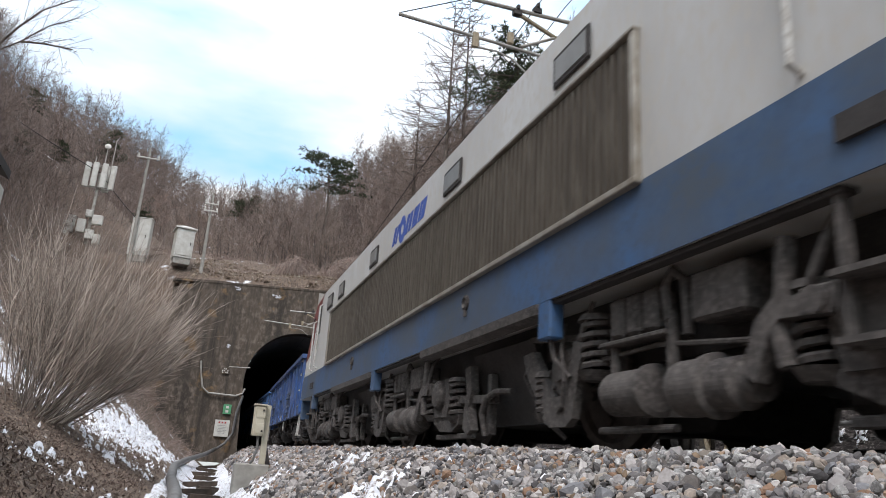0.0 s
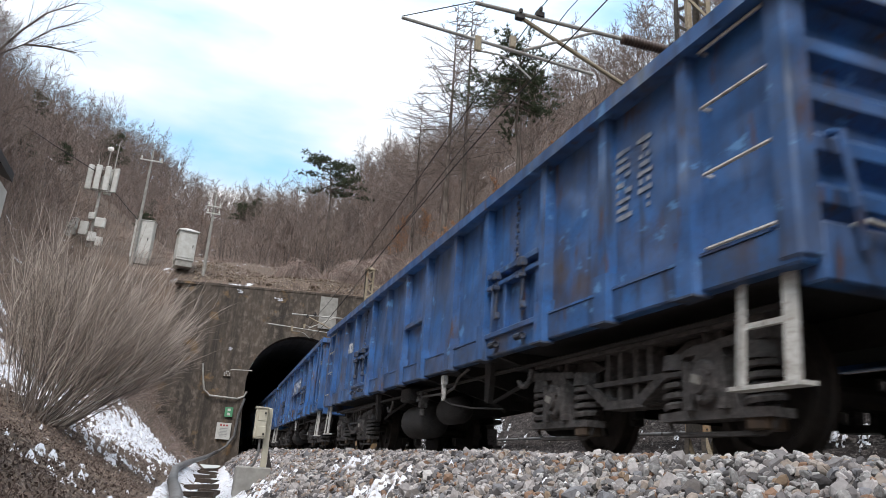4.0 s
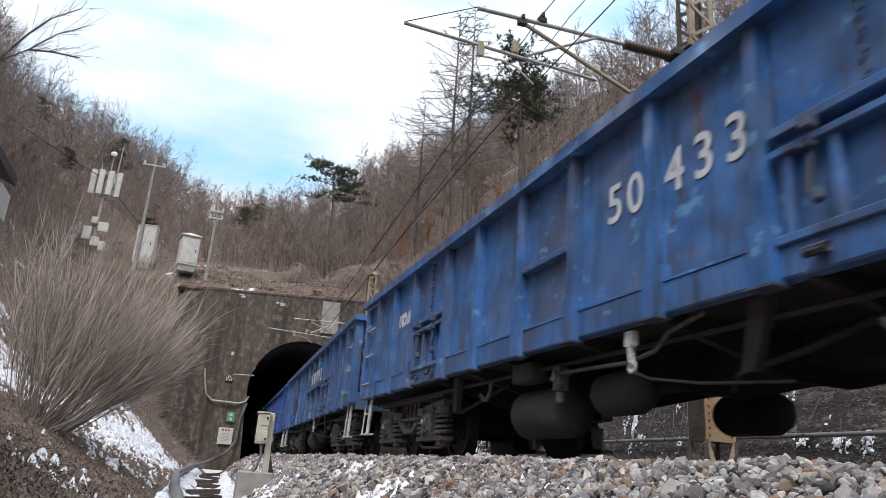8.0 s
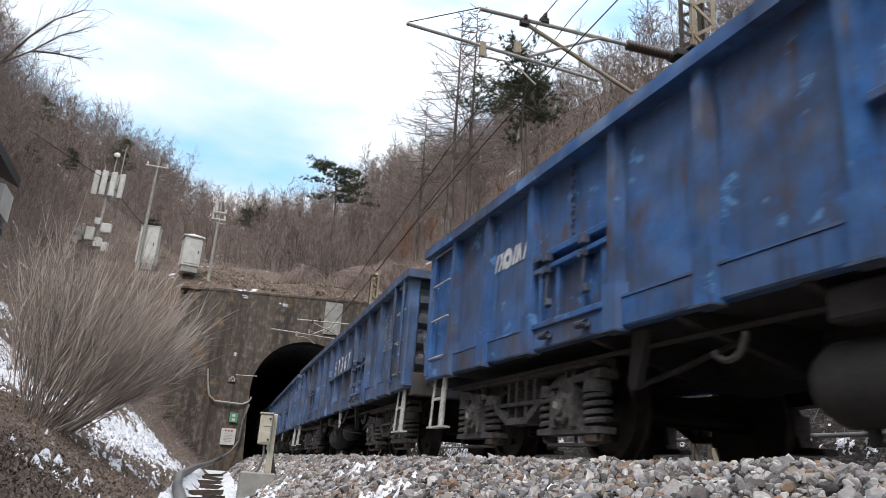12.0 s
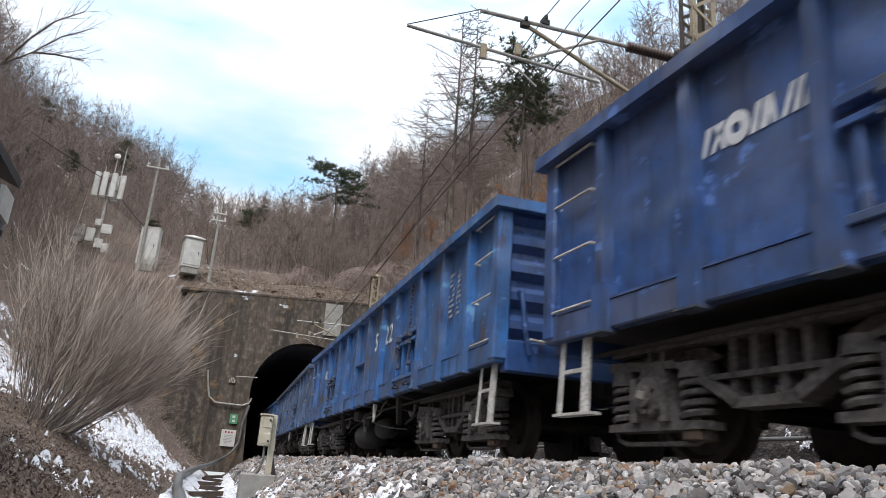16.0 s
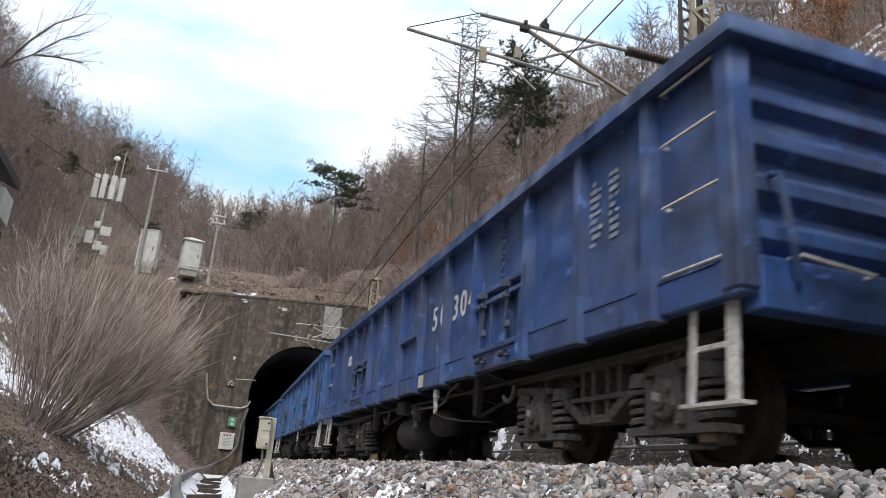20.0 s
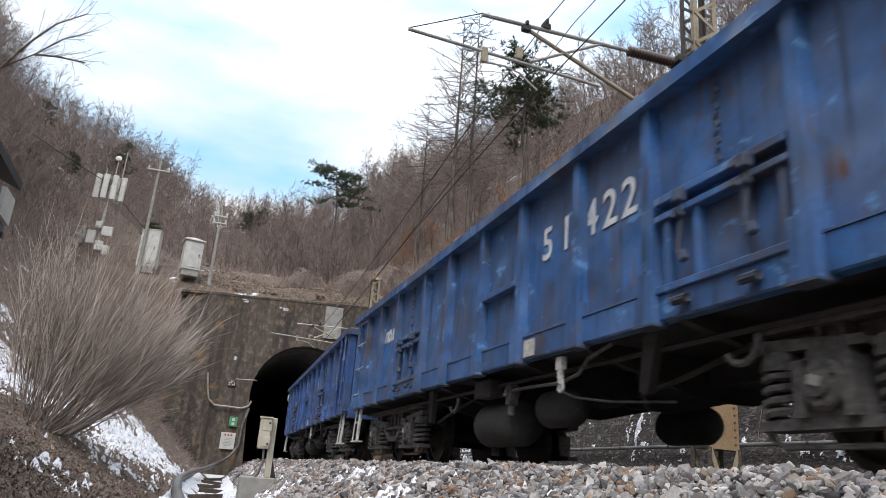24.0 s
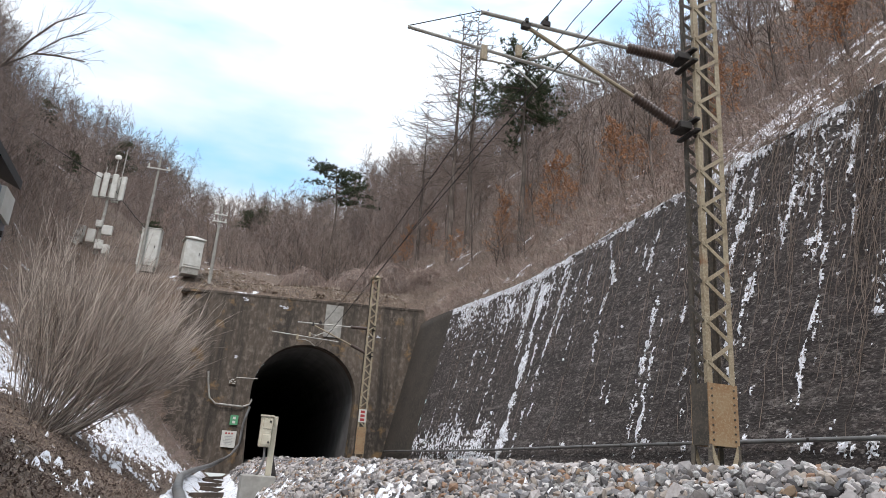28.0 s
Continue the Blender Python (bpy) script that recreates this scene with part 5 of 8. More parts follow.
MAT["sign_white"] = material("white_sign_board", (0.62, 0.62, 0.58), 0.6, dark=(0.50, 0.49, 0.45), scale=5, bump=0)
MAT["sign_green"] = material("green_sign_board", (0.10, 0.33, 0.17), 0.55, dark=(0.08, 0.25, 0.13), scale=5, bump=0)
MAT["print_grey"] = material("grey_print", (0.28, 0.28, 0.28), 0.7, bump=0)
MAT["print_red"] = material("red_print", (0.35, 0.05, 0.05), 0.7, bump=0)
MAT["cabinet"] = material("pale_cabinet_paint", (0.60, 0.60, 0.57), 0.55, dark=(0.46, 0.45, 0.41), scale=3, bump=0.1, marks=[((0.30, 0.24, 0.18), 2.0, 0.66, 0.76, (2, 2, 0.5))])
MAT["cream"] = material("cream_box_paint", (0.55, 0.52, 0.42), 0.55, dark=(0.42, 0.38, 0.29), scale=4, bump=0.1)
MAT["dark_pipe"] = material("grey_plastic_pipe", (0.16, 0.16, 0.16), 0.55, dark=(0.09, 0.085, 0.08), scale=3, bump=0.1)
MAT["tar"] = material("old_dark_timber", (0.075, 0.055, 0.042), 0.9, dark=(0.035, 0.028, 0.022), scale=6, bump=0.5)
MAT["grey_shed"] = material("blue_grey_sheet_metal", (0.20, 0.225, 0.26), 0.5, dark=(0.16, 0.18, 0.21), scale=2, bump=0.1)
MAT["dark_roof"] = material("dark_roof_sheet", (0.045, 0.042, 0.045), 0.6, dark=(0.03, 0.03, 0.03), scale=3, bump=0.2)

board("notice_board", 36.9, -3.33, 0.79, 0.68, 0.78, MAT["sign_white"], "white notice board with grey print on the portal wall", "notice",
      [(-0.14, 0.27, 0.08, 0.08, MAT["print_red"]), (0, 0.27, 0.08, 0.08, MAT["print_red"]), (0.14, 0.27, 0.08, 0.08, MAT["print_red"])] +
      [(0, 0.12 - 0.07 * i, 0.42 - 0.05 * (i % 3), 0.02, MAT["print_grey"]) for i in range(6)])
board("green_sign", 36.9, -3.20, 1.70, 0.38, 0.46, MAT["sign_green"], "small green sign with white print on the portal wall", "sign",
      [(0, 0.10, 0.14, 0.12, MAT["sign_white"]), (0, -0.10, 0.14, 0.12, MAT["sign_white"])])
board("white_mark", 36.93, -3.55, 3.54, 0.36, 0.30, MAT["concrete"], "worn white painted marks on the portal wall", "marking",
      [(-0.12 + 0.08 * i, 0.09 - 0.09 * j, 0.05, 0.06, MAT["sign_white"]) for i in range(4) for j in range(3) if (i + j) % 3])
board("danger_plate", 34.08, 2.56, 2.27, 0.36, 0.60, MAT["sign_white"], "white danger plate with red print on the mast", "sign",
      [(0, 0.18, 0.20, 0.12, MAT["print_red"]), (0, 0.0, 0.20, 0.12, MAT["print_red"]), (0, -0.18, 0.20, 0.12, MAT["print_red"])])
bm = bmesh.new()
pipe(bm, [on(*p) for p in ((-4.75, 36.85, 3.9), (-4.66, 36.85, 3.3), (-4.5, 36.85, 2.65), (-4.2, 36.85, 2.40), (-2.9, 36.85, 2.36), (-2.6, 36.85, 2.5), (-2.5, 36.85, 2.75))], 0.05, 8)
solid("cable_conduit", bm, MAT["galvanised"], "grey steel cable conduit fixed to the portal wall", "conduit")
bm = bmesh.new()
pipe(bm, [on(*p) for p in ((-2.55, 36.8, 2.4), (-2.75, 36.8, 1.6), (-2.8, 36.8, 0.6), (-3.1, 36.7, 0.1), (-3.5, 36.2, -0.2))], 0.06, 8)
solid("hanging_cable", bm, MAT["dark_pipe"], "thick dark cable bending down the portal wall", "cable")
bm = bmesh.new()
pipe(bm, [on(*p) for p in ((-3.4, 36.9, 3.68), (-3.4, 36.5, 3.70), (-2.4, 36.5, 3.74))], 0.025, 6)
solid("steel_bracket", bm, MAT["galvanised"], "thin steel bracket on the portal wall", "bracket")
bm = bmesh.new()
rnd_pipe = [on(-4.05, 6.0, -0.78), on(-4.05, 10.0, -0.72), on(-4.2, 13.0, -0.66), on(-4.35, 18.0, -0.60), on(-4.3, 24.0, -0.55), on(-3.9, 31.0, -0.42), on(-3.5, 36.2, -0.2)]
pipe(bm, rnd_pipe, 0.085, 10)
solid("cable_duct", bm, MAT["dark_pipe"], "grey plastic cable duct along the ditch", "duct", smooth=True)
for s, w, d, turn in ((11.8, 0.52, 0.06, 24), (13.3, 0.70, -0.10, -9), (14.3, 0.44, 0.14, 31), (16.2, 0.74, 0.0, 12), (19.4, 0.60, 0.12, -20), (22.6, 0.80, -0.05, 6), (26.6, 0.72, 0.05, -14), (31.0, 0.80, 0.0, 9)):
    bm = bmesh.new()
    slab(bm, [(-w / 2, -0.09, -0.05), (w / 2 - 0.03, -0.075, -0.05), (w / 2, 0.085, -0.05), (-w / 2 + 0.05, 0.10, -0.05)], (0.01, 0, 0.10))
    solid("old_sleeper_plank", bm, MAT["tar"], "dark old timber lying across the snowy ditch", "timber", bevel=0.018, m=at_track(-3.72 + d, s, -0.885, turn) @ Matrix.Rotation(0.09 * math.sin(5 * s), 4, "Y"))


def build_trackside_box():
    root = thing("trackside_junction_box", at_track(-2.86, 12.6, -0.36), "cream junction box on a steel post with a concrete base", "junction box")
    bm = bmesh.new()
    box(bm, (-0.10, 0, -0.35), (0.56, 0.5, 0.70))
    part("concrete_base", bm, MAT["pale_concrete"], root, bevel=0.02)
    bm = bmesh.new()
    box(bm, (0.06, 0, 0.48), (0.10, 0.07, 0.97))
    part("post", bm, MAT["cream"], root, bevel=0.008)
    bm = bmesh.new()
    box(bm, (-0.08, -0.08, 0.70), (0.19, 0.16, 0.50))
    part("box_body", bm, MAT["cream"], root, bevel=0.015)
    for z in (0.57, 0.83):
        bm = bmesh.new()
        box(bm, (-0.06, -0.165, z), (0.15, 0.012, 0.17))
        box_door = part("box_door", bm, MAT["cream"], root, bevel=0.004)
        bm = bmesh.new()
        box(bm, (-0.02, -0.175, z + (0.04 if z > 0.7 else -0.04)), (0.03, 0.02, 0.03))
        part("latch", bm, MAT["under_metal"], box_door, "dark metal latch")
    bm = bmesh.new()
    box(bm, (-0.08, -0.08, 0.96), (0.22, 0.2, 0.025))
    part("hood", bm, MAT["cream"], root)
    bm = bmesh.new()
    pipe(bm, [(-0.06, -0.08, 0.45), (-0.05, -0.1, 0.25), (-0.10, -0.1, 0.05), (-0.14, -0.08, 0.0)], 0.02)
    part("cable", bm, MAT["dark_pipe"], root)
    bm = bmesh.new()
    slab(bm, [(0.12, 0, 0.0), (0.12, 0, 0.30), (0.20, 0, 0.0)], (0, 0.02, 0))
    part("gusset", bm, MAT["under_metal"], root)
    return root


build_trackside_box()


def upright(name, lat, s, height, label, category):
    root = thing(name, at_track(lat, s, ground_z(lat, s) - 0.1), label, category)
    return root


def build_antenna():
    root = upright("antenna_mast", -11.2, 38.5, 6.5, "grey antenna mast with white panel antennas", "antenna mast")
    h = 15.2 - root.matrix_basis.translation.z
    bm = bmesh.new()
    rod(bm, (0, 0, 0), (0, 0, h - 2.0), 0.10, 0.06, 10)
    part("pole", bm, MAT["galvanised"], root)
    for x, y, a in ((-0.62, -0.1, 20), (-0.22, -0.25, 5), (0.22, -0.25, -5), (0.62, -0.1, -25), (0.3, 0.3, 170)):
        bm = bmesh.new()
        box(bm, (x, y, h - 2.2), (0.28, 0.14, 1.35), Matrix.Rotation(radians(a), 3, "Z"))
        part("panel_antenna", bm, MAT["cabinet"], root, "white panel antenna", bevel=0.03)
    for z in (h - 2.8, h - 1.6):
        bm = bmesh.new()
        pipe(bm, [(-0.7, 0, z), (-0.25, -0.12, z), (0.25, -0.12, z), (0.7, 0, z), (0.3, 0.25, z), (-0.7, 0, z)], 0.03)
        part("ring_frame", bm, MAT["galvanised"], root)
    for x, z in ((0.45, h), (0.1, h - 0.55), (-0.35, h - 1.1)):
        bm = bmesh.new()
        rod(bm, (x, 0, h - 2.6), (x, 0, z), 0.03, seg=6)
        part("whip", bm, MAT["galvanised"], root)
    bm = bmesh.new()
    lathe(bm, [(0.02, -0.08), (0.16, -0.02), (0.16, 0.03), (0.04, 0.08)], 12, Matrix.Translation((0.1, -0.1, h - 0.5)) @ Matrix.Rotation(1.2, 4, "X"))
    part("dish", bm, MAT["cabinet"], root)
    for x, z, w, d in ((-0.35, 0.9, 0.4, 0.7), (0.35, 1.3, 0.5, 0.5), (0.1, 0.5, 0.4, 0.5), (0.45, 0.3, 0.35, 0.5), (-0.1, 1.6, 0.3, 0.35)):
        bm = bmesh.new()
        box(bm, (x, -0.18, z), (w, 0.25, d))
        part("equipment_box", bm, MAT["cabinet"], root, bevel=0.02)
    return root


build_antenna()


def build_cross_pole(lat, s, top, arms, label):
    root = upright("utility_pole", lat, s, 6, label, "utility pole")
    h = top - root.matrix_basis.translation.z
    bm = bmesh.new()
    rod(bm, (0, 0, 0), (0, 0, h), 0.10, 0.055, 10)
    part("pole", bm, MAT["pale_concrete"], root)
    for z, w in arms:
        bm = bmesh.new()
        box(bm, (0, -0.1, h - z), (w, 0.07, 0.07))
        part("crossarm", bm, MAT["cabinet"], root, bevel=0.01)
        for x in (-w / 2 + 0.08, w / 2 - 0.08):
            bm = bmesh.new()
            lathe(bm, [(0.03, 0), (0.06, 0.04), (0.04, 0.1), (0.055, 0.13), (0.02, 0.18)], 8, Matrix.Translation((x, -0.1, h - z + 0.04)))
            part("pin_insulator", bm, MAT["cabinet"], root)
    bm = bmesh.new()
    rod(bm, (0, 0, h), (0, 0, h + 0.5), 0.02, seg=6)
    part("tip_rod", bm, MAT["galvanised"], root)


build_cross_pole(-9.05, 38.5, 15.0, [(0.55, 1.15)], "pale concrete utility pole with one crossarm")
build_cross_pole(-5.5, 38.5, 13.0, [(0.55, 0.75), (0.95, 0.75)], "pale utility pole with two short crossarms")


def cabinet_thing(name, lat, s, w, d, h, z, label, hip=False, turn=0.0):
    root = thing(name, at_track(lat, s, z, turn), label, "cabinet", "equipment cabinets on the terrace")
    bm = bmesh.new()
    box(bm, (0, 0, h / 2), (w, d, h))
    part("body", bm, MAT["cabinet"], root, bevel=0.02)
    bm = bmesh.new()
    if hip:
        box(bm, (0, 0, h + 0.04), (w + 0.16, d + 0.16, 0.08))
        box(bm, (0, 0, h + 0.18), (w + 0.10, d + 0.10, 0.20), taper=0.15)
    else:
        box(bm, (0, 0, h + 0.02), (w + 0.06, d + 0.06, 0.05))
    part("lid", bm, MAT["cabinet"], root, bevel=0.01)
    bm = bmesh.new()
    box(bm, (0, -d / 2 - 0.01, h * 0.5), (w * 0.84, 0.03, h * 0.84))
    door = part("door", bm, MAT["cabinet"], root, bevel=0.006)
    bm = bmesh.new()
    box(bm, (w * 0.32, -d / 2 - 0.04, h * 0.5), (0.04, 0.03, 0.16))
    part("handle", bm, MAT["under_metal"], door, "dark metal handle")
    bm = bmesh.new()
    box(bm, (0, 0, -0.15), (w * 0.9, d * 0.9, 0.34))
    part("plinth", bm, MAT["pale_concrete"], root)
    return root


cabinet_thing("equipment_hut", -6.6, 38.5, 0.92, 0.9, 1.55, 9.2, "white metal equipment hut with a hipped lid", True, 12)
cabinet_thing("equipment_cabinet", -8.75, 38.9, 0.95, 0.6, 2.0, 9.15, "white cabinet among twigs behind the shrub", False, -8)
cabinet_thing("equipment_cabinet", -14.6, 38.6, 0.85, 0.7, 0.95, 8.1, "low white equipment cabinet on the slope", False, 10)
cabinet_thing("equipment_cabinet", -13.9, 38.9, 0.45, 0.5, 0.6, 8.1, "small white cabinet on the slope", False, 10)
cabinet_thing("equipment_cabinet", -12.6, 37.9, 0.95, 0.5, 0.85, 7.6, "slatted white cabinet on the slope", False, 6)
cabinet_thing("equipment_cabinet", -12.9, 38.8, 0.55, 0.4, 0.55, 9.3, "small grey-white box on the slope", False, 0)
cabinet_thing("equipment_cabinet", -12.25, 38.5, 0.36, 0.4, 0.95, 9.0, "upright white box on the slope", False, 0)
cabinet_thing("equipment_cabinet", -12.15, 38.5, 0.5, 0.4, 0.5, 10.15, "white box over an upright box", False, 5)


def build_shed():
    """A grey sheet-metal shed on the bank, of which only the far edge shows."""
    root = thing("trackside_shed", pose(-1.62, 7.0, 0.0, 0, 0, -1), "blue-grey sheet metal shed with a dark overhanging eave", "shed")
    bm = bmesh.new()
    box(bm, (-0.83, -1.62, 0.55), (1.80, 3.2, 2.7))
    part("shed_wall", bm, MAT["grey_shed"], root, bevel=0.01)
    bm = bmesh.new()
    slab(bm, [(0.10, -3.8, 2.03), (0.10, -3.8, 2.11), (-1.0, -3.8, 2.62), (-2.1, -3.8, 2.11), (-2.1, -3.8, 2.03), (-1.0, -3.8, 2.50)], (0, 3.85, 0))
    part("roof", bm, MAT["dark_roof"], root)
    bm = bmesh.new()
    box(bm, (0.075, -0.24, 1.78), (0.06, 0.36, 0.24))
    part("white_panel", bm, MAT["cabinet"], root)
    for y, z in ((-0.5, 1.35), (-0.35, 1.55)):
        bm = bmesh.new()
        rod(bm, (0.06, y + 0.2, z), (0.10, y + 0.2, z), 0.03, seg=8)
        part("bolt", bm, MAT["under_metal"], root)


build_shed()

# hand rail along the foot of the wall
bm = bmesh.new()
pipe(bm, [on(wall_lat(s, 0.18) - 0.16, s, 0.80) for s in [-16 + 2 * i for i in range(27)]], 0.038, 8)
wall_pipe = solid("wall_pipe", bm, MAT["dark_pipe"], "long grey pipe fixed along the foot of the wall", "pipe", smooth=True)
for i in range(22):
    s = -6 + 1.9 * i
    bm = bmesh.new()
    bar(bm, on(wall_lat(s, 0.18) + 0.02, s, 0.80), on(wall_lat(s, 0.18) - 0.2, s, 0.80), 0.05)
    p_ob = part("pipe_bracket", bm, MAT["under_metal"], wall_pipe)
wire("hill_wire", span((-22.0, -11.2), 17.5, 13.2, 0.4, 30, 38.5) + span((-11.2, -9.0), 13.2, 11.0, 0.1, 38.5, 38.6, 3), 0.02, "pale wire running up the hillside")

# ---- rolling stock ----
BLUES = {
    "navy": ((0.040, 0.100, 0.285), (0.040, 0.072, 0.165)),
    "bright": ((0.046, 0.160, 0.420), (0.050, 0.105, 0.235)),
    "mid": ((0.044, 0.142, 0.370), (0.050, 0.092, 0.190)),
    "royal": ((0.026, 0.098, 0.390), (0.030, 0.078, 0.260)),
    "faded": ((0.067, 0.132, 0.275), (0.070, 0.098, 0.155)),
    "grey": ((0.070, 0.082, 0.105), (0.060, 0.066, 0.074)),
}


def wagon_paint(k, a, b):
    """Blue paint with a dust film, rust bleeding down, dark grime streaks and pale scuffs."""
    fresh = k in ("royal", "navy")
    lo = 0.63 if fresh else 0.57
    return material(k + "_wagon_paint", a, 0.34, dark=b, scale=1.5, spread=(0.44, 0.60), fine=tuple(0.70 * x + 0.010 for x in a), fine_scale=22, bump=0.8, bump_scale=2.1, bump_depth=0.10, bump_detail=0.8, vary=0.06,
                    marks=[((0.150, 0.142, 0.138), 0.8, 0.42, 1.10, (1, 1, 1.3)), (tuple(0.5 * x + 0.016 for x in b), 4.2, 0.53, 0.70, (2.4, 2.4, 0.25)),
                           ((0.085, 0.066, 0.054), 1.5, lo - 0.03, lo + 0.15, (1, 1, 0.7)), ((0.110, 0.062, 0.040), 3.6, lo + 0.03, lo + 0.12, (1.8, 1.8, 0.4)),
                           (tuple(min(0.5, 1.5 * x + 0.05) for x in a), 3.4, 0.615, 0.66, (1, 1, 1.4))])


PAINT = {k: wagon_paint(k, a, b) for k, (a, b) in BLUES.items()}
MAT["under"] = material("brake_dust_steel", (0.050, 0.046, 0.046), 0.85, dark=(0.030, 0.028, 0.028), scale=5, fine=(0.060, 0.055, 0.053), fine_scale=40, bump=0.5, bump_scale=60)
MAT["bogie"] = material("dusty_cast_steel", (0.110, 0.100, 0.098), 0.85, dark=(0.052, 0.047, 0.046), scale=6, fine=(0.150, 0.136, 0.130), fine_scale=30, bump=0.5, bump_scale=50)
MAT["brown_dust"] = material("brown_rust_dust", (0.105, 0.072, 0.050), 0.9, dark=(0.06, 0.045, 0.036), scale=9, bump=0.3)
MAT["tread"] = material("worn_wheel_steel", (0.070, 0.058, 0.052), 0.6, 0.4, dark=(0.038, 0.032, 0.03), scale=8, bump=0.2)
MAT["white_paint"] = material("dirty_white_paint", (0.62, 0.62, 0.60), 0.6, dark=(0.42, 0.41, 0.38), scale=9, fine=(0.30, 0.27, 0.24), fine_scale=35, bump=0.1)
MAT["lettering"] = material("worn_white_lettering", (0.68, 0.69, 0.70), 0.6, dark=(0.42, 0.45, 0.50), scale=9, bump=0)
MAT["dull_white"] = material("faded_lettering", (0.40, 0.42, 0.45), 0.6, dark=(0.16, 0.19, 0.25), scale=14, bump=0)

SPEED, PITCH = 11.35, 14.0
HL, HW, SILL, RIM = 6.515, 1.45, 0.88, 2.52


def coil(bm, c, r, z0, z1, turns, wire=0.017):
    """A coil spring standing between two heights."""
    n = turns * 8
    pts = [Vector((c[0] + r * math.cos(i * math.pi / 4), c[1] + r * math.sin(i * math.pi / 4), z0 + (z1 - z0) * i / n)) for i in range(n + 1)]
    pipe(bm, pts, wire, 5)


def bogie_into(root, y0):
    """A two-axle freight bogie: fish-bellied side frames, saddle axle boxes between paired coil springs, hanging straps."""
    wheels = []
    bm = bmesh.new()
    box(bm, (0, y0, 0.62), (2.0, 0.42, 0.24))
    bogie = part("bogie", bm, MAT["under"], root, "dusty cast-steel freight bogie", bevel=0.02)
    for side in (-1, 1):
        x = side * 1.02
        # the frame: a straight top flange, a V-shaped lower flange, posts between them
        bm = bmesh.new()
        slab(bm, [(x, y0 - 1.42, 0.74), (x, y0 - 1.42, 0.80), (x, y0 + 1.42, 0.80), (x, y0 + 1.42, 0.74)], (side * 0.17, 0, 0))
        for e in (-1, 1):
            slab(bm, [(x, y0 + e * 1.42, 0.66), (x, y0 + e * 1.42, 0.75), (x, y0 + e * 0.62, 0.75), (x, y0 + e * 0.42, 0.66), (x, y0 + e * 0.70, 0.605)], (side * 0.05, 0, 0))
            slab(bm, [(x, y0 + e * 0.76, 0.665), (x, y0 + e * 0.70, 0.60), (x, y0 + e * 0.22, 0.33), (x, y0 + e * 0.18, 0.395), (x, y0 + e * 0.30, 0.455)], (side * 0.17, 0, 0))
            slab(bm, [(x, y0 + e * 1.45, 0.71), (x, y0 + e * 1.45, 0.64), (x, y0 + e * 0.72, 0.605), (x, y0 + e * 0.72, 0.655)], (side * 0.17, 0, 0))
            for d in (0.10, 0.27):
                slab(bm, [(x, y0 + e * d - 0.028, 0.36), (x, y0 + e * d - 0.028, 0.75), (x, y0 + e * d + 0.028, 0.75), (x, y0 + e * d + 0.028, 0.36)], (side * 0.12, 0, 0))
        slab(bm, [(x, y0 - 0.24, 0.325), (x, y0 - 0.24, 0.385), (x, y0 + 0.24, 0.385), (x, y0 + 0.24, 0.325)], (side * 0.17, 0, 0))
        slab(bm, [(x, y0 - 0.44, 0.50), (x, y0 - 0.44, 0.535), (x, y0 + 0.44, 0.535), (x, y0 + 0.44, 0.50)], (side * 0.15, 0, 0))
        part("side_frame", bm, MAT["bogie"], bogie, bevel=0.008)
        for dy in (-0.95, 0.95):
            y = y0 + dy
            bm = bmesh.new()
            outline = [(-0.09, 0.66), (0.09, 0.66), (0.13, 0.585), (0.19, 0.55), (0.205, 0.40), (0.26, 0.275), (0.49, 0.265), (0.49, 0.215), (-0.49, 0.215), (-0.49, 0.265), (-0.26, 0.275), (-0.205, 0.40), (-0.19, 0.55), (-0.13, 0.585)]
            slab(bm, [(x + side * 0.02, y + a, z) for a, z in outline], (side * 0.16, 0, 0))
            for d in (-0.155, 0.155):
                slab(bm, [(x + side * 0.18, y + d - 0.035, 0.27), (x + side * 0.18, y + d - 0.035, 0.56), (x + side * 0.18, y + d + 0.035, 0.56), (x + side * 0.18, y + d + 0.035, 0.27)], (side * 0.04, 0, 0))
            part("axle_box", bm, MAT["bogie"], bogie, bevel=0.014)
            if side > 0:
                continue
            bm = bmesh.new()
            lathe(bm, [(0.135, 0.0), (0.135, 0.05), (0.12, 0.065), (0.075, 0.07), (0.07, 0.095), (0.02, 0.10)], 16, Matrix.Translation((x + side * 0.17, y, 0.43)) @ Matrix.Rotation(side * math.pi / 2, 4, "Y"))
            for k in range(3):
                a = k * 2.094 + 0.5
                rod(bm, (x + side * 0.23, y + 0.098 * math.cos(a), 0.43 + 0.098 * math.sin(a)), (x + side * 0.255, y + 0.098 * math.cos(a), 0.43 + 0.098 * math.sin(a)), 0.018, seg=6)
            part("bearing_cover", bm, MAT["bogie"], bogie)
            bm = bmesh.new()
            box(bm, (x + side * 0.274, y, 0.44), (0.010, 0.075, 0.05), Matrix.Rotation(0.3, 3, "X"))
            part("bearing_plate", bm, MAT["galvanised"], bogie)
            bm = bmesh.new()
            box(bm, (x + side * 0.05, y, 0.70), (0.10, 0.16, 0.10))
            box(bm, (x + side * 0.12, y - 0.07, 0.715), (0.06, 0.03, 0.16))
            box(bm, (x + side * 0.12, y + 0.07, 0.715), (0.06, 0.03, 0.16))
            part("guide_horn", bm, MAT["bogie"], bogie, bevel=0.008)
            # hanging safety strap below the springs, with a worn block at one end
            bm = bmesh.new()
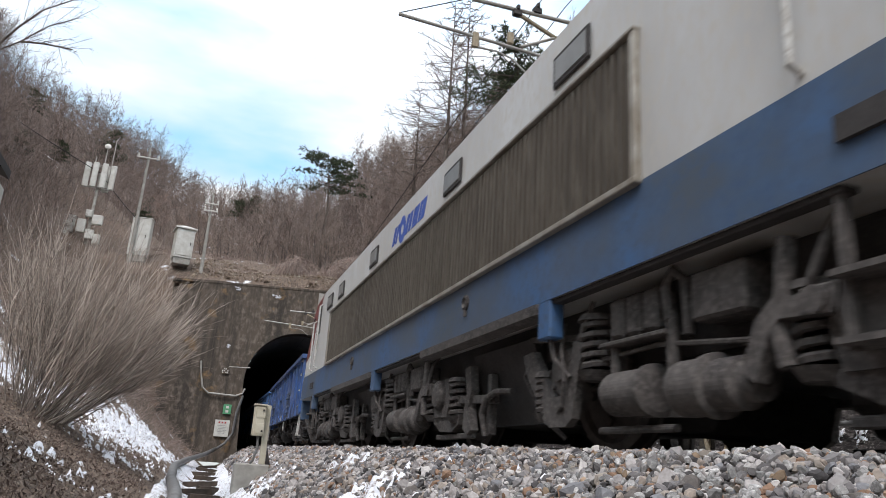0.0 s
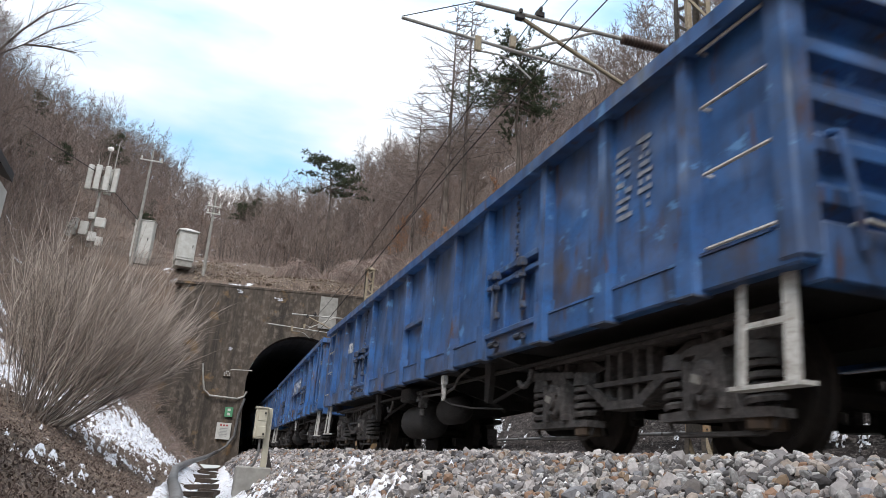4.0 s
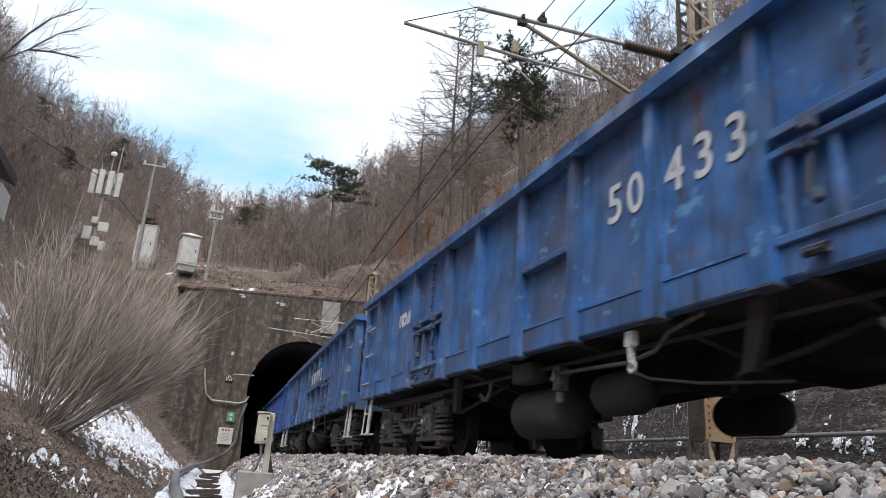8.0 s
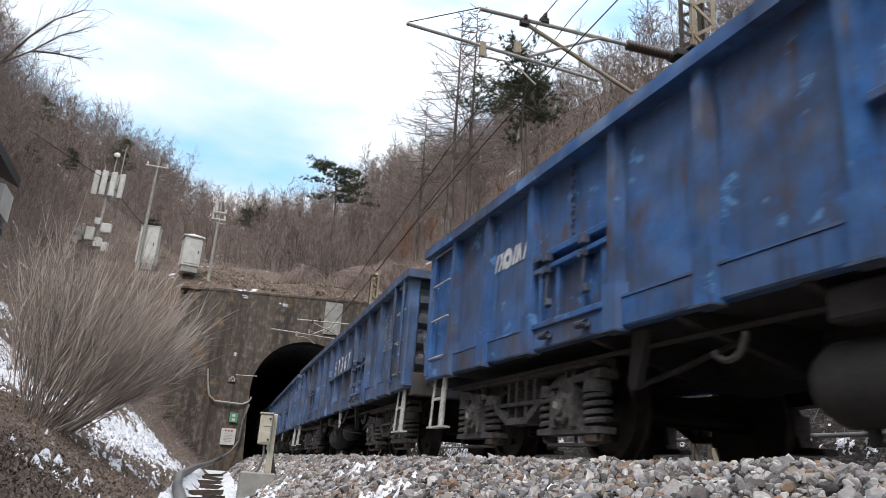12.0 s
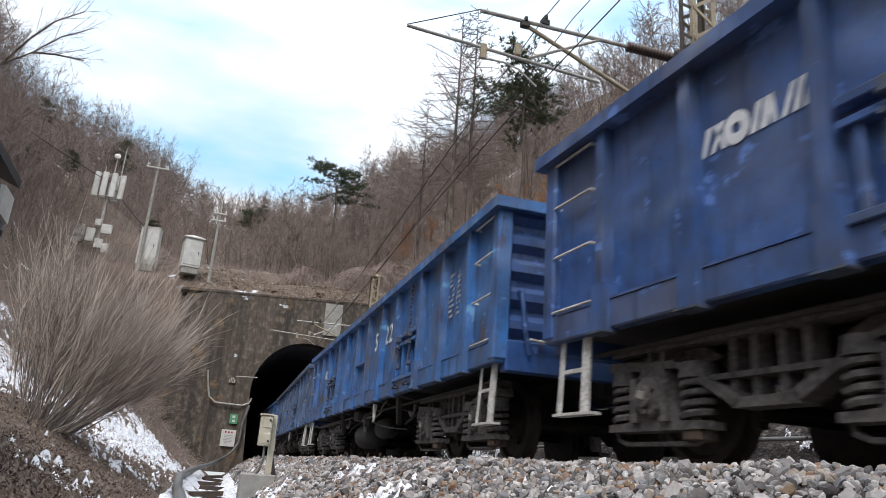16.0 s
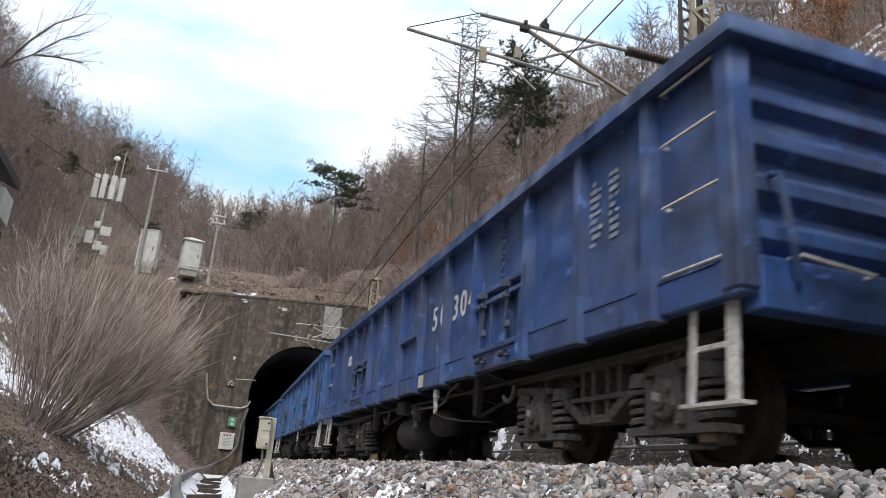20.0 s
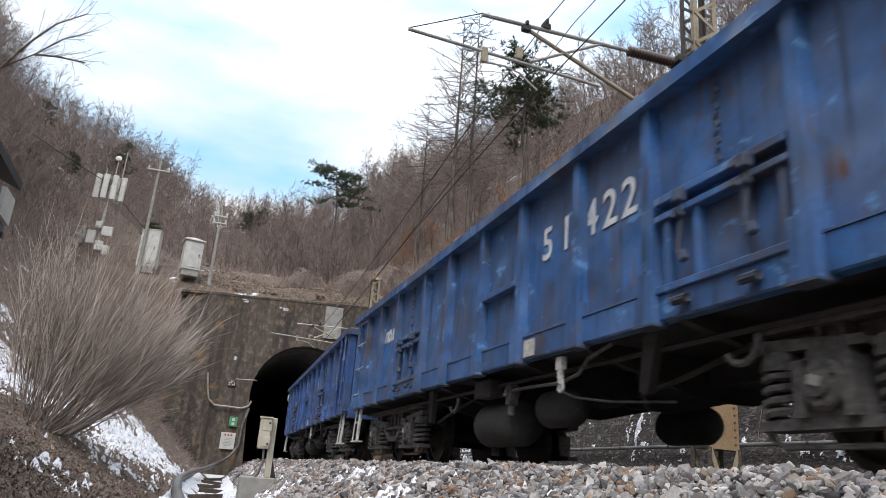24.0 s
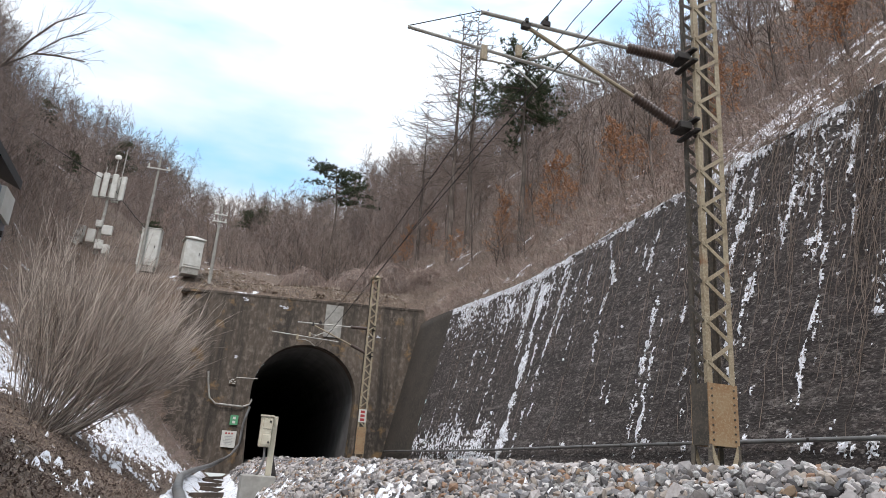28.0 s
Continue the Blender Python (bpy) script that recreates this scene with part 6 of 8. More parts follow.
            pipe(bm, [(x + side * 0.12, y - 0.47, 0.225), (x + side * 0.12, y - 0.44, 0.165), (x + side * 0.12, y - 0.36, 0.135), (x + side * 0.12, y + 0.36, 0.135), (x + side * 0.12, y + 0.44, 0.165), (x + side * 0.12, y + 0.47, 0.225)], 0.017, 6)
            part("safety_strap", bm, MAT["bogie"], bogie)
            bm = bmesh.new()
            box(bm, (x + side * 0.10, y - 0.36, 0.185), (0.14, 0.17, 0.075))
            part("wear_block", bm, MAT["brown_dust"], bogie, "brown rust-dusted wear block", bevel=0.01)
            for d2 in (-0.36, 0.36):
                bm = bmesh.new()
                coil(bm, (x + side * 0.10, y + d2), 0.098, 0.275, 0.53, 4, 0.024)
                part("coil_spring", bm, MAT["bogie"], bogie)
                bm = bmesh.new()
                rod(bm, (x + side * 0.10, y + d2, 0.53), (x + side * 0.10, y + d2, 0.63), 0.122, 0.105, seg=14)
                part("spring_cap", bm, MAT["bogie"], bogie)
    for dy in (-0.95, 0.95):
        bm = bmesh.new()
        turn = Matrix.Rotation(math.pi / 2, 4, "Y")
        rod(bm, (-1.0, 0, 0), (1.0, 0, 0), 0.075, seg=10)
        for sx in (-1, 1):
            prof = [(0.46, 0.0), (0.46, 0.025), (0.432, 0.035), (0.427, 0.13), (0.37, 0.135), (0.34, 0.10), (0.16, 0.08), (0.12, 0.13), (0.08, 0.13)]
            lathe(bm, prof, 24, Matrix.Translation((sx * 0.68, 0, 0)) @ (turn if sx > 0 else Matrix.Rotation(-math.pi / 2, 4, "Y")))
            for i in range(4):
                a = i * math.pi / 2
                box(bm, (sx * 0.80, 0.24 * math.cos(a), 0.24 * math.sin(a)), (0.03, 0.05, 0.05))
        w = part("wheelset", bm, MAT["tread"], root, "rust-brown steel wheels on an axle", m=pose(0, y0 + dy, 0.43))
        wheels.append(w)
        for sx in (-1, 1):
            bm = bmesh.new()
            box(bm, (sx * 0.75, y0 + dy * 0.50, 0.42), (0.10, 0.07, 0.34))
            bar(bm, (sx * 0.80, y0 + dy * 0.50, 0.60), (sx * 0.80, y0 + dy * 0.42, 0.30), 0.04, 0.06)
            part("brake_block", bm, MAT["under"], bogie, bevel=0.01)
    return wheels


RIBS = [-5.70, -4.77, -3.80, -2.50, -1.54, -0.48, 0.48, 1.54, 2.50, 3.80, 4.77, 5.70]
LEDGE, PANEL = 1.10, 1.405


def build_wagon(parallel_ladder):
    root = thing("gondola_wagon", pose(0, 0, 0), "blue open-top steel gondola wagon", "freight wagon", "wagons of the freight train")
    paint, ends = PAINT["bright"], PAINT["grey"]
    both = (-1, 1)
    for sx in both:
        # a side: plate pressed slightly inwards between the ribs
        bm = bmesh.new()
        edges = [-HL + 0.05] + RIBS + [HL - 0.05]
        x = sx * PANEL
        cols = []
        for p, q in zip(edges, edges[1:]):
            cols += [(p, 0.0), (p + 0.16 * (q - p), 0.010), (p + 0.84 * (q - p), 0.010)]
        cols.append((edges[-1], 0.0))
        rows = [(LEDGE - 0.02, 0.0), (LEDGE + 0.16, 0.7), (LEDGE + 0.75, 1.2), (RIM - 0.25, 0.8), (RIM - 0.08, 0.0)]
        grid = [[bm.verts.new((x - sx * d * k, y, z)) for z, k in rows] for y, d in cols]
        back = [[bm.verts.new((x - sx * 0.05, y, z)) for z in (rows[0][0], rows[-1][0])] for y in (cols[0][0], cols[-1][0])]
        for c, e in zip(grid, grid[1:]):
            for i in range(len(rows) - 1):
                bm.faces.new((c[i], e[i], e[i + 1], c[i + 1]))
        bm.faces.new((back[0][0], back[1][0], back[1][1], back[0][1]))
        bm.faces.new([c[-1] for c in grid] + [back[1][1], back[0][1]])
        bm.faces.new([c[0] for c in grid] + [back[1][0], back[0][0]])
        part("side_wall", bm, paint, root)
        for y in RIBS:
            bm = bmesh.new()
            # a pressed hat section, wider where it is riveted to the sill
            slab(bm, [(sx * (HW - 0.10), y - 0.070, LEDGE + 0.10), (sx * (HW + 0.035), y - 0.050, LEDGE + 0.10), (sx * (HW + 0.035), y + 0.050, LEDGE + 0.10), (sx * (HW - 0.10), y + 0.070, LEDGE + 0.10)], (0, 0, RIM - LEDGE - 0.17))
            slab(bm, [(sx * (HW - 0.06), y - 0.105, SILL - 0.012), (sx * (HW + 0.055), y - 0.078, SILL - 0.012), (sx * (HW + 0.055), y + 0.078, SILL - 0.012), (sx * (HW - 0.06), y + 0.105, SILL - 0.012)], (0, 0, LEDGE + 0.12 - SILL))
            part("rib", bm, paint, root, bevel=0.004)
            if sx > 0:
                continue
            bm = bmesh.new()
            box(bm, (sx * (HW + 0.01), y, SILL - 0.02), (0.13, 0.20, 0.014))
            part("rib_foot", bm, MAT["latch"], root)
        for y, w in ((-3.15, 1.14), (3.15, 1.14)):
            bm = bmesh.new()
            for z, h in ((SILL + 0.80, 0.055), (SILL + 0.68, 0.045), (SILL + 0.20, 0.05)):
                box(bm, (sx * (HW - 0.045), y, z), (0.15, w, h))
            for d in (-0.44, -0.20, 0.16, 0.42):
                box(bm, (sx * (HW - 0.03), y + d * w, SILL + 0.44), (0.07, 0.06, 0.50))
            door = part("door_frame", bm, paint, root, bevel=0.006)
            for d in (-0.30, 0.28):
                bm = bmesh.new()
                box(bm, (sx * (HW + 0.045), y + d, SILL + 0.755), (0.07, 0.075, 0.085))
                box(bm, (sx * (HW + 0.03), y + d + 0.02, SILL + 0.56), (0.028, 0.036, 0.36), Matrix.Rotation(0.14, 3, "X"))
                box(bm, (sx * (HW + 0.035), y + d - 0.01, SILL + 0.36), (0.05, 0.060, 0.07), Matrix.Rotation(-0.3, 3, "X"))
                rod(bm, (sx * (HW + 0.03), y + d, SILL + 0.63), (sx * (HW + 0.085), y + d, SILL + 0.63), 0.024, seg=8)
                part("door_latch", bm, MAT["latch"], door, bevel=0.008)
                bm = bmesh.new()
                box(bm, (sx * (HW + 0.035), y + d, SILL + 0.09), (0.06, 0.085, 0.05))
                rod(bm, (sx * (HW + 0.06), y + d - 0.06, SILL + 0.085), (sx * (HW + 0.06), y + d + 0.06, SILL + 0.085), 0.024, seg=8)
                part("hinge", bm, MAT["latch"], door, bevel=0.01)
            bm = bmesh.new()
            for i in range(12):
                box(bm, (sx * (PANEL + 0.018), y + 0.010 * (-1) ** i, SILL + 0.85 + 0.058 * i), (0.018, 0.022, 0.044), Matrix.Rotation(0.5 * (-1) ** i, 3, "X"))
            part("latch_chain", bm, MAT["latch"], door)
        bm = bmesh.new()
        box(bm, (sx * (HW - 0.045), 0.0, SILL + 0.76), (0.15, 0.82, 0.055))
        part("door_rail", bm, paint, root, bevel=0.006)
        for p, q in zip([-HL + 0.1] + RIBS, RIBS + [HL - 0.1]):
            bm = bmesh.new()
            slab(bm, [(sx * (HW - 0.10), p + 0.09, LEDGE - 0.012), (sx * (HW + 0.012), p + 0.09, LEDGE - 0.012), (sx * (HW + 0.012), p + 0.09, LEDGE + 0.006), (sx * (HW - 0.10), p + 0.09, LEDGE + 0.05)], (0, q - p - 0.18, 0))
            part("sill_ledge", bm, paint, root)
        for sy in both:
            bm = bmesh.new()
            box(bm, (sx * (HW - 0.06), sy * (HL - 0.06), (SILL + RIM) / 2), (0.16, 0.16, RIM - SILL - 0.06))
            part("corner_post", bm, paint, root, bevel=0.02)
            y = sy * 6.0
            for z in (2.38, 2.0, 1.57, 1.12):
                bm = bmesh.new()
                x0, x1 = sx * (HW - 0.10), sx * (HW + 0.01)
                w, y = 0.26, sy * 6.12
                pipe(bm, [(x0, y - w, z), (x1, y - w, z), (x1, y + w, z), (x0, y + w, z)], 0.0115)
                part("rung", bm, MAT["white_paint"], root, "white-painted grab rung")
            if parallel_ladder and sy < 0:
                for d in (-0.26, 0.26):
                    bm = bmesh.new()
                    pipe(bm, [(sx * (HW - 0.05), y + d, SILL + 0.10), (sx * (HW + 0.06), y + d, SILL + 0.18), (sx * (HW + 0.06), y + d, RIM - 0.11)], 0.022)
                    part("ladder_rail", bm, paint, root)
            x = sx * (HW - 0.08)
            bm = bmesh.new()
            for d in (-0.17, 0.17):
                bar(bm, (x, sy * 6.18 + d, SILL + 0.02), (x + sx * 0.03, sy * 6.18 + d * 1.05, 0.34), 0.075, 0.022)
            box(bm, (x, sy * 6.18, 0.655), (0.03, 0.34, 0.03))
            box(bm, (x, sy * 6.17, 0.335), (0.10, 0.50, 0.022))
            part("step", bm, MAT["white_paint"], root, "white-painted steel footstep")
            bm = bmesh.new()
            pipe(bm, [(sx * 1.12, sy * HL, SILL + 0.24), (sx * 1.12, sy * (HL + 0.09), SILL + 0.24), (sx * 0.62, sy * (HL + 0.09), SILL + 0.20), (sx * 0.62, sy * HL, SILL + 0.20)], 0.014)
            part("end_handrail", bm, MAT["white_paint"], root, "white-painted handrail")
    # ends with pressed horizontal corrugations
    for sy in both:
        bm = bmesh.new()
        prof = [(HL - 0.12, SILL + 0.12)]
        for i in range(5):
            z = SILL + 0.40 + i * 0.285
            prof += [(HL - 0.10, z - 0.12), (HL - 0.02, z - 0.05), (HL - 0.02, z + 0.03), (HL - 0.10, z + 0.10)]
        prof += [(HL - 0.12, RIM - 0.06), (HL - 0.17, RIM - 0.06), (HL - 0.17, SILL + 0.12)]
        slab(bm, [(-1.36, sy * y, z) for y, z in prof], (2.72, 0, 0))
        part("end_wall", bm, ends, root)
        bm = bmesh.new()
        box(bm, (0, sy * (HL - 0.05), SILL + 0.08), (2 * HW - 0.22, 0.16, 0.30))
        part("end_sill", bm, ends, root, bevel=0.012)
        bm = bmesh.new()
        box(bm, (0, sy * (HL + 0.15), 0.88), (0.16, 0.5, 0.16))
        box(bm, (sy * 0.05, sy * (HL + 0.40), 0.88), (0.30, 0.20, 0.26))
        part("coupler", bm, MAT["under"], root, bevel=0.02)
        bm = bmesh.new()
        pipe(bm, [(0.3, sy * HL, 0.85), (0.32, sy * (HL + 0.2), 0.6), (0.2, sy * (HL + 0.38), 0.45), (0.1, sy * (HL + 0.46), 0.5)], 0.025)
        part("air_hose", bm, MAT["under"], root)
        bm = bmesh.new()
        pipe(bm, [(-1.22, sy * HL, SILL + 0.72), (-1.22, sy * (HL + 0.08), SILL + 0.70), (-1.18, sy * (HL + 0.10), SILL + 0.3), (-1.12, sy * (HL + 0.06), SILL + 0.1)], 0.024)
        part("end_pipe", bm, ends, root)
    bm = bmesh.new()
    box(bm, (0, 0, SILL + 0.10), (2 * HW - 0.24, 2 * HL - 0.36, 0.08))
    part("floor_plate", bm, MAT["under"], root)
    for sx in both:
        bm = bmesh.new()
        box(bm, (sx * (HW - 0.05), 0, (SILL + LEDGE) / 2), (0.11, 2 * HL, LEDGE - SILL - 0.01))
        part("side_sill", bm, paint, root, bevel=0.012)
    bm = bmesh.new()
    ring = []
    for z in (RIM - 0.11, RIM):
        for dx, dy in ((HW + 0.085, HL + 0.11), (HW - 0.10, HL - 0.17)):
            ring.append([bm.verts.new((a * dx, b * dy, z)) for a, b in ((-1, -1), (1, -1), (1, 1), (-1, 1))])
    for p, q in ((0, 1), (1, 3), (3, 2), (2, 0)):
        for i in range(4):
            j = (i + 1) % 4
            bm.faces.new((ring[p][i], ring[p][j], ring[q][j], ring[q][i]))
    part("top_rim", bm, paint, root, bevel=0.02)
    # underframe
    bm = bmesh.new()
    box(bm, (0, 0, 0.82), (0.42, 2 * HL - 0.3, 0.22))
    part("centre_sill", bm, MAT["under"], root)
    for y in (-2.75, -1.5, -0.45, 0.9, 1.9, 2.9):
        bm = bmesh.new()
        slab(bm, [(-1.38, y, SILL), (-0.25, y, 0.60), (0.25, y, 0.60), (1.38, y, SILL), (1.38, y, SILL + 0.10), (-1.38, y, SILL + 0.10)], (0, 0.07, 0))
        part("crossbearer", bm, MAT["under"], root)
    bm = bmesh.new()
    lathe(bm, [(0.05, -0.50), (0.18, -0.46), (0.225, -0.38), (0.225, 0.38), (0.18, 0.46), (0.05, 0.50)], 20, Matrix.Translation((-1.02, 0.66, 0.42)) @ Matrix.Rotation(math.pi / 2, 4, "X"))
    tank = part("air_reservoir", bm, MAT["under"], root, smooth=True)
    bm = bmesh.new()
    bar(bm, (-1.02, 0.92, 0.20), (-1.02, 0.92, 0.11), 0.06)
    part("drain_cock", bm, MAT["under"], tank)
    bm = bmesh.new()
    lathe(bm, [(0.06, -0.34), (0.13, -0.31), (0.17, -0.24), (0.17, 0.16), (0.12, 0.27), (0.04, 0.36)], 16, Matrix.Translation((-1.0, -0.52, 0.52)) @ Matrix.Rotation(math.pi / 2, 4, "X"))
    part("brake_cylinder", bm, MAT["under"], root, smooth=True)
    bm = bmesh.new()
    lathe(bm, [(0.05, -0.42), (0.16, -0.38), (0.20, -0.30), (0.20, 0.30), (0.16, 0.38), (0.05, 0.42)], 18, Matrix.Translation((0.95, 0.30, 0.57)) @ Matrix.Rotation(math.pi / 2, 4, "X"))
    part("air_reservoir", bm, MAT["under"], root, smooth=True)
    bm = bmesh.new()
    box(bm, (-1.24, 0.66, 0.76), (0.18, 0.42, 0.18))
    part("valve_box", bm, MAT["under"], root, bevel=0.02)
    bm = bmesh.new()
    box(bm, (-1.385, -1.17, 0.80), (0.05, 0.09, 0.10))
    bar(bm, (-1.39, -1.17, 0.76), (-1.39, -1.18, 0.64), 0.045, 0.022)
    part("release_handle", bm, MAT["white_paint"], root, "dull white brake release handle")
    bm = bmesh.new()
    n = 12
    pipe(bm, [(-1.39, -1.185 + 0.034 * math.sin(2 * math.pi * i / n), 0.605 + 0.034 * math.cos(2 * math.pi * i / n)) for i in range(n + 1)], 0.014)
    part("pull_ring", bm, MAT["white_paint"], root)
    bm = bmesh.new()
    pipe(bm, [(-1.385, -1.20, 0.57), (-1.34, -1.32, 0.52), (-1.24, -1.7, 0.47), (-1.12, -2.3, 0.44)], 0.010)
    part("pull_rod", bm, MAT["under"], root)
    bm = bmesh.new()
    pipe(bm, [(-1.26, 0.05, 0.70), (-1.30, -0.55, 0.68), (-1.32, -1.05, 0.66), (-1.33, -1.36, 0.70), (-1.34, -1.52, 0.80), (-1.36, -1.9, 0.86)], 0.016, 8)
    part("air_pipe", bm, MAT["bogie"], root)
    bm = bmesh.new()
    box(bm, (-1.24, 0.08, 0.66), (0.10, 0.10, 0.20))
    rod(bm, (-1.24, 0.08, 0.56), (-1.24, 0.08, 0.46), 0.04, seg=10)
    rod(bm, (-1.31, 0.08, 0.68), (-1.17, 0.08, 0.68), 0.045, seg=10)
    part("brake_valve", bm, MAT["bogie"], root, bevel=0.01)
    for y0 in (-2.35, 2.35):
        bm = bmesh.new()
        pipe(bm, [(-0.9, y0 - 0.5, 0.80), (-1.05, y0, 0.62), (-1.0, y0 + 0.6, 0.55), (-0.7, y0 + 1.0, 0.5)], 0.022)
        part("brake_rod", bm, MAT["under"], root)
        bm = bmesh.new()
        slab(bm, [(-1.30, y0, SILL), (-1.30, y0 + 0.16, SILL), (-1.22, y0 + 0.34, 0.52), (-1.22, y0 + 0.24, 0.50)], (0.06, 0, 0))
        part("hanger", bm, MAT["under"], root)
        bm = bmesh.new()
        n = 9
        pipe(bm, [(-1.28, y0 - 0.75 + 0.14 * math.cos(2.6 * i / n + 0.6), 0.62 + 0.14 * math.sin(-2.6 * i / n - 0.6) + 0.1) for i in range(n + 1)], 0.022)
        part("hose_loop", bm, MAT["bogie"], root)
    bm = bmesh.new()
    pipe(bm, [(-1.22, -HL + 0.4, 0.78), (-1.22, HL - 0.4, 0.78)], 0.02)
    part("brake_pipe", bm, MAT["under"], root)
    bogie_into(root, -4.55)
    bogie_into(root, 4.55)
    return root


MAT["latch"] = material("grimy_latch_steel", (0.060, 0.095, 0.175), 0.65, dark=(0.034, 0.042, 0.062), scale=7, fine=(0.10, 0.09, 0.08), fine_scale=30, bump=0.3)


def text_mesh(words, size):
    cu = bpy.data.curves.new("writing", "FONT")
    cu.body, cu.size, cu.extrude, cu.align_x = words, size, 0.002, "CENTER"
    cu.offset = 0.012 * size
    ob = bpy.data.objects.new("writing", cu)
    scene.collection.objects.link(ob)
    dg = bpy.context.evaluated_depsgraph_get()
    me = bpy.data.meshes.new_from_object(ob.evaluated_get(dg))
    bpy.data.objects.remove(ob)
    return me


# paint, number, ladder kind, paint of the ends
TRAIN = [("navy", "51281", 0, "navy"), ("bright", "51233", 1, "mid"), ("mid", "", 0, "mid"), ("bright", "50994", 1, "bright"), ("mid", "51381", 1, "grey"), ("bright", "50433", 0, "grey"), ("mid", "50192", 0, "faded"),
         ("royal", "51027", 1, "royal"), ("mid", "51178", 0, "grey"), ("faded", "51367", 1, "grey"), ("faded", "", 0, "grey"), ("navy", "50983", 1, "navy"), ("bright", "51221", 0, "navy"), ("faded", "50569", 0, "grey"),
         ("mid", "50719", 1, "faded"), ("navy", "50304", 0, "navy"), ("mid", "51397", 1, "faded"), ("bright", "", 1, "navy"), ("mid", "51422", 1, "grey"), ("navy", "50506", 1, "navy")]
WORDS = {"navy": "dark navy blue", "bright": "bright blue rust-stained", "mid": "worn mid-blue", "royal": "freshly painted royal blue", "faded": "faded grey-blue"}
ON_BOARD = {3, 9, 11, 6}
# where the digits stand along the side, and their foot's height
DIGITS = {"plain": ((-0.90, -1.24, -1.64, -1.92, -2.18), 1.755), "board": ((-0.68, -1.08, -1.47, -1.86, -2.24), 1.635), 5: ((-1.00, -1.26, -1.70, -1.99, -2.28), 1.70), 6: ((-0.86, -1.27, -1.68, -2.10, -2.50), 1.70),
          7: ((-0.72, -1.05, -1.36, -1.68, -1.95), 1.77), 13: ((-0.78, -1.04, -1.31, -1.76, -2.05), 1.755), 14: ((-0.90, -1.14, -1.66, -1.90, -2.16), 1.66), 15: ((-0.94, -1.26, -1.72, -1.99, -2.25), 1.61)}


def dress(root, paint, number, i, end):
    """Paint and lettering that differ from wagon to wagon, the lettering on the side that shows."""
    rnd = random.Random(40 + i)
    tagged(root, WORDS[paint] + " open-top steel gondola wagon")
    swap = {PAINT["bright"]: PAINT[paint], PAINT["grey"]: PAINT[end]}
    for ob in list(root.children):
        old = ob.data.materials[0]
        if old in swap:
            ob.material_slots[0].link = "OBJECT"
            ob.material_slots[0].material = swap[old]
    face = Matrix.Rotation(-math.pi / 2, 4, "Z") @ Matrix.Rotation(math.pi / 2, 4, "X")
    x = -(PANEL - 0.004)
    if i in ON_BOARD:
        bm = bmesh.new()
        box(bm, (-(HW + 0.055), -1.50, 1.79), (0.012, 2.08, 0.40))
        ob = part("number_board", bm, PAINT[paint], root)
        x = -(HW + 0.065)
    ys, base = DIGITS.get(i, DIGITS["board"] if i in ON_BOARD else DIGITS["plain"])
    for c, y in zip(number, ys):
        me = text_mesh(c, 0.42)
        me.materials.append(MAT["lettering"])
        ob = new("digit", me)
        ob.parent = root
        ob.matrix_basis = Matrix.Translation((x, y, base)) @ face
    # operator's mark as plain shapes near the rear, columns of small writing near the front
    x = -(PANEL - 0.004)
    for y0, y1, w in ((4.70, 4.67, 0.05), (4.62, 4.56, 0.035), (4.52, 4.62, 0.035), (4.30, 4.27, 0.045), (4.22, 4.20, 0.06), (4.14, 4.19, 0.035), (4.08, 4.03, 0.035), (4.00, 3.97, 0.045), (3.93, 3.90, 0.05)):
        bm = bmesh.new()
        slab(bm, [(x, y0 - w / 2, 1.80), (x, y0 + w / 2, 1.80), (x, y1 + w / 2 - 0.03, 1.98), (x, y1 - w / 2 - 0.03, 1.98)], (0.004, 0, 0))
        part("mark_stroke", bm, MAT["lettering"], root)
    bm = bmesh.new()
    ring = [[bm.verts.new((x, 4.42 + r * math.cos(i * math.pi / 8), 1.89 + r * math.sin(i * math.pi / 8))) for i in range(16)] for r in (0.035, 0.105)]
    for k in range(16):
        bm.faces.new((ring[0][k], ring[0][(k + 1) % 16], ring[1][(k + 1) % 16], ring[1][k]))
    part("mark_ring", bm, MAT["lettering"], root, "white ring of the operator mark")
    bm = bmesh.new()
    for col in range(2):
        for row in range(9):
            w = rnd.uniform(0.13, 0.26) if col == 0 else rnd.uniform(0.10, 0.17)
            for piece in range(3):
                if rnd.random() < 0.8:
                    box(bm, (x, -4.90 - col * 0.28 + (piece - 1) * w / 3, 2.11 - 0.062 * row), (0.005, w / 3.6, rnd.uniform(0.025, 0.042)))
    tagged(part("data_writing", bm, MAT["dull_white"], root, "small faded white writing"), kind="stuff")
    if i in (0, 6, 8, 15, 18, 19):
        bm = bmesh.new()
        box(bm, (-(HW + 0.012), -0.72, SILL + 0.10), (0.008, 0.20, 0.15))
        part("placard", bm, MAT["white_paint"], root, "white placard")
    if i == 19:
        bm = bmesh.new()
        lathe(bm, [(0.02, -0.03), (0.11, -0.02), (0.13, 0.02), (0.10, 0.05)], 16, Matrix.Translation((-1.44, HL + 0.25, RIM - 0.30)) @ Matrix.Rotation(-math.pi / 2, 4, "Y"))
        rod(bm, (-1.38, HL - 0.02, RIM - 0.30), (-1.40, HL + 0.25, RIM - 0.30), 0.05)
        part("tail_lamp", bm, MAT["cabinet"], root, "white round tail lamp", smooth=False)


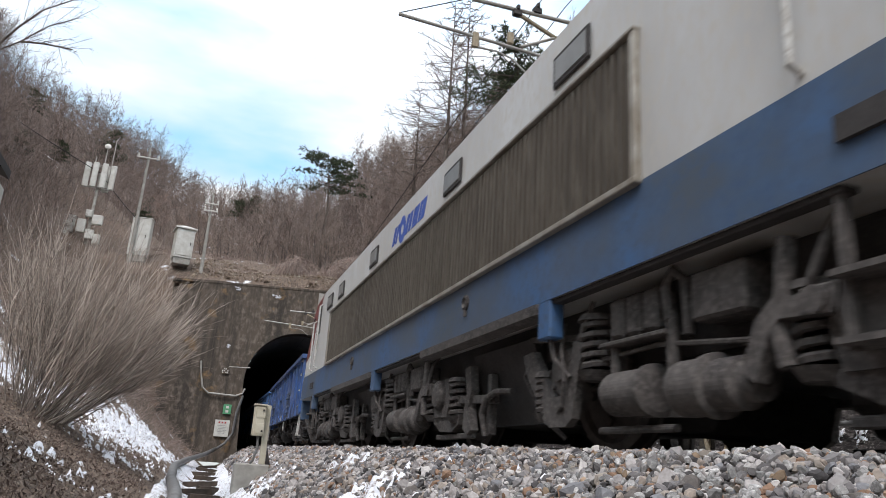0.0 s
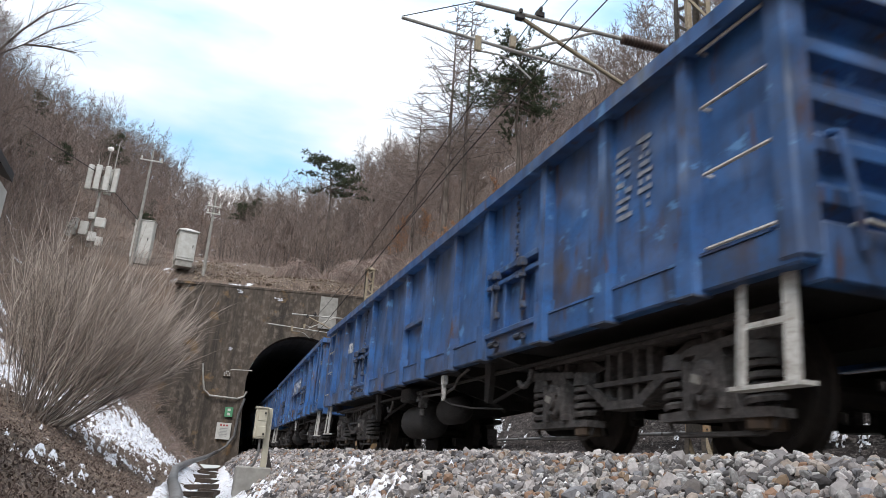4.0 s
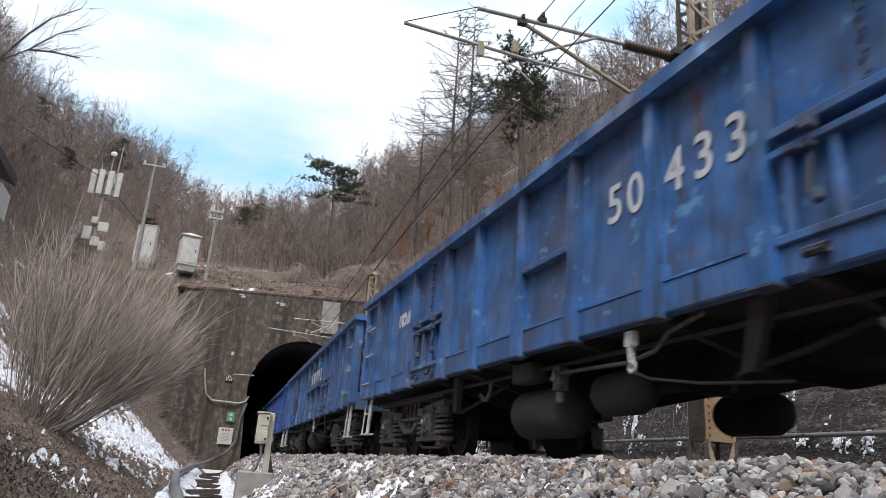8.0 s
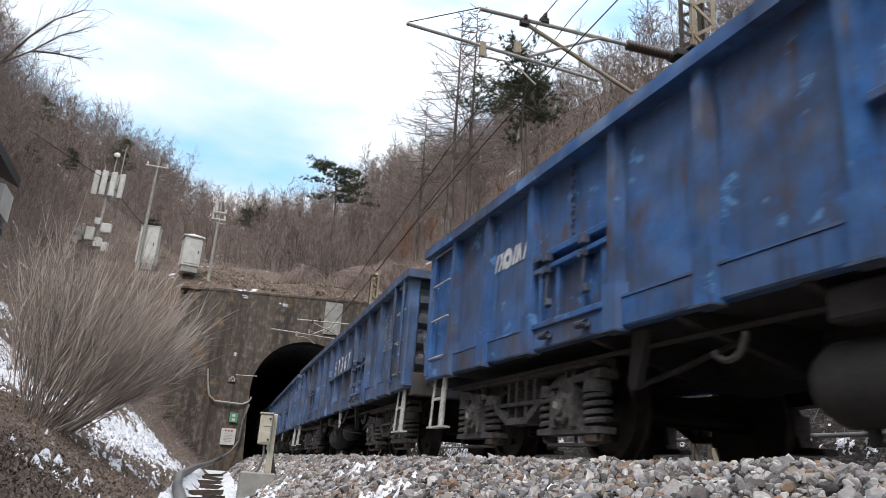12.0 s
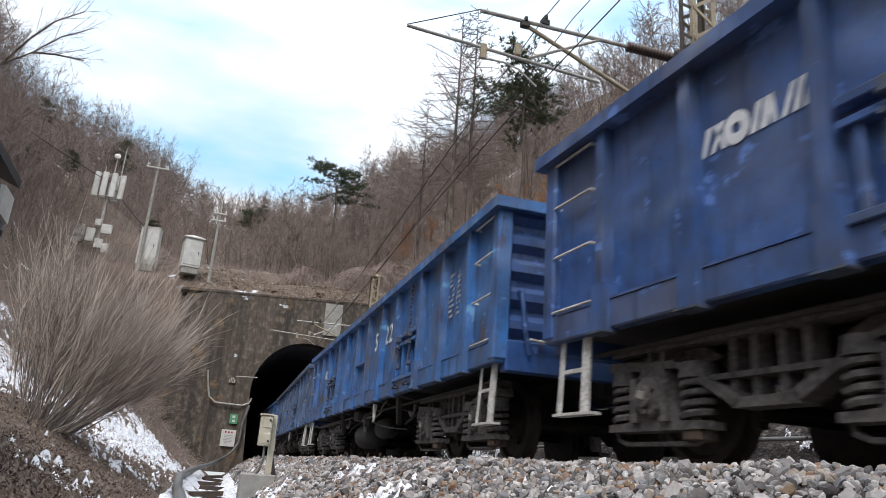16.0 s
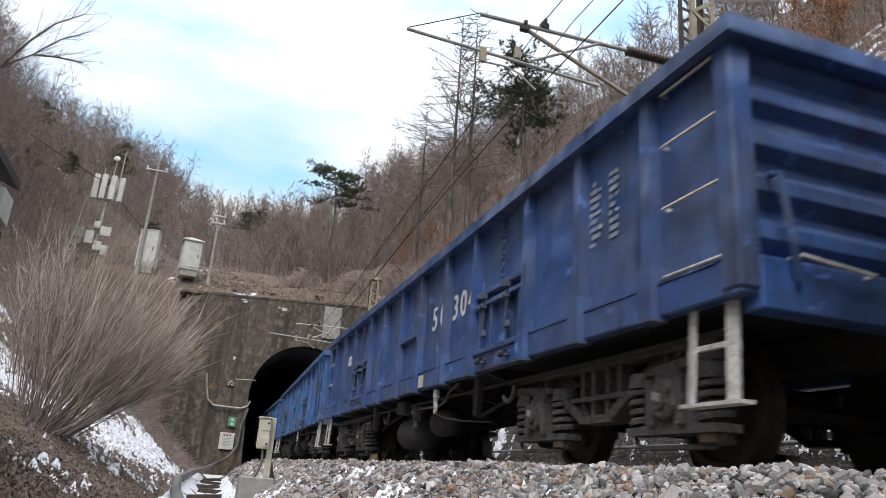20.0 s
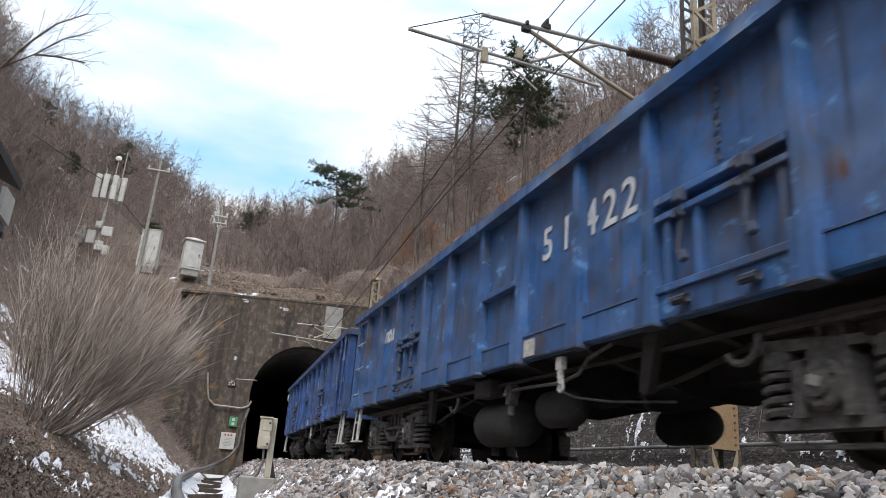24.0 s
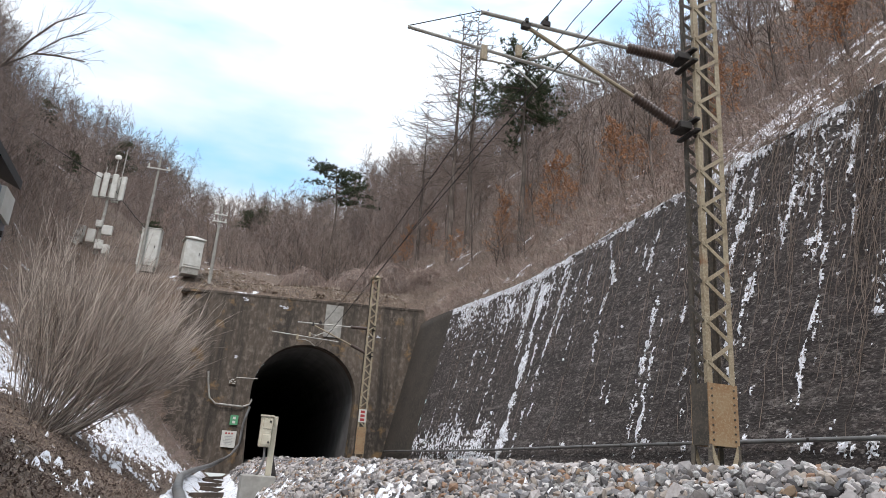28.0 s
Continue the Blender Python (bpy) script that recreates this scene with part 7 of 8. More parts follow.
protos = [build_wagon(0), build_wagon(1)]
wagons = []
for i, (paint, number, kind, end) in enumerate(TRAIN):
    w = protos[kind] if protos[kind] not in wagons else copy_thing(protos[kind], pose(0, 0, 0))
    wagons.append(w)
for i, (w, (paint, number, kind, end)) in enumerate(zip(wagons, TRAIN)):
    dress(w, paint, number, i, end)


MAT["loco_white"] = material("grimy_white_body", (0.57, 0.58, 0.58), 0.45, dark=(0.45, 0.445, 0.43), scale=0.9, stretch=(1, 1, 0.4), fine=(0.50, 0.48, 0.44), fine_scale=18, bump=0.1,
                           marks=[((0.20, 0.16, 0.12), 2.2, 0.67, 0.78, (2, 2, 0.35))])
MAT["loco_blue"] = material("grimy_blue_band", (0.050, 0.120, 0.26), 0.5, dark=(0.065, 0.090, 0.125), scale=0.8, spread=(0.38, 0.62), fine=(0.05, 0.09, 0.17), fine_scale=15, bump=0.1, marks=[((0.085, 0.095, 0.105), 0.5, 0.40, 0.72, (1, 1, 1.6))])
MAT["loco_red"] = material("dull_red_cab", (0.21, 0.060, 0.055), 0.5, dark=(0.15, 0.05, 0.045), scale=1.5, bump=0.1)
MAT["grille"] = material("brown_dusted_louvres", (0.088, 0.074, 0.058), 0.8, dark=(0.060, 0.050, 0.040), scale=0.7, stretch=(1, 1.4, 0.25), fine=(0.12, 0.105, 0.085), fine_scale=8, bump=0.2)
MAT["trim"] = material("dusty_aluminium_trim", (0.40, 0.38, 0.34), 0.5, 0.3, dark=(0.24, 0.21, 0.17), scale=4, bump=0.1)
MAT["dust"] = material("thick_brake_dust", (0.095, 0.086, 0.082), 0.9, dark=(0.045, 0.040, 0.039), scale=3, fine=(0.13, 0.118, 0.110), fine_scale=25, bump=0.5, bump_scale=40)
MAT["logo_blue"] = material("blue_mark_paint", (0.045, 0.10, 0.40), 0.5, bump=0)
glass = bpy.data.materials.new("dark_window_glass")
glass.use_nodes = True
glass.node_tree.nodes["Principled BSDF"].inputs["Base Color"].default_value = (0.09, 0.095, 0.10, 1)
glass.node_tree.nodes["Principled BSDF"].inputs["Roughness"].default_value = 0.12
MAT["milk_glass"] = material("dusty_frosted_glass", (0.22, 0.225, 0.225), 0.3, dark=(0.16, 0.16, 0.155), scale=3, bump=0)
LL, LW = 9.35, 1.49


def loco_bogie(root, y0):
    """A locomotive bogie: deep frame, one axle with a swing-arm box and disc, one with a sprung box, cylinders between them."""
    wheels = []

    def put(name, bm, label="", bevel=0.0, smooth=False, mat="dust"):
        return part(name, bm, MAT[mat], root, label, bevel, smooth)
    for sx in (-1, 1):
        x, o = sx * 1.00, sx

        def plate(points, depth, at=0.0):
            bm = bmesh.new()
            slab(bm, [(x + o * at, y0 + a, z) for a, z in points], (o * depth, 0, 0))
            return bm

        def turned(profile, a, z, at, seg=18, axis="Y"):
            bm = bmesh.new()
            m = Matrix.Translation((x + o * at, y0 + a, z)) @ (Matrix.Rotation(o * math.pi / 2, 4, "Y") if axis == "Y" else Matrix.Rotation(math.pi / 2, 4, "X"))
            lathe(bm, profile, seg, m)
            return bm
        put("bogie_frame", plate([(-2.45, 0.80), (-2.45, 0.98), (-1.1, 1.02), (1.1, 1.02), (2.35, 0.98), (2.35, 0.80), (1.15, 0.78), (0.75, 0.62), (-0.75, 0.62), (-1.15, 0.78)], 0.06), bevel=0.02, mat="under")
        # axle with the disc: swing arm hanging in a V, spring behind it
        put("swing_arm", plate([(1.10, 0.80), (1.24, 0.84), (1.38, 0.42), (1.58, 0.42), (1.96, 0.84), (2.16, 0.82), (2.12, 0.70), (1.72, 0.22), (1.62, 0.18), (1.36, 0.18), (1.26, 0.24)], 0.07, 0.24), bevel=0.012)
        put("disc_housing", turned([(0.21, 0.0), (0.21, 0.07), (0.18, 0.10), (0.10, 0.11), (0.09, 0.14), (0.03, 0.15)], 1.48, 0.63, 0.18, 22), "dusty round axle housing")
        bm = bmesh.new()
        for k in range(7):
            a = k * math.tau / 7
            rod(bm, (x + o * 0.28, y0 + 1.48 + 0.165 * math.cos(a), 0.63 + 0.165 * math.sin(a)), (x + o * 0.305, y0 + 1.48 + 0.165 * math.cos(a), 0.63 + 0.165 * math.sin(a)), 0.018, seg=6)
        put("housing_bolt", bm)
        bm = bmesh.new()
        pipe(bm, [(x + o * 0.30, y0 + 1.40, 1.0), (x + o * 0.36, y0 + 1.34, 0.78), (x + o * 0.37, y0 + 1.28, 0.52), (x + o * 0.34, y0 + 1.36, 0.34), (x + o * 0.30, y0 + 1.50, 0.30)], 0.016)
        put("sensor_cable", bm)
        for d, z0, z1, r in ((1.82, 0.30, 0.60, 0.10), (1.02, 0.58, 0.96, 0.12), (-1.92, 0.36, 0.74, 0.115), (-1.08, 0.40, 0.78, 0.115)):
            bm = bmesh.new()
            coil(bm, (x + o * 0.22, y0 + d), r, z0, z1, 5, 0.026)
            put("coil_spring", bm)
            for za, zb, ra, rb in ((z0 - 0.07, z0, 0.9, 1.35), (z1, z1 + 0.05, 1.3, 1.1)):
                bm = bmesh.new()
                rod(bm, (x + o * 0.22, y0 + d, za), (x + o * 0.22, y0 + d, zb), r * ra, r * rb, 14)
                put("spring_pan", bm)
        # sprung axle box with its pointed lower plate
        put("axle_box", plate([(-1.72, 0.80), (-1.24, 0.80), (-1.20, 0.55), (-1.26, 0.36), (-1.70, 0.36), (-1.78, 0.55)], 0.16, 0.14), bevel=0.025)
        put("box_cover", turned([(0.17, 0.0), (0.17, 0.05), (0.14, 0.08), (0.06, 0.09)], -1.46, 0.62, 0.29))
        put("box_keel", plate([(-2.08, 0.38), (-1.16, 0.38), (-1.20, 0.30), (-1.44, 0.20), (-1.84, 0.19), (-2.04, 0.27)], 0.12, 0.16), bevel=0.012)
        bm = bmesh.new()
        box(bm, (x + o * 0.30, y0 - 1.22, 0.70), (0.16, 0.22, 0.14))
        rod(bm, (x + o * 0.34, y0 - 1.22, 0.69), (x + o * 0.42, y0 - 1.22, 0.69), 0.06, seg=12)
        put("damper_seat", bm, bevel=0.012)
        # swing link and traction rod in front of the box
        put("swing_link", plate([(-2.22, 0.86), (-2.38, 0.88), (-2.44, 0.62), (-2.36, 0.44), (-2.46, 0.20), (-2.36, 0.15), (-2.22, 0.22), (-2.24, 0.44), (-2.30, 0.60)], 0.09, 0.20), bevel=0.014)
        bm = bmesh.new()
        bar(bm, (x + o * 0.26, y0 - 1.9, 0.54), (x + o * 0.20, y0 - 2.95, 0.50), 0.05, 0.09)
        bar(bm, (x + o * 0.22, y0 - 1.2, 0.14), (x + o * 0.22, y0 - 2.4, 0.15), 0.05, 0.06)
        put("traction_rod", bm, bevel=0.01)
        # hoses between the bogies
        bm = bmesh.new()
        pipe(bm, [(x + o * 0.24, y0 - 2.75, 0.14), (x + o * 0.28, y0 - 2.74, 0.36), (x + o * 0.28, y0 - 2.84, 0.50), (x + o * 0.26, y0 - 3.05, 0.56), (x + o * 0.2, y0 - 3.3, 0.55)], 0.032, 8)
        put("air_hose", bm)
        bm = bmesh.new()
        box(bm, (x + o * 0.16, y0 - 2.72, 0.46), (0.08, 0.10, 0.62))
        put("hose_post", bm, bevel=0.01)
        # brake cylinders lying along the frame
        put("brake_cylinder", turned([(0.05, -0.27), (0.15, -0.265), (0.155, -0.25), (0.155, 0.17), (0.175, 0.18), (0.175, 0.215), (0.14, 0.23), (0.06, 0.24)], 0.46, 0.39, 0.24, 40, "X"), "dusty brake cylinder", smooth=False)
        put("brake_cylinder", turned([(0.04, -0.30), (0.165, -0.29), (0.17, -0.27), (0.17, -0.03), (0.19, -0.02), (0.19, 0.03), (0.15, 0.05), (0.15, 0.24), (0.11, 0.27), (0.11, 0.36), (0.04, 0.38)], -0.36, 0.37, 0.26, 40, "X"), "dusty stepped brake cylinder", smooth=False)
        put("cylinder_bracket", plate([(0.86, 0.74), (0.74, 0.80), (0.70, 0.30), (0.60, 0.24), (0.10, 0.22), (0.10, 0.28), (0.58, 0.30), (0.66, 0.40)], 0.05, 0.10), bevel=0.008)
        # valve blocks above them, joined by pipes
        for d in (0.62, 0.42, 0.22):
            bm = bmesh.new()
            box(bm, (x + o * 0.22, y0 + d, 0.91), (0.20, 0.165, 0.30))
            put("valve_block", bm, bevel=0.03)
        bm = bmesh.new()
        box(bm, (x + o * 0.22, y0 + 0.42, 0.735), (0.24, 0.78, 0.035))
        for d in (0.70, 0.04):
            rod(bm, (x + o * 0.26, y0 + d, 0.50), (x + o * 0.26, y0 + d, 0.86), 0.04, seg=10)
        put("valve_shelf", bm, bevel=0.008)
        bm = bmesh.new()
        pipe(bm, [(x + o * 0.28, y0 + 0.04, 0.82), (x + o * 0.30, y0 + 0.05, 1.04), (x + o * 0.30, y0 - 0.04, 1.12), (x + o * 0.28, y0 - 0.13, 1.04), (x + o * 0.27, y0 - 0.13, 0.70)], 0.034, 8)
        put("bent_pipe", bm)
        bm = bmesh.new()
        box(bm, (x + o * 0.20, y0 - 0.46, 0.90), (0.26, 0.46, 0.30))
        put("sand_box", bm, bevel=0.02)
        # bent lever that reaches from the cylinder's end up to the frame
        put("brake_lever", plate([(-0.80, 0.34), (-0.70, 0.40), (-0.82, 0.66), (-0.96, 0.76), (-1.28, 0.70), (-1.30, 0.62), (-0.98, 0.64), (-0.90, 0.56)], 0.09, 0.30), bevel=0.014)
        bm = bmesh.new()
        rod(bm, (x + o * 0.34, y0 - 0.98, 0.72), (x + o * 0.34, y0 - 1.02, 1.06), 0.055, seg=12)
        rod(bm, (x + o * 0.34, y0 - 0.98, 0.40), (x + o * 0.34, y0 - 0.92, 0.66), 0.05, seg=12)
        put("damper", bm)
        bm = bmesh.new()
        pipe(bm, [(x + o * 0.30, y0 - 1.30, 1.10), (x + o * 0.36, y0 - 1.28, 0.98), (x + o * 0.36, y0 - 1.18, 0.82), (x + o * 0.30, y0 - 1.12, 0.72)], 0.026)
        pipe(bm, [(x + o * 0.30, y0 + 0.95, 1.10), (x + o * 0.34, y0 + 1.0, 0.92), (x + o * 0.32, y0 + 1.12, 0.84)], 0.02)
        pipe(bm, [(x + o * 0.24, y0 + 0.9, 0.66), (x + o * 0.26, y0 + 0.2, 0.68), (x + o * 0.26, y0 - 0.8, 0.58)], 0.018)
        put("brake_hose", bm)
        bm = bmesh.new()
        rod(bm, (x + o * 0.20, y0 + 1.0, 0.15), (x + o * 0.20, y0 + 0.1, 0.15), 0.026, seg=10)
        put("brake_rod", bm)
        bm = bmesh.new()
        bar(bm, (x + o * 0.20, y0 + 1.1, 0.86), (x + o * 0.26, y0 + 2.1, 0.96), 0.04, 0.05)
        put("brake_rod", bm)
        bm = bmesh.new()
        pipe(bm, [(x + o * 0.1, y0 + 2.2, 1.0), (x + o * 0.20, y0 + 2.34, 0.66), (x + o * 0.08, y0 + 2.22, 0.32), (x - o * 0.1, y0 + 2.1, 0.12)], 0.025)
        put("sand_pipe", bm)
    bm = bmesh.new()
    box(bm, (0, y0, 0.72), (1.9, 1.2, 0.40))
    part("transom", bm, MAT["under"], root)
    for dy in (-1.48, 1.48):
        # the motor hung on the axle, closing the space between the wheels
        bm = bmesh.new()
        box(bm, (0, y0 + dy * 0.68, 0.56), (1.22, 0.92, 0.76))
        part("traction_motor", bm, MAT["under"], root, "soot-dark traction motor", bevel=0.12)
        bm = bmesh.new()
        rod(bm, (-1.0, 0, 0), (1.0, 0, 0), 0.10, seg=10)
        for sx in (-1, 1):
            prof = [(0.655, 0.0), (0.655, 0.03), (0.628, 0.04), (0.622, 0.13), (0.54, 0.135), (0.50, 0.10), (0.24, 0.08), (0.18, 0.14), (0.11, 0.14)]
            lathe(bm, prof, 28, Matrix.Translation((sx * 0.68, 0, 0)) @ Matrix.Rotation(sx * math.pi / 2, 4, "Y"))
            for i in range(6):
                a = i * math.pi / 3
                box(bm, (sx * 0.80, 0.36 * math.cos(a), 0.36 * math.sin(a)), (0.03, 0.06, 0.06))
        wheels.append(part("wheelset", bm, MAT["tread"], root, "rust-brown driving wheels on an axle", m=pose(0, y0 + dy, 0.625)))
    return wheels


def build_loco():
    root = thing("electric_locomotive", pose(0, 0, 0), "white and blue electric locomotive with brown louvre panels and red cab", "locomotive")
    # body: a long box with sloping roof shoulders, cabs that lean back
    side = [(0.02, 1.165), (0.06, 1.62), (0.26, 1.74), (0.30, 2.24), (0.72, 2.74), (0.78, 3.18), (1.20, 3.44), (2.40, 3.56)]
    outline = [(LL - d, z) for d, z in side] + [(-(LL - d), z) for d, z in side[::-1]]
    bm = bmesh.new()
    slab(bm, [(-LW, y, z) for y, z in outline], (2 * LW, 0, 0))
    part("body_shell", bm, MAT["loco_white"], root, bevel=0.03)
    bm = bmesh.new()
    prof = [(-LW, 3.54), (-1.22, 3.80), (-0.6, 3.92), (0.6, 3.92), (1.22, 3.80), (LW, 3.54)]
    slab(bm, [(x, -7.2, z) for x, z in prof], (0, 14.4, 0))
    part("roof", bm, MAT["under"], root)
    for sx in (-1, 1):
        x = sx * (LW + 0.006)
        bm = bmesh.new()
        slab(bm, [(x, -LL + 0.10, 1.16), (x, LL - 0.10, 1.16), (x, LL - 0.10, 1.60), (x, LL - 0.30, 1.72), (x, -LL + 0.30, 1.72), (x, -LL + 0.10, 1.60)], (-sx * 0.01, 0, 0))
        part("blue_band", bm, MAT["loco_blue"], root)
        bm = bmesh.new()
        box(bm, (sx * (LW + 0.012), 0.0, 2.29), (0.03, 11.6, 1.10))
        n = int(11.5 / 0.10)
        for i in range(n):
            box(bm, (sx * (LW + 0.033), -5.75 + 0.10 * (i + 0.5), 2.29), (0.016, 0.055, 1.06))
        part("louvre_panel", bm, MAT["grille"], root, "brown dust-coated louvre panel")
        for z, h in ((2.87, 0.035), (1.72, 0.05)):
            bm = bmesh.new()
            box(bm, (sx * (LW + 0.03), 0.0, z), (0.07, 11.8, h))
            part("trim_rail", bm, MAT["trim"], root, bevel=0.008)
        for y in (-5.86, 5.86):
            bm = bmesh.new()
            box(bm, (sx * (LW + 0.025), y, 2.29), (0.06, 0.07, 1.14))
            part("trim_post", bm, MAT["trim"], root, bevel=0.008)
        for y, w in ((-4.92, 0.62), (-1.96, 0.62), (2.06, 0.55), (4.93, 0.55), (6.23, 0.62)):
            bm = bmesh.new()
            box(bm, (sx * (LW + 0.012), y, 3.18), (0.03, w, 0.32))
            fr = part("window_frame", bm, MAT["under"], root, bevel=0.014)
            bm = bmesh.new()
            box(bm, (sx * (LW + 0.026), y, 3.18), (0.02, w - 0.09, 0.23))
            part("window_pane", bm, MAT["milk_glass"], fr, "grey frosted window pane", bevel=0.008)
        for e in (-1, 1):
            bm = bmesh.new()
            slab(bm, [(x, e * (LL - d), z) for d, z in ((0.33, 2.10), (1.10, 2.30), (1.40, 2.95), (2.10, 3.53), (1.22, 3.43), (0.80, 3.17), (0.74, 2.74), (0.32, 2.24))], (-sx * 0.012, 0, 0))
            part("red_panel", bm, MAT["loco_red"], root)
            bm = bmesh.new()
            slab(bm, [(x + sx * 0.004, e * (LL - d), z) for d, z in ((1.50, 2.62), (1.50, 3.30), (1.98, 3.34), (1.98, 2.62))], (-sx * 0.012, 0, 0))
            part("cab_window", bm, glass, root, "dark cab side window")
            for k in range(5):
                bm = bmesh.new()
                box(bm, (sx * (LW + 0.012), e * (LL - 1.02), 2.86 + 0.06 * k), (0.02, 0.26, 0.03))
                part("vent_slat", bm, MAT["under"], root)
            for d in (1.42, 2.10):
                bm = bmesh.new()
                pipe(bm, [(sx * LW, e * (LL - d), 1.78), (sx * (LW + 0.07), e * (LL - d), 1.82), (sx * (LW + 0.07), e * (LL - d), 2.95 if d < 2 else 3.25), (sx * LW, e * (LL - d), 3.0 if d < 2 else 3.3)], 0.02)
                part("door_handrail", bm, MAT["white_paint"], root)
            bm = bmesh.new()
            box(bm, (sx * (LW + 0.01), e * (LL - 1.75), 1.40), (0.05, 0.34, 0.13))
            part("foothold", bm, MAT["under"], root)
            for d in (1.55, 2.0):
                bm = bmesh.new()
                bar(bm, (sx * (LW - 0.06), e * (LL - d), 1.16), (sx * (LW - 0.06), e * (LL - d), 0.42), 0.05)
                part("step_hanger", bm, MAT["dust"], root)
            for z in (0.45, 0.75):
                bm = bmesh.new()
                box(bm, (sx * (LW - 0.06), e * (LL - 1.77), z), (0.20, 0.50, 0.03))
                part("boarding_step", bm, MAT["dust"], root)
        # operator's mark as plain slanted shapes
        for y, w in ((0.76, 0.12), (0.60, 0.10), (0.05, 0.12), (-0.12, 0.12), (-0.30, 0.10), (-0.44, 0.12), (-0.60, 0.09), (-0.76, 0.16)):
            yy, k = y if sx < 0 else -y, -0.06 * -sx
            bm = bmesh.new()
            slab(bm, [(sx * (LW + 0.006), yy + w / 2 - k, 3.04), (sx * (LW + 0.006), yy - w / 2 - k, 3.04), (sx * (LW + 0.006), yy - w / 2 + k, 3.32), (sx * (LW + 0.006), yy + w / 2 + k, 3.32)], (-sx * 0.008, 0, 0))
            part("mark_stroke", bm, MAT["logo_blue"], root, "blue stroke of the operator mark")
        bm = bmesh.new()
        rings = [[bm.verts.new((sx * (LW + 0.004), 0.32 + r * math.cos(i * math.pi / 8), 3.18 + 1.15 * r * math.sin(i * math.pi / 8))) for i in range(16)] for r in (0.07, 0.19)]
        for k in range(16):
            bm.faces.new((rings[0][k], rings[0][(k + 1) % 16], rings[1][(k + 1) % 16], rings[1][k]))
        part("mark_ring", bm, MAT["logo_blue"], root, "blue ring of the operator mark")
        # steel beams under the band between the bogies, dark flange below the rest
        for y0, y1 in ((-4.40, -1.15), (1.50, 4.85)):
            bm = bmesh.new()
            slab(bm, [(sx * (LW - 0.10), y0, 1.04), (sx * (LW + 0.02), y0, 1.07), (sx * (LW + 0.03), y0, 1.155), (sx * (LW - 0.10), y0, 1.16)], (0, y1 - y0, 0))
            part("step_rail", bm, MAT["dust"], root, "dusty steel beam below the body", bevel=0.01)
        for y0, y1 in ((-7.4, -4.45), (-1.1, 1.4), (4.9, 7.4)):
            bm = bmesh.new()
            box(bm, (sx * (LW - 0.07), (y0 + y1) / 2, 1.145), (0.10, y1 - y0, 0.035))
            part("sill_flange", bm, MAT["under"], root, bevel=0.008)
        for y in (-4.5, 1.42, 7.36):
            bm = bmesh.new()
            box(bm, (sx * (LW - 0.06), y, 1.01), (0.13, 0.22, 0.32))
            jb = part("cable_box", bm, MAT["loco_blue"], root, "blue-grey junction box", bevel=0.015)
            bm = bmesh.new()
            pipe(bm, [(sx * (LW - 0.06), y, 0.86), (sx * (LW - 0.08), y - 0.03, 0.70), (sx * (LW - 0.16), y - 0.14, 0.55)], 0.022)
            part("conduit", bm, MAT["dust"], jb)
        for y in (-2.67, 3.08):
            bm = bmesh.new()
            lathe(bm, [(0.085, 0.0), (0.085, 0.03), (0.06, 0.04), (0.05, 0.015), (0.01, 0.015)], 14, Matrix.Translation((sx * LW, y, 1.49)) @ Matrix.Rotation(sx * math.pi / 2, 4, "Y"))
            box(bm, (sx * (LW + 0.015), y, 1.385), (0.03, 0.05, 0.09))
            part("jack_pad", bm, MAT["dust"], root)
    bm = bmesh.new()
    box(bm, (0, 0, 1.08), (2.1, 2 * LL - 0.3, 0.16))
    part("underframe", bm, MAT["under"], root)
    for y in (-2.95, 3.0):
        bm = bmesh.new()
        slab(bm, [(-1.2, y - 0.75, 1.0), (1.2, y - 0.75, 1.0), (0.95, y - 0.75, 0.26), (-0.95, y - 0.75, 0.26)], (0, 1.5, 0))
        part("equipment_case", bm, MAT["under"], root, bevel=0.03)
    for e in (-1, 1):
        bm = bmesh.new()
        box(bm, (0, e * (LL + 0.03), 1.05), (2 * LW - 0.1, 0.14, 0.75))
        part("buffer_beam", bm, MAT["loco_blue"], root, bevel=0.02)
        bm = bmesh.new()
        slab(bm, [(-1.35, e * (LL - 0.05), 0.70), (1.35, e * (LL - 0.05), 0.70), (1.15, e * (LL - 0.25), 0.14), (-1.15, e * (LL - 0.25), 0.14)], (0, -e * 0.08, 0))
        part("pilot_plate", bm, MAT["dust"], root)
        bm = bmesh.new()
        box(bm, (0, e * (LL + 0.35), 0.88), (0.2, 0.6, 0.22))
        part("coupler", bm, MAT["under"], root, bevel=0.02)
        bm = bmesh.new()
        pipe(bm, [(-1.2, e * (LL + 0.10), 1.0), (-1.2, e * (LL + 0.20), 1.0), (-1.2, e * (LL + 0.20), 1.42), (-1.2, e * (LL + 0.1), 1.42)], 0.02)
        part("end_handrail", bm, MAT["loco_blue"], root)
    wheels = []
    for y0 in (-5.9, 0.03, 5.96):
        wheels += loco_bogie(root, y0)
    return root


loco = build_loco()


def gone(t):
    """How far the train has come since one second into the clip; it slows by a little."""
    drift = np.interp(t, (0, 3, 6, 8, 9, 11, 12, 15, 16, 20, 22, 28), (0, 0, 0.12, 0.17, 0.22, 0.26, 0.25, 0.06, 0.03, 0.01, -0.07, -0.13))
    return SPEED * (t - 1.0) + 0.40 * (1 - ((t - 12.0) / 12.0) ** 2) - 0.02 + float(drift)


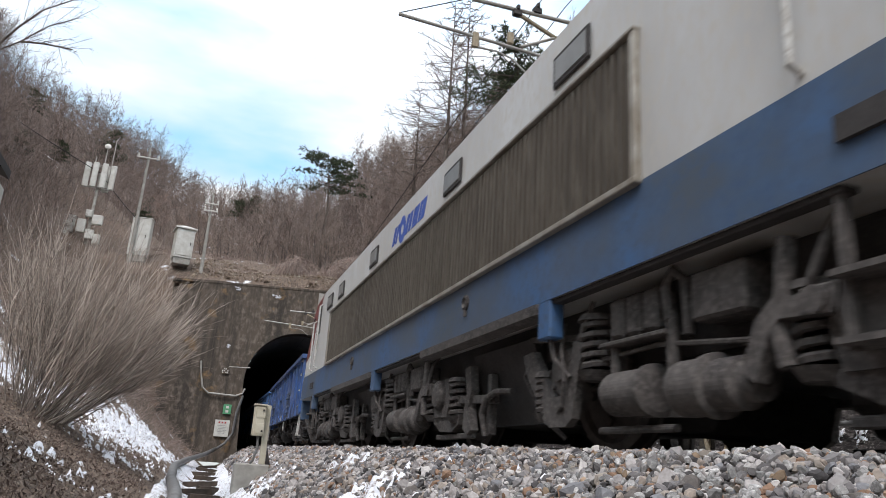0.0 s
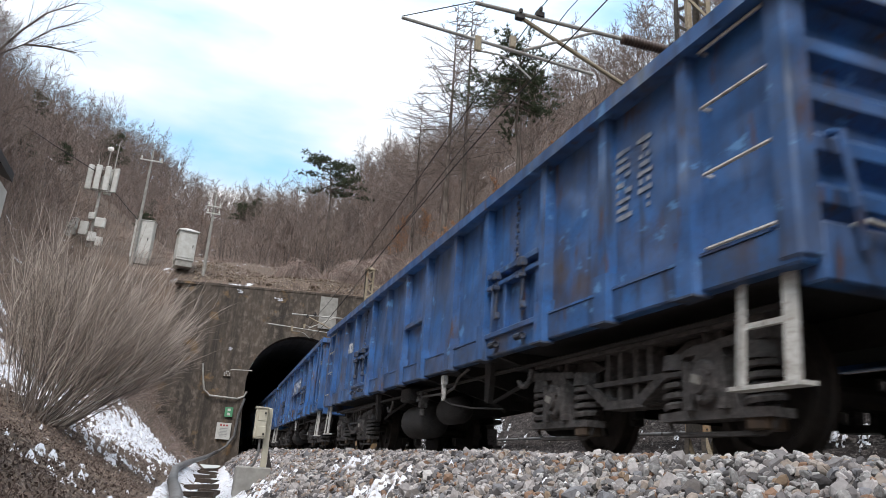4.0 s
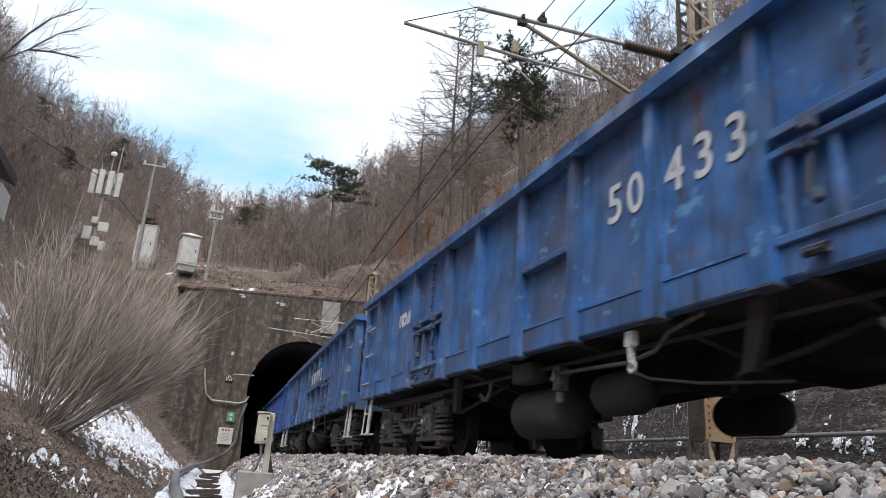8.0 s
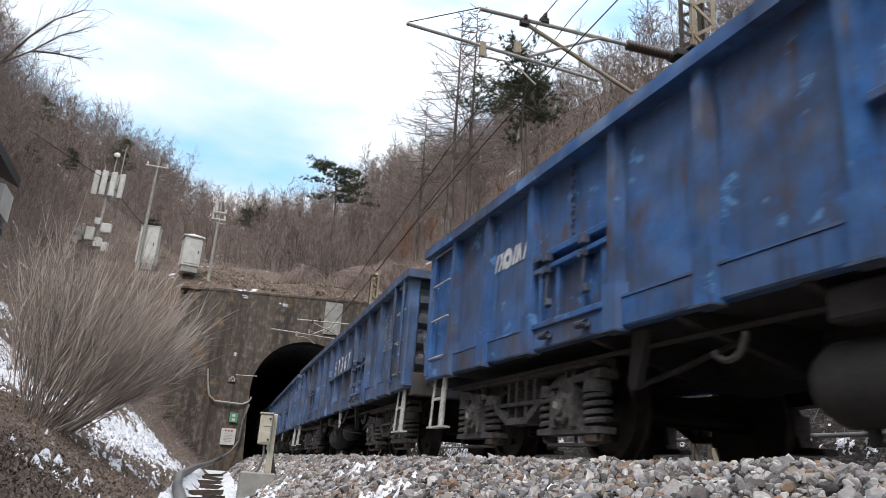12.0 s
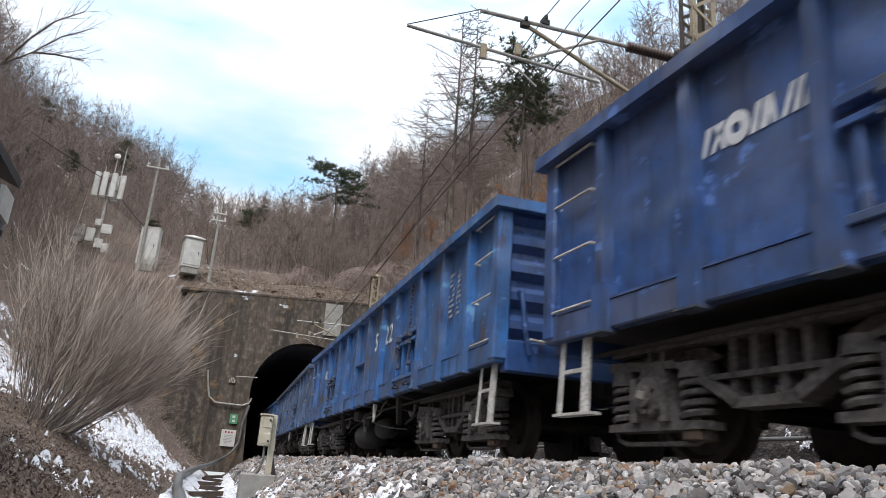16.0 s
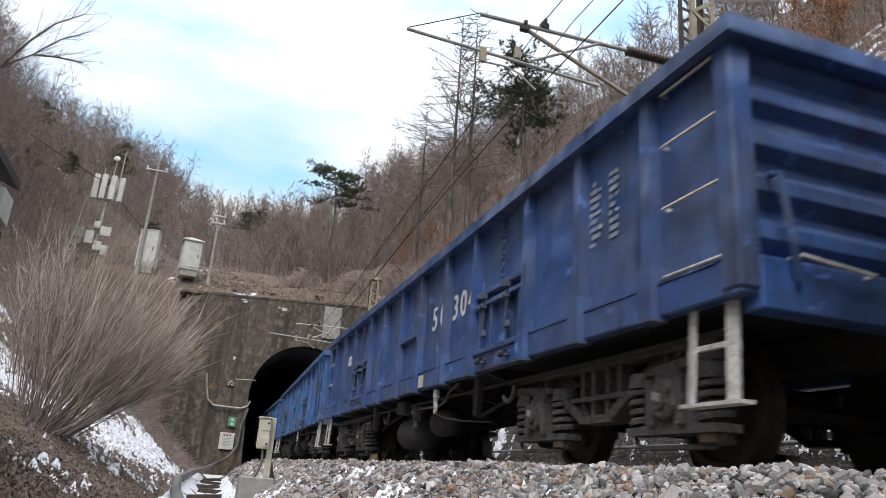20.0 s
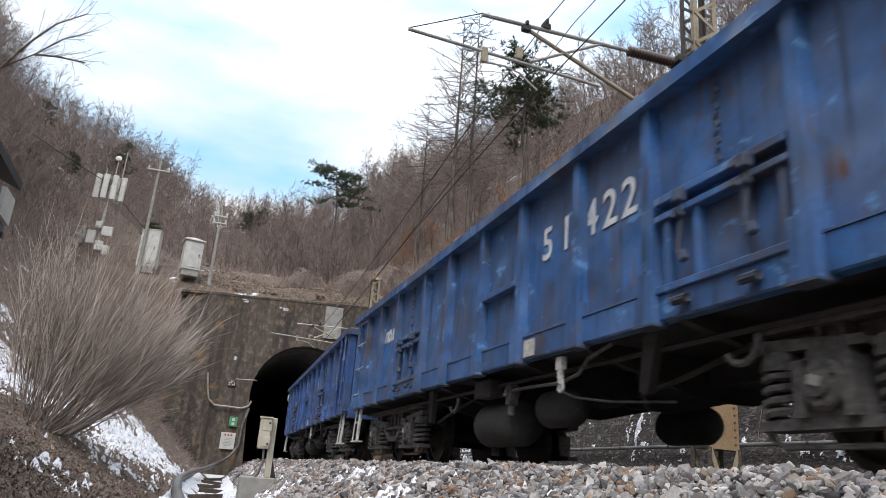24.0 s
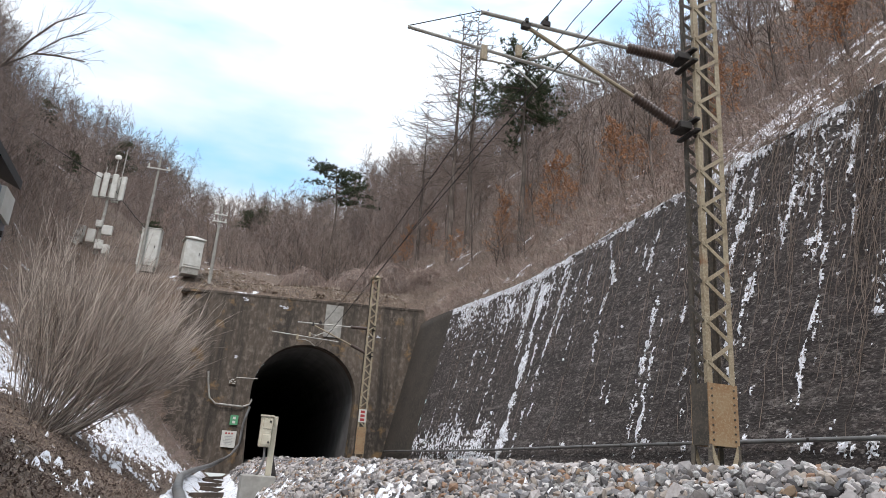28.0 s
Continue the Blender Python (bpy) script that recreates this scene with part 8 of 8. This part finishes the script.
def motions():
    """The train rolls out of the tunnel, each vehicle on the chord of its bogies, its wheels turning."""
    def on_track(s, half):
        a, b = on(0, s - half), on(0, s + half)
        d = b - a
        return (a + b) / 2, -math.degrees(math.atan2(d.x, d.y))
    times = [0.5 * i for i in range(57)]
    for w, s0, half in [(loco, 7.45 - LL, 5.9)] + [(w, 15.16 + PITCH * i, 4.6) for i, w in enumerate(wagons)]:
        rows = []
        for t in times:
            p, turn = on_track(s0 - gone(t), half)
            rows.append((t, pose(p.x, p.y, 0, 0, 0, turn)))
        walk(w, rows)
    ticks = [28.0 * i / 560 for i in range(561)]
    for w in [loco] + wagons:
        for wheel in [ob for ob in w.children if ob.name.startswith("wheelset")]:
            c = wheel.matrix_basis.translation.copy()
            walk(wheel, [(t, pose(c.x, c.y, c.z, math.degrees(gone(t) / c.z) % 360)) for t in ticks])


# ---- the nearest stones, one by one ----
def build_near_stones():
    bed = bpy.data.objects["trackbed"]
    rnd = np.random.default_rng(77)
    m = material("granite_stone", (0.29, 0.285, 0.28), 0.9, dark=(0.17, 0.165, 0.16), scale=14, fine=(0.42, 0.41, 0.40), fine_scale=70, bump=0.5, bump_scale=90, vary=0.5)
    tan = material("tan_granite_stone", (0.30, 0.215, 0.145), 0.9, dark=(0.22, 0.16, 0.11), scale=9, bump=0.4, bump_scale=90, vary=0.3)
    shapes, faces = stone_shapes(14, rnd, 2)
    meshes = [raw("stone", (v * 0.043).tolist(), faces.tolist(), tan if i % 7 == 3 else m) for i, v in enumerate(shapes)]
    for _ in range(280):
        s, lat = rnd.uniform(1.2, 3.6), rnd.uniform(-2.5, -1.75)
        p = on(lat, s, bed_z(lat) + 0.034 + 0.028 * noise.noise(Vector((lat * 2.0, s * 1.6, 2.0))))
        ob = new("stone", meshes[rnd.integers(14)])
        ob.parent = bed
        k = rnd.lognormal(0.0, 0.22)
        ob.matrix_basis = pose(p.x, p.y, p.z, *rnd.uniform(0, 360, 3)) @ Matrix.Scale(k, 4)


build_near_stones()
motions()
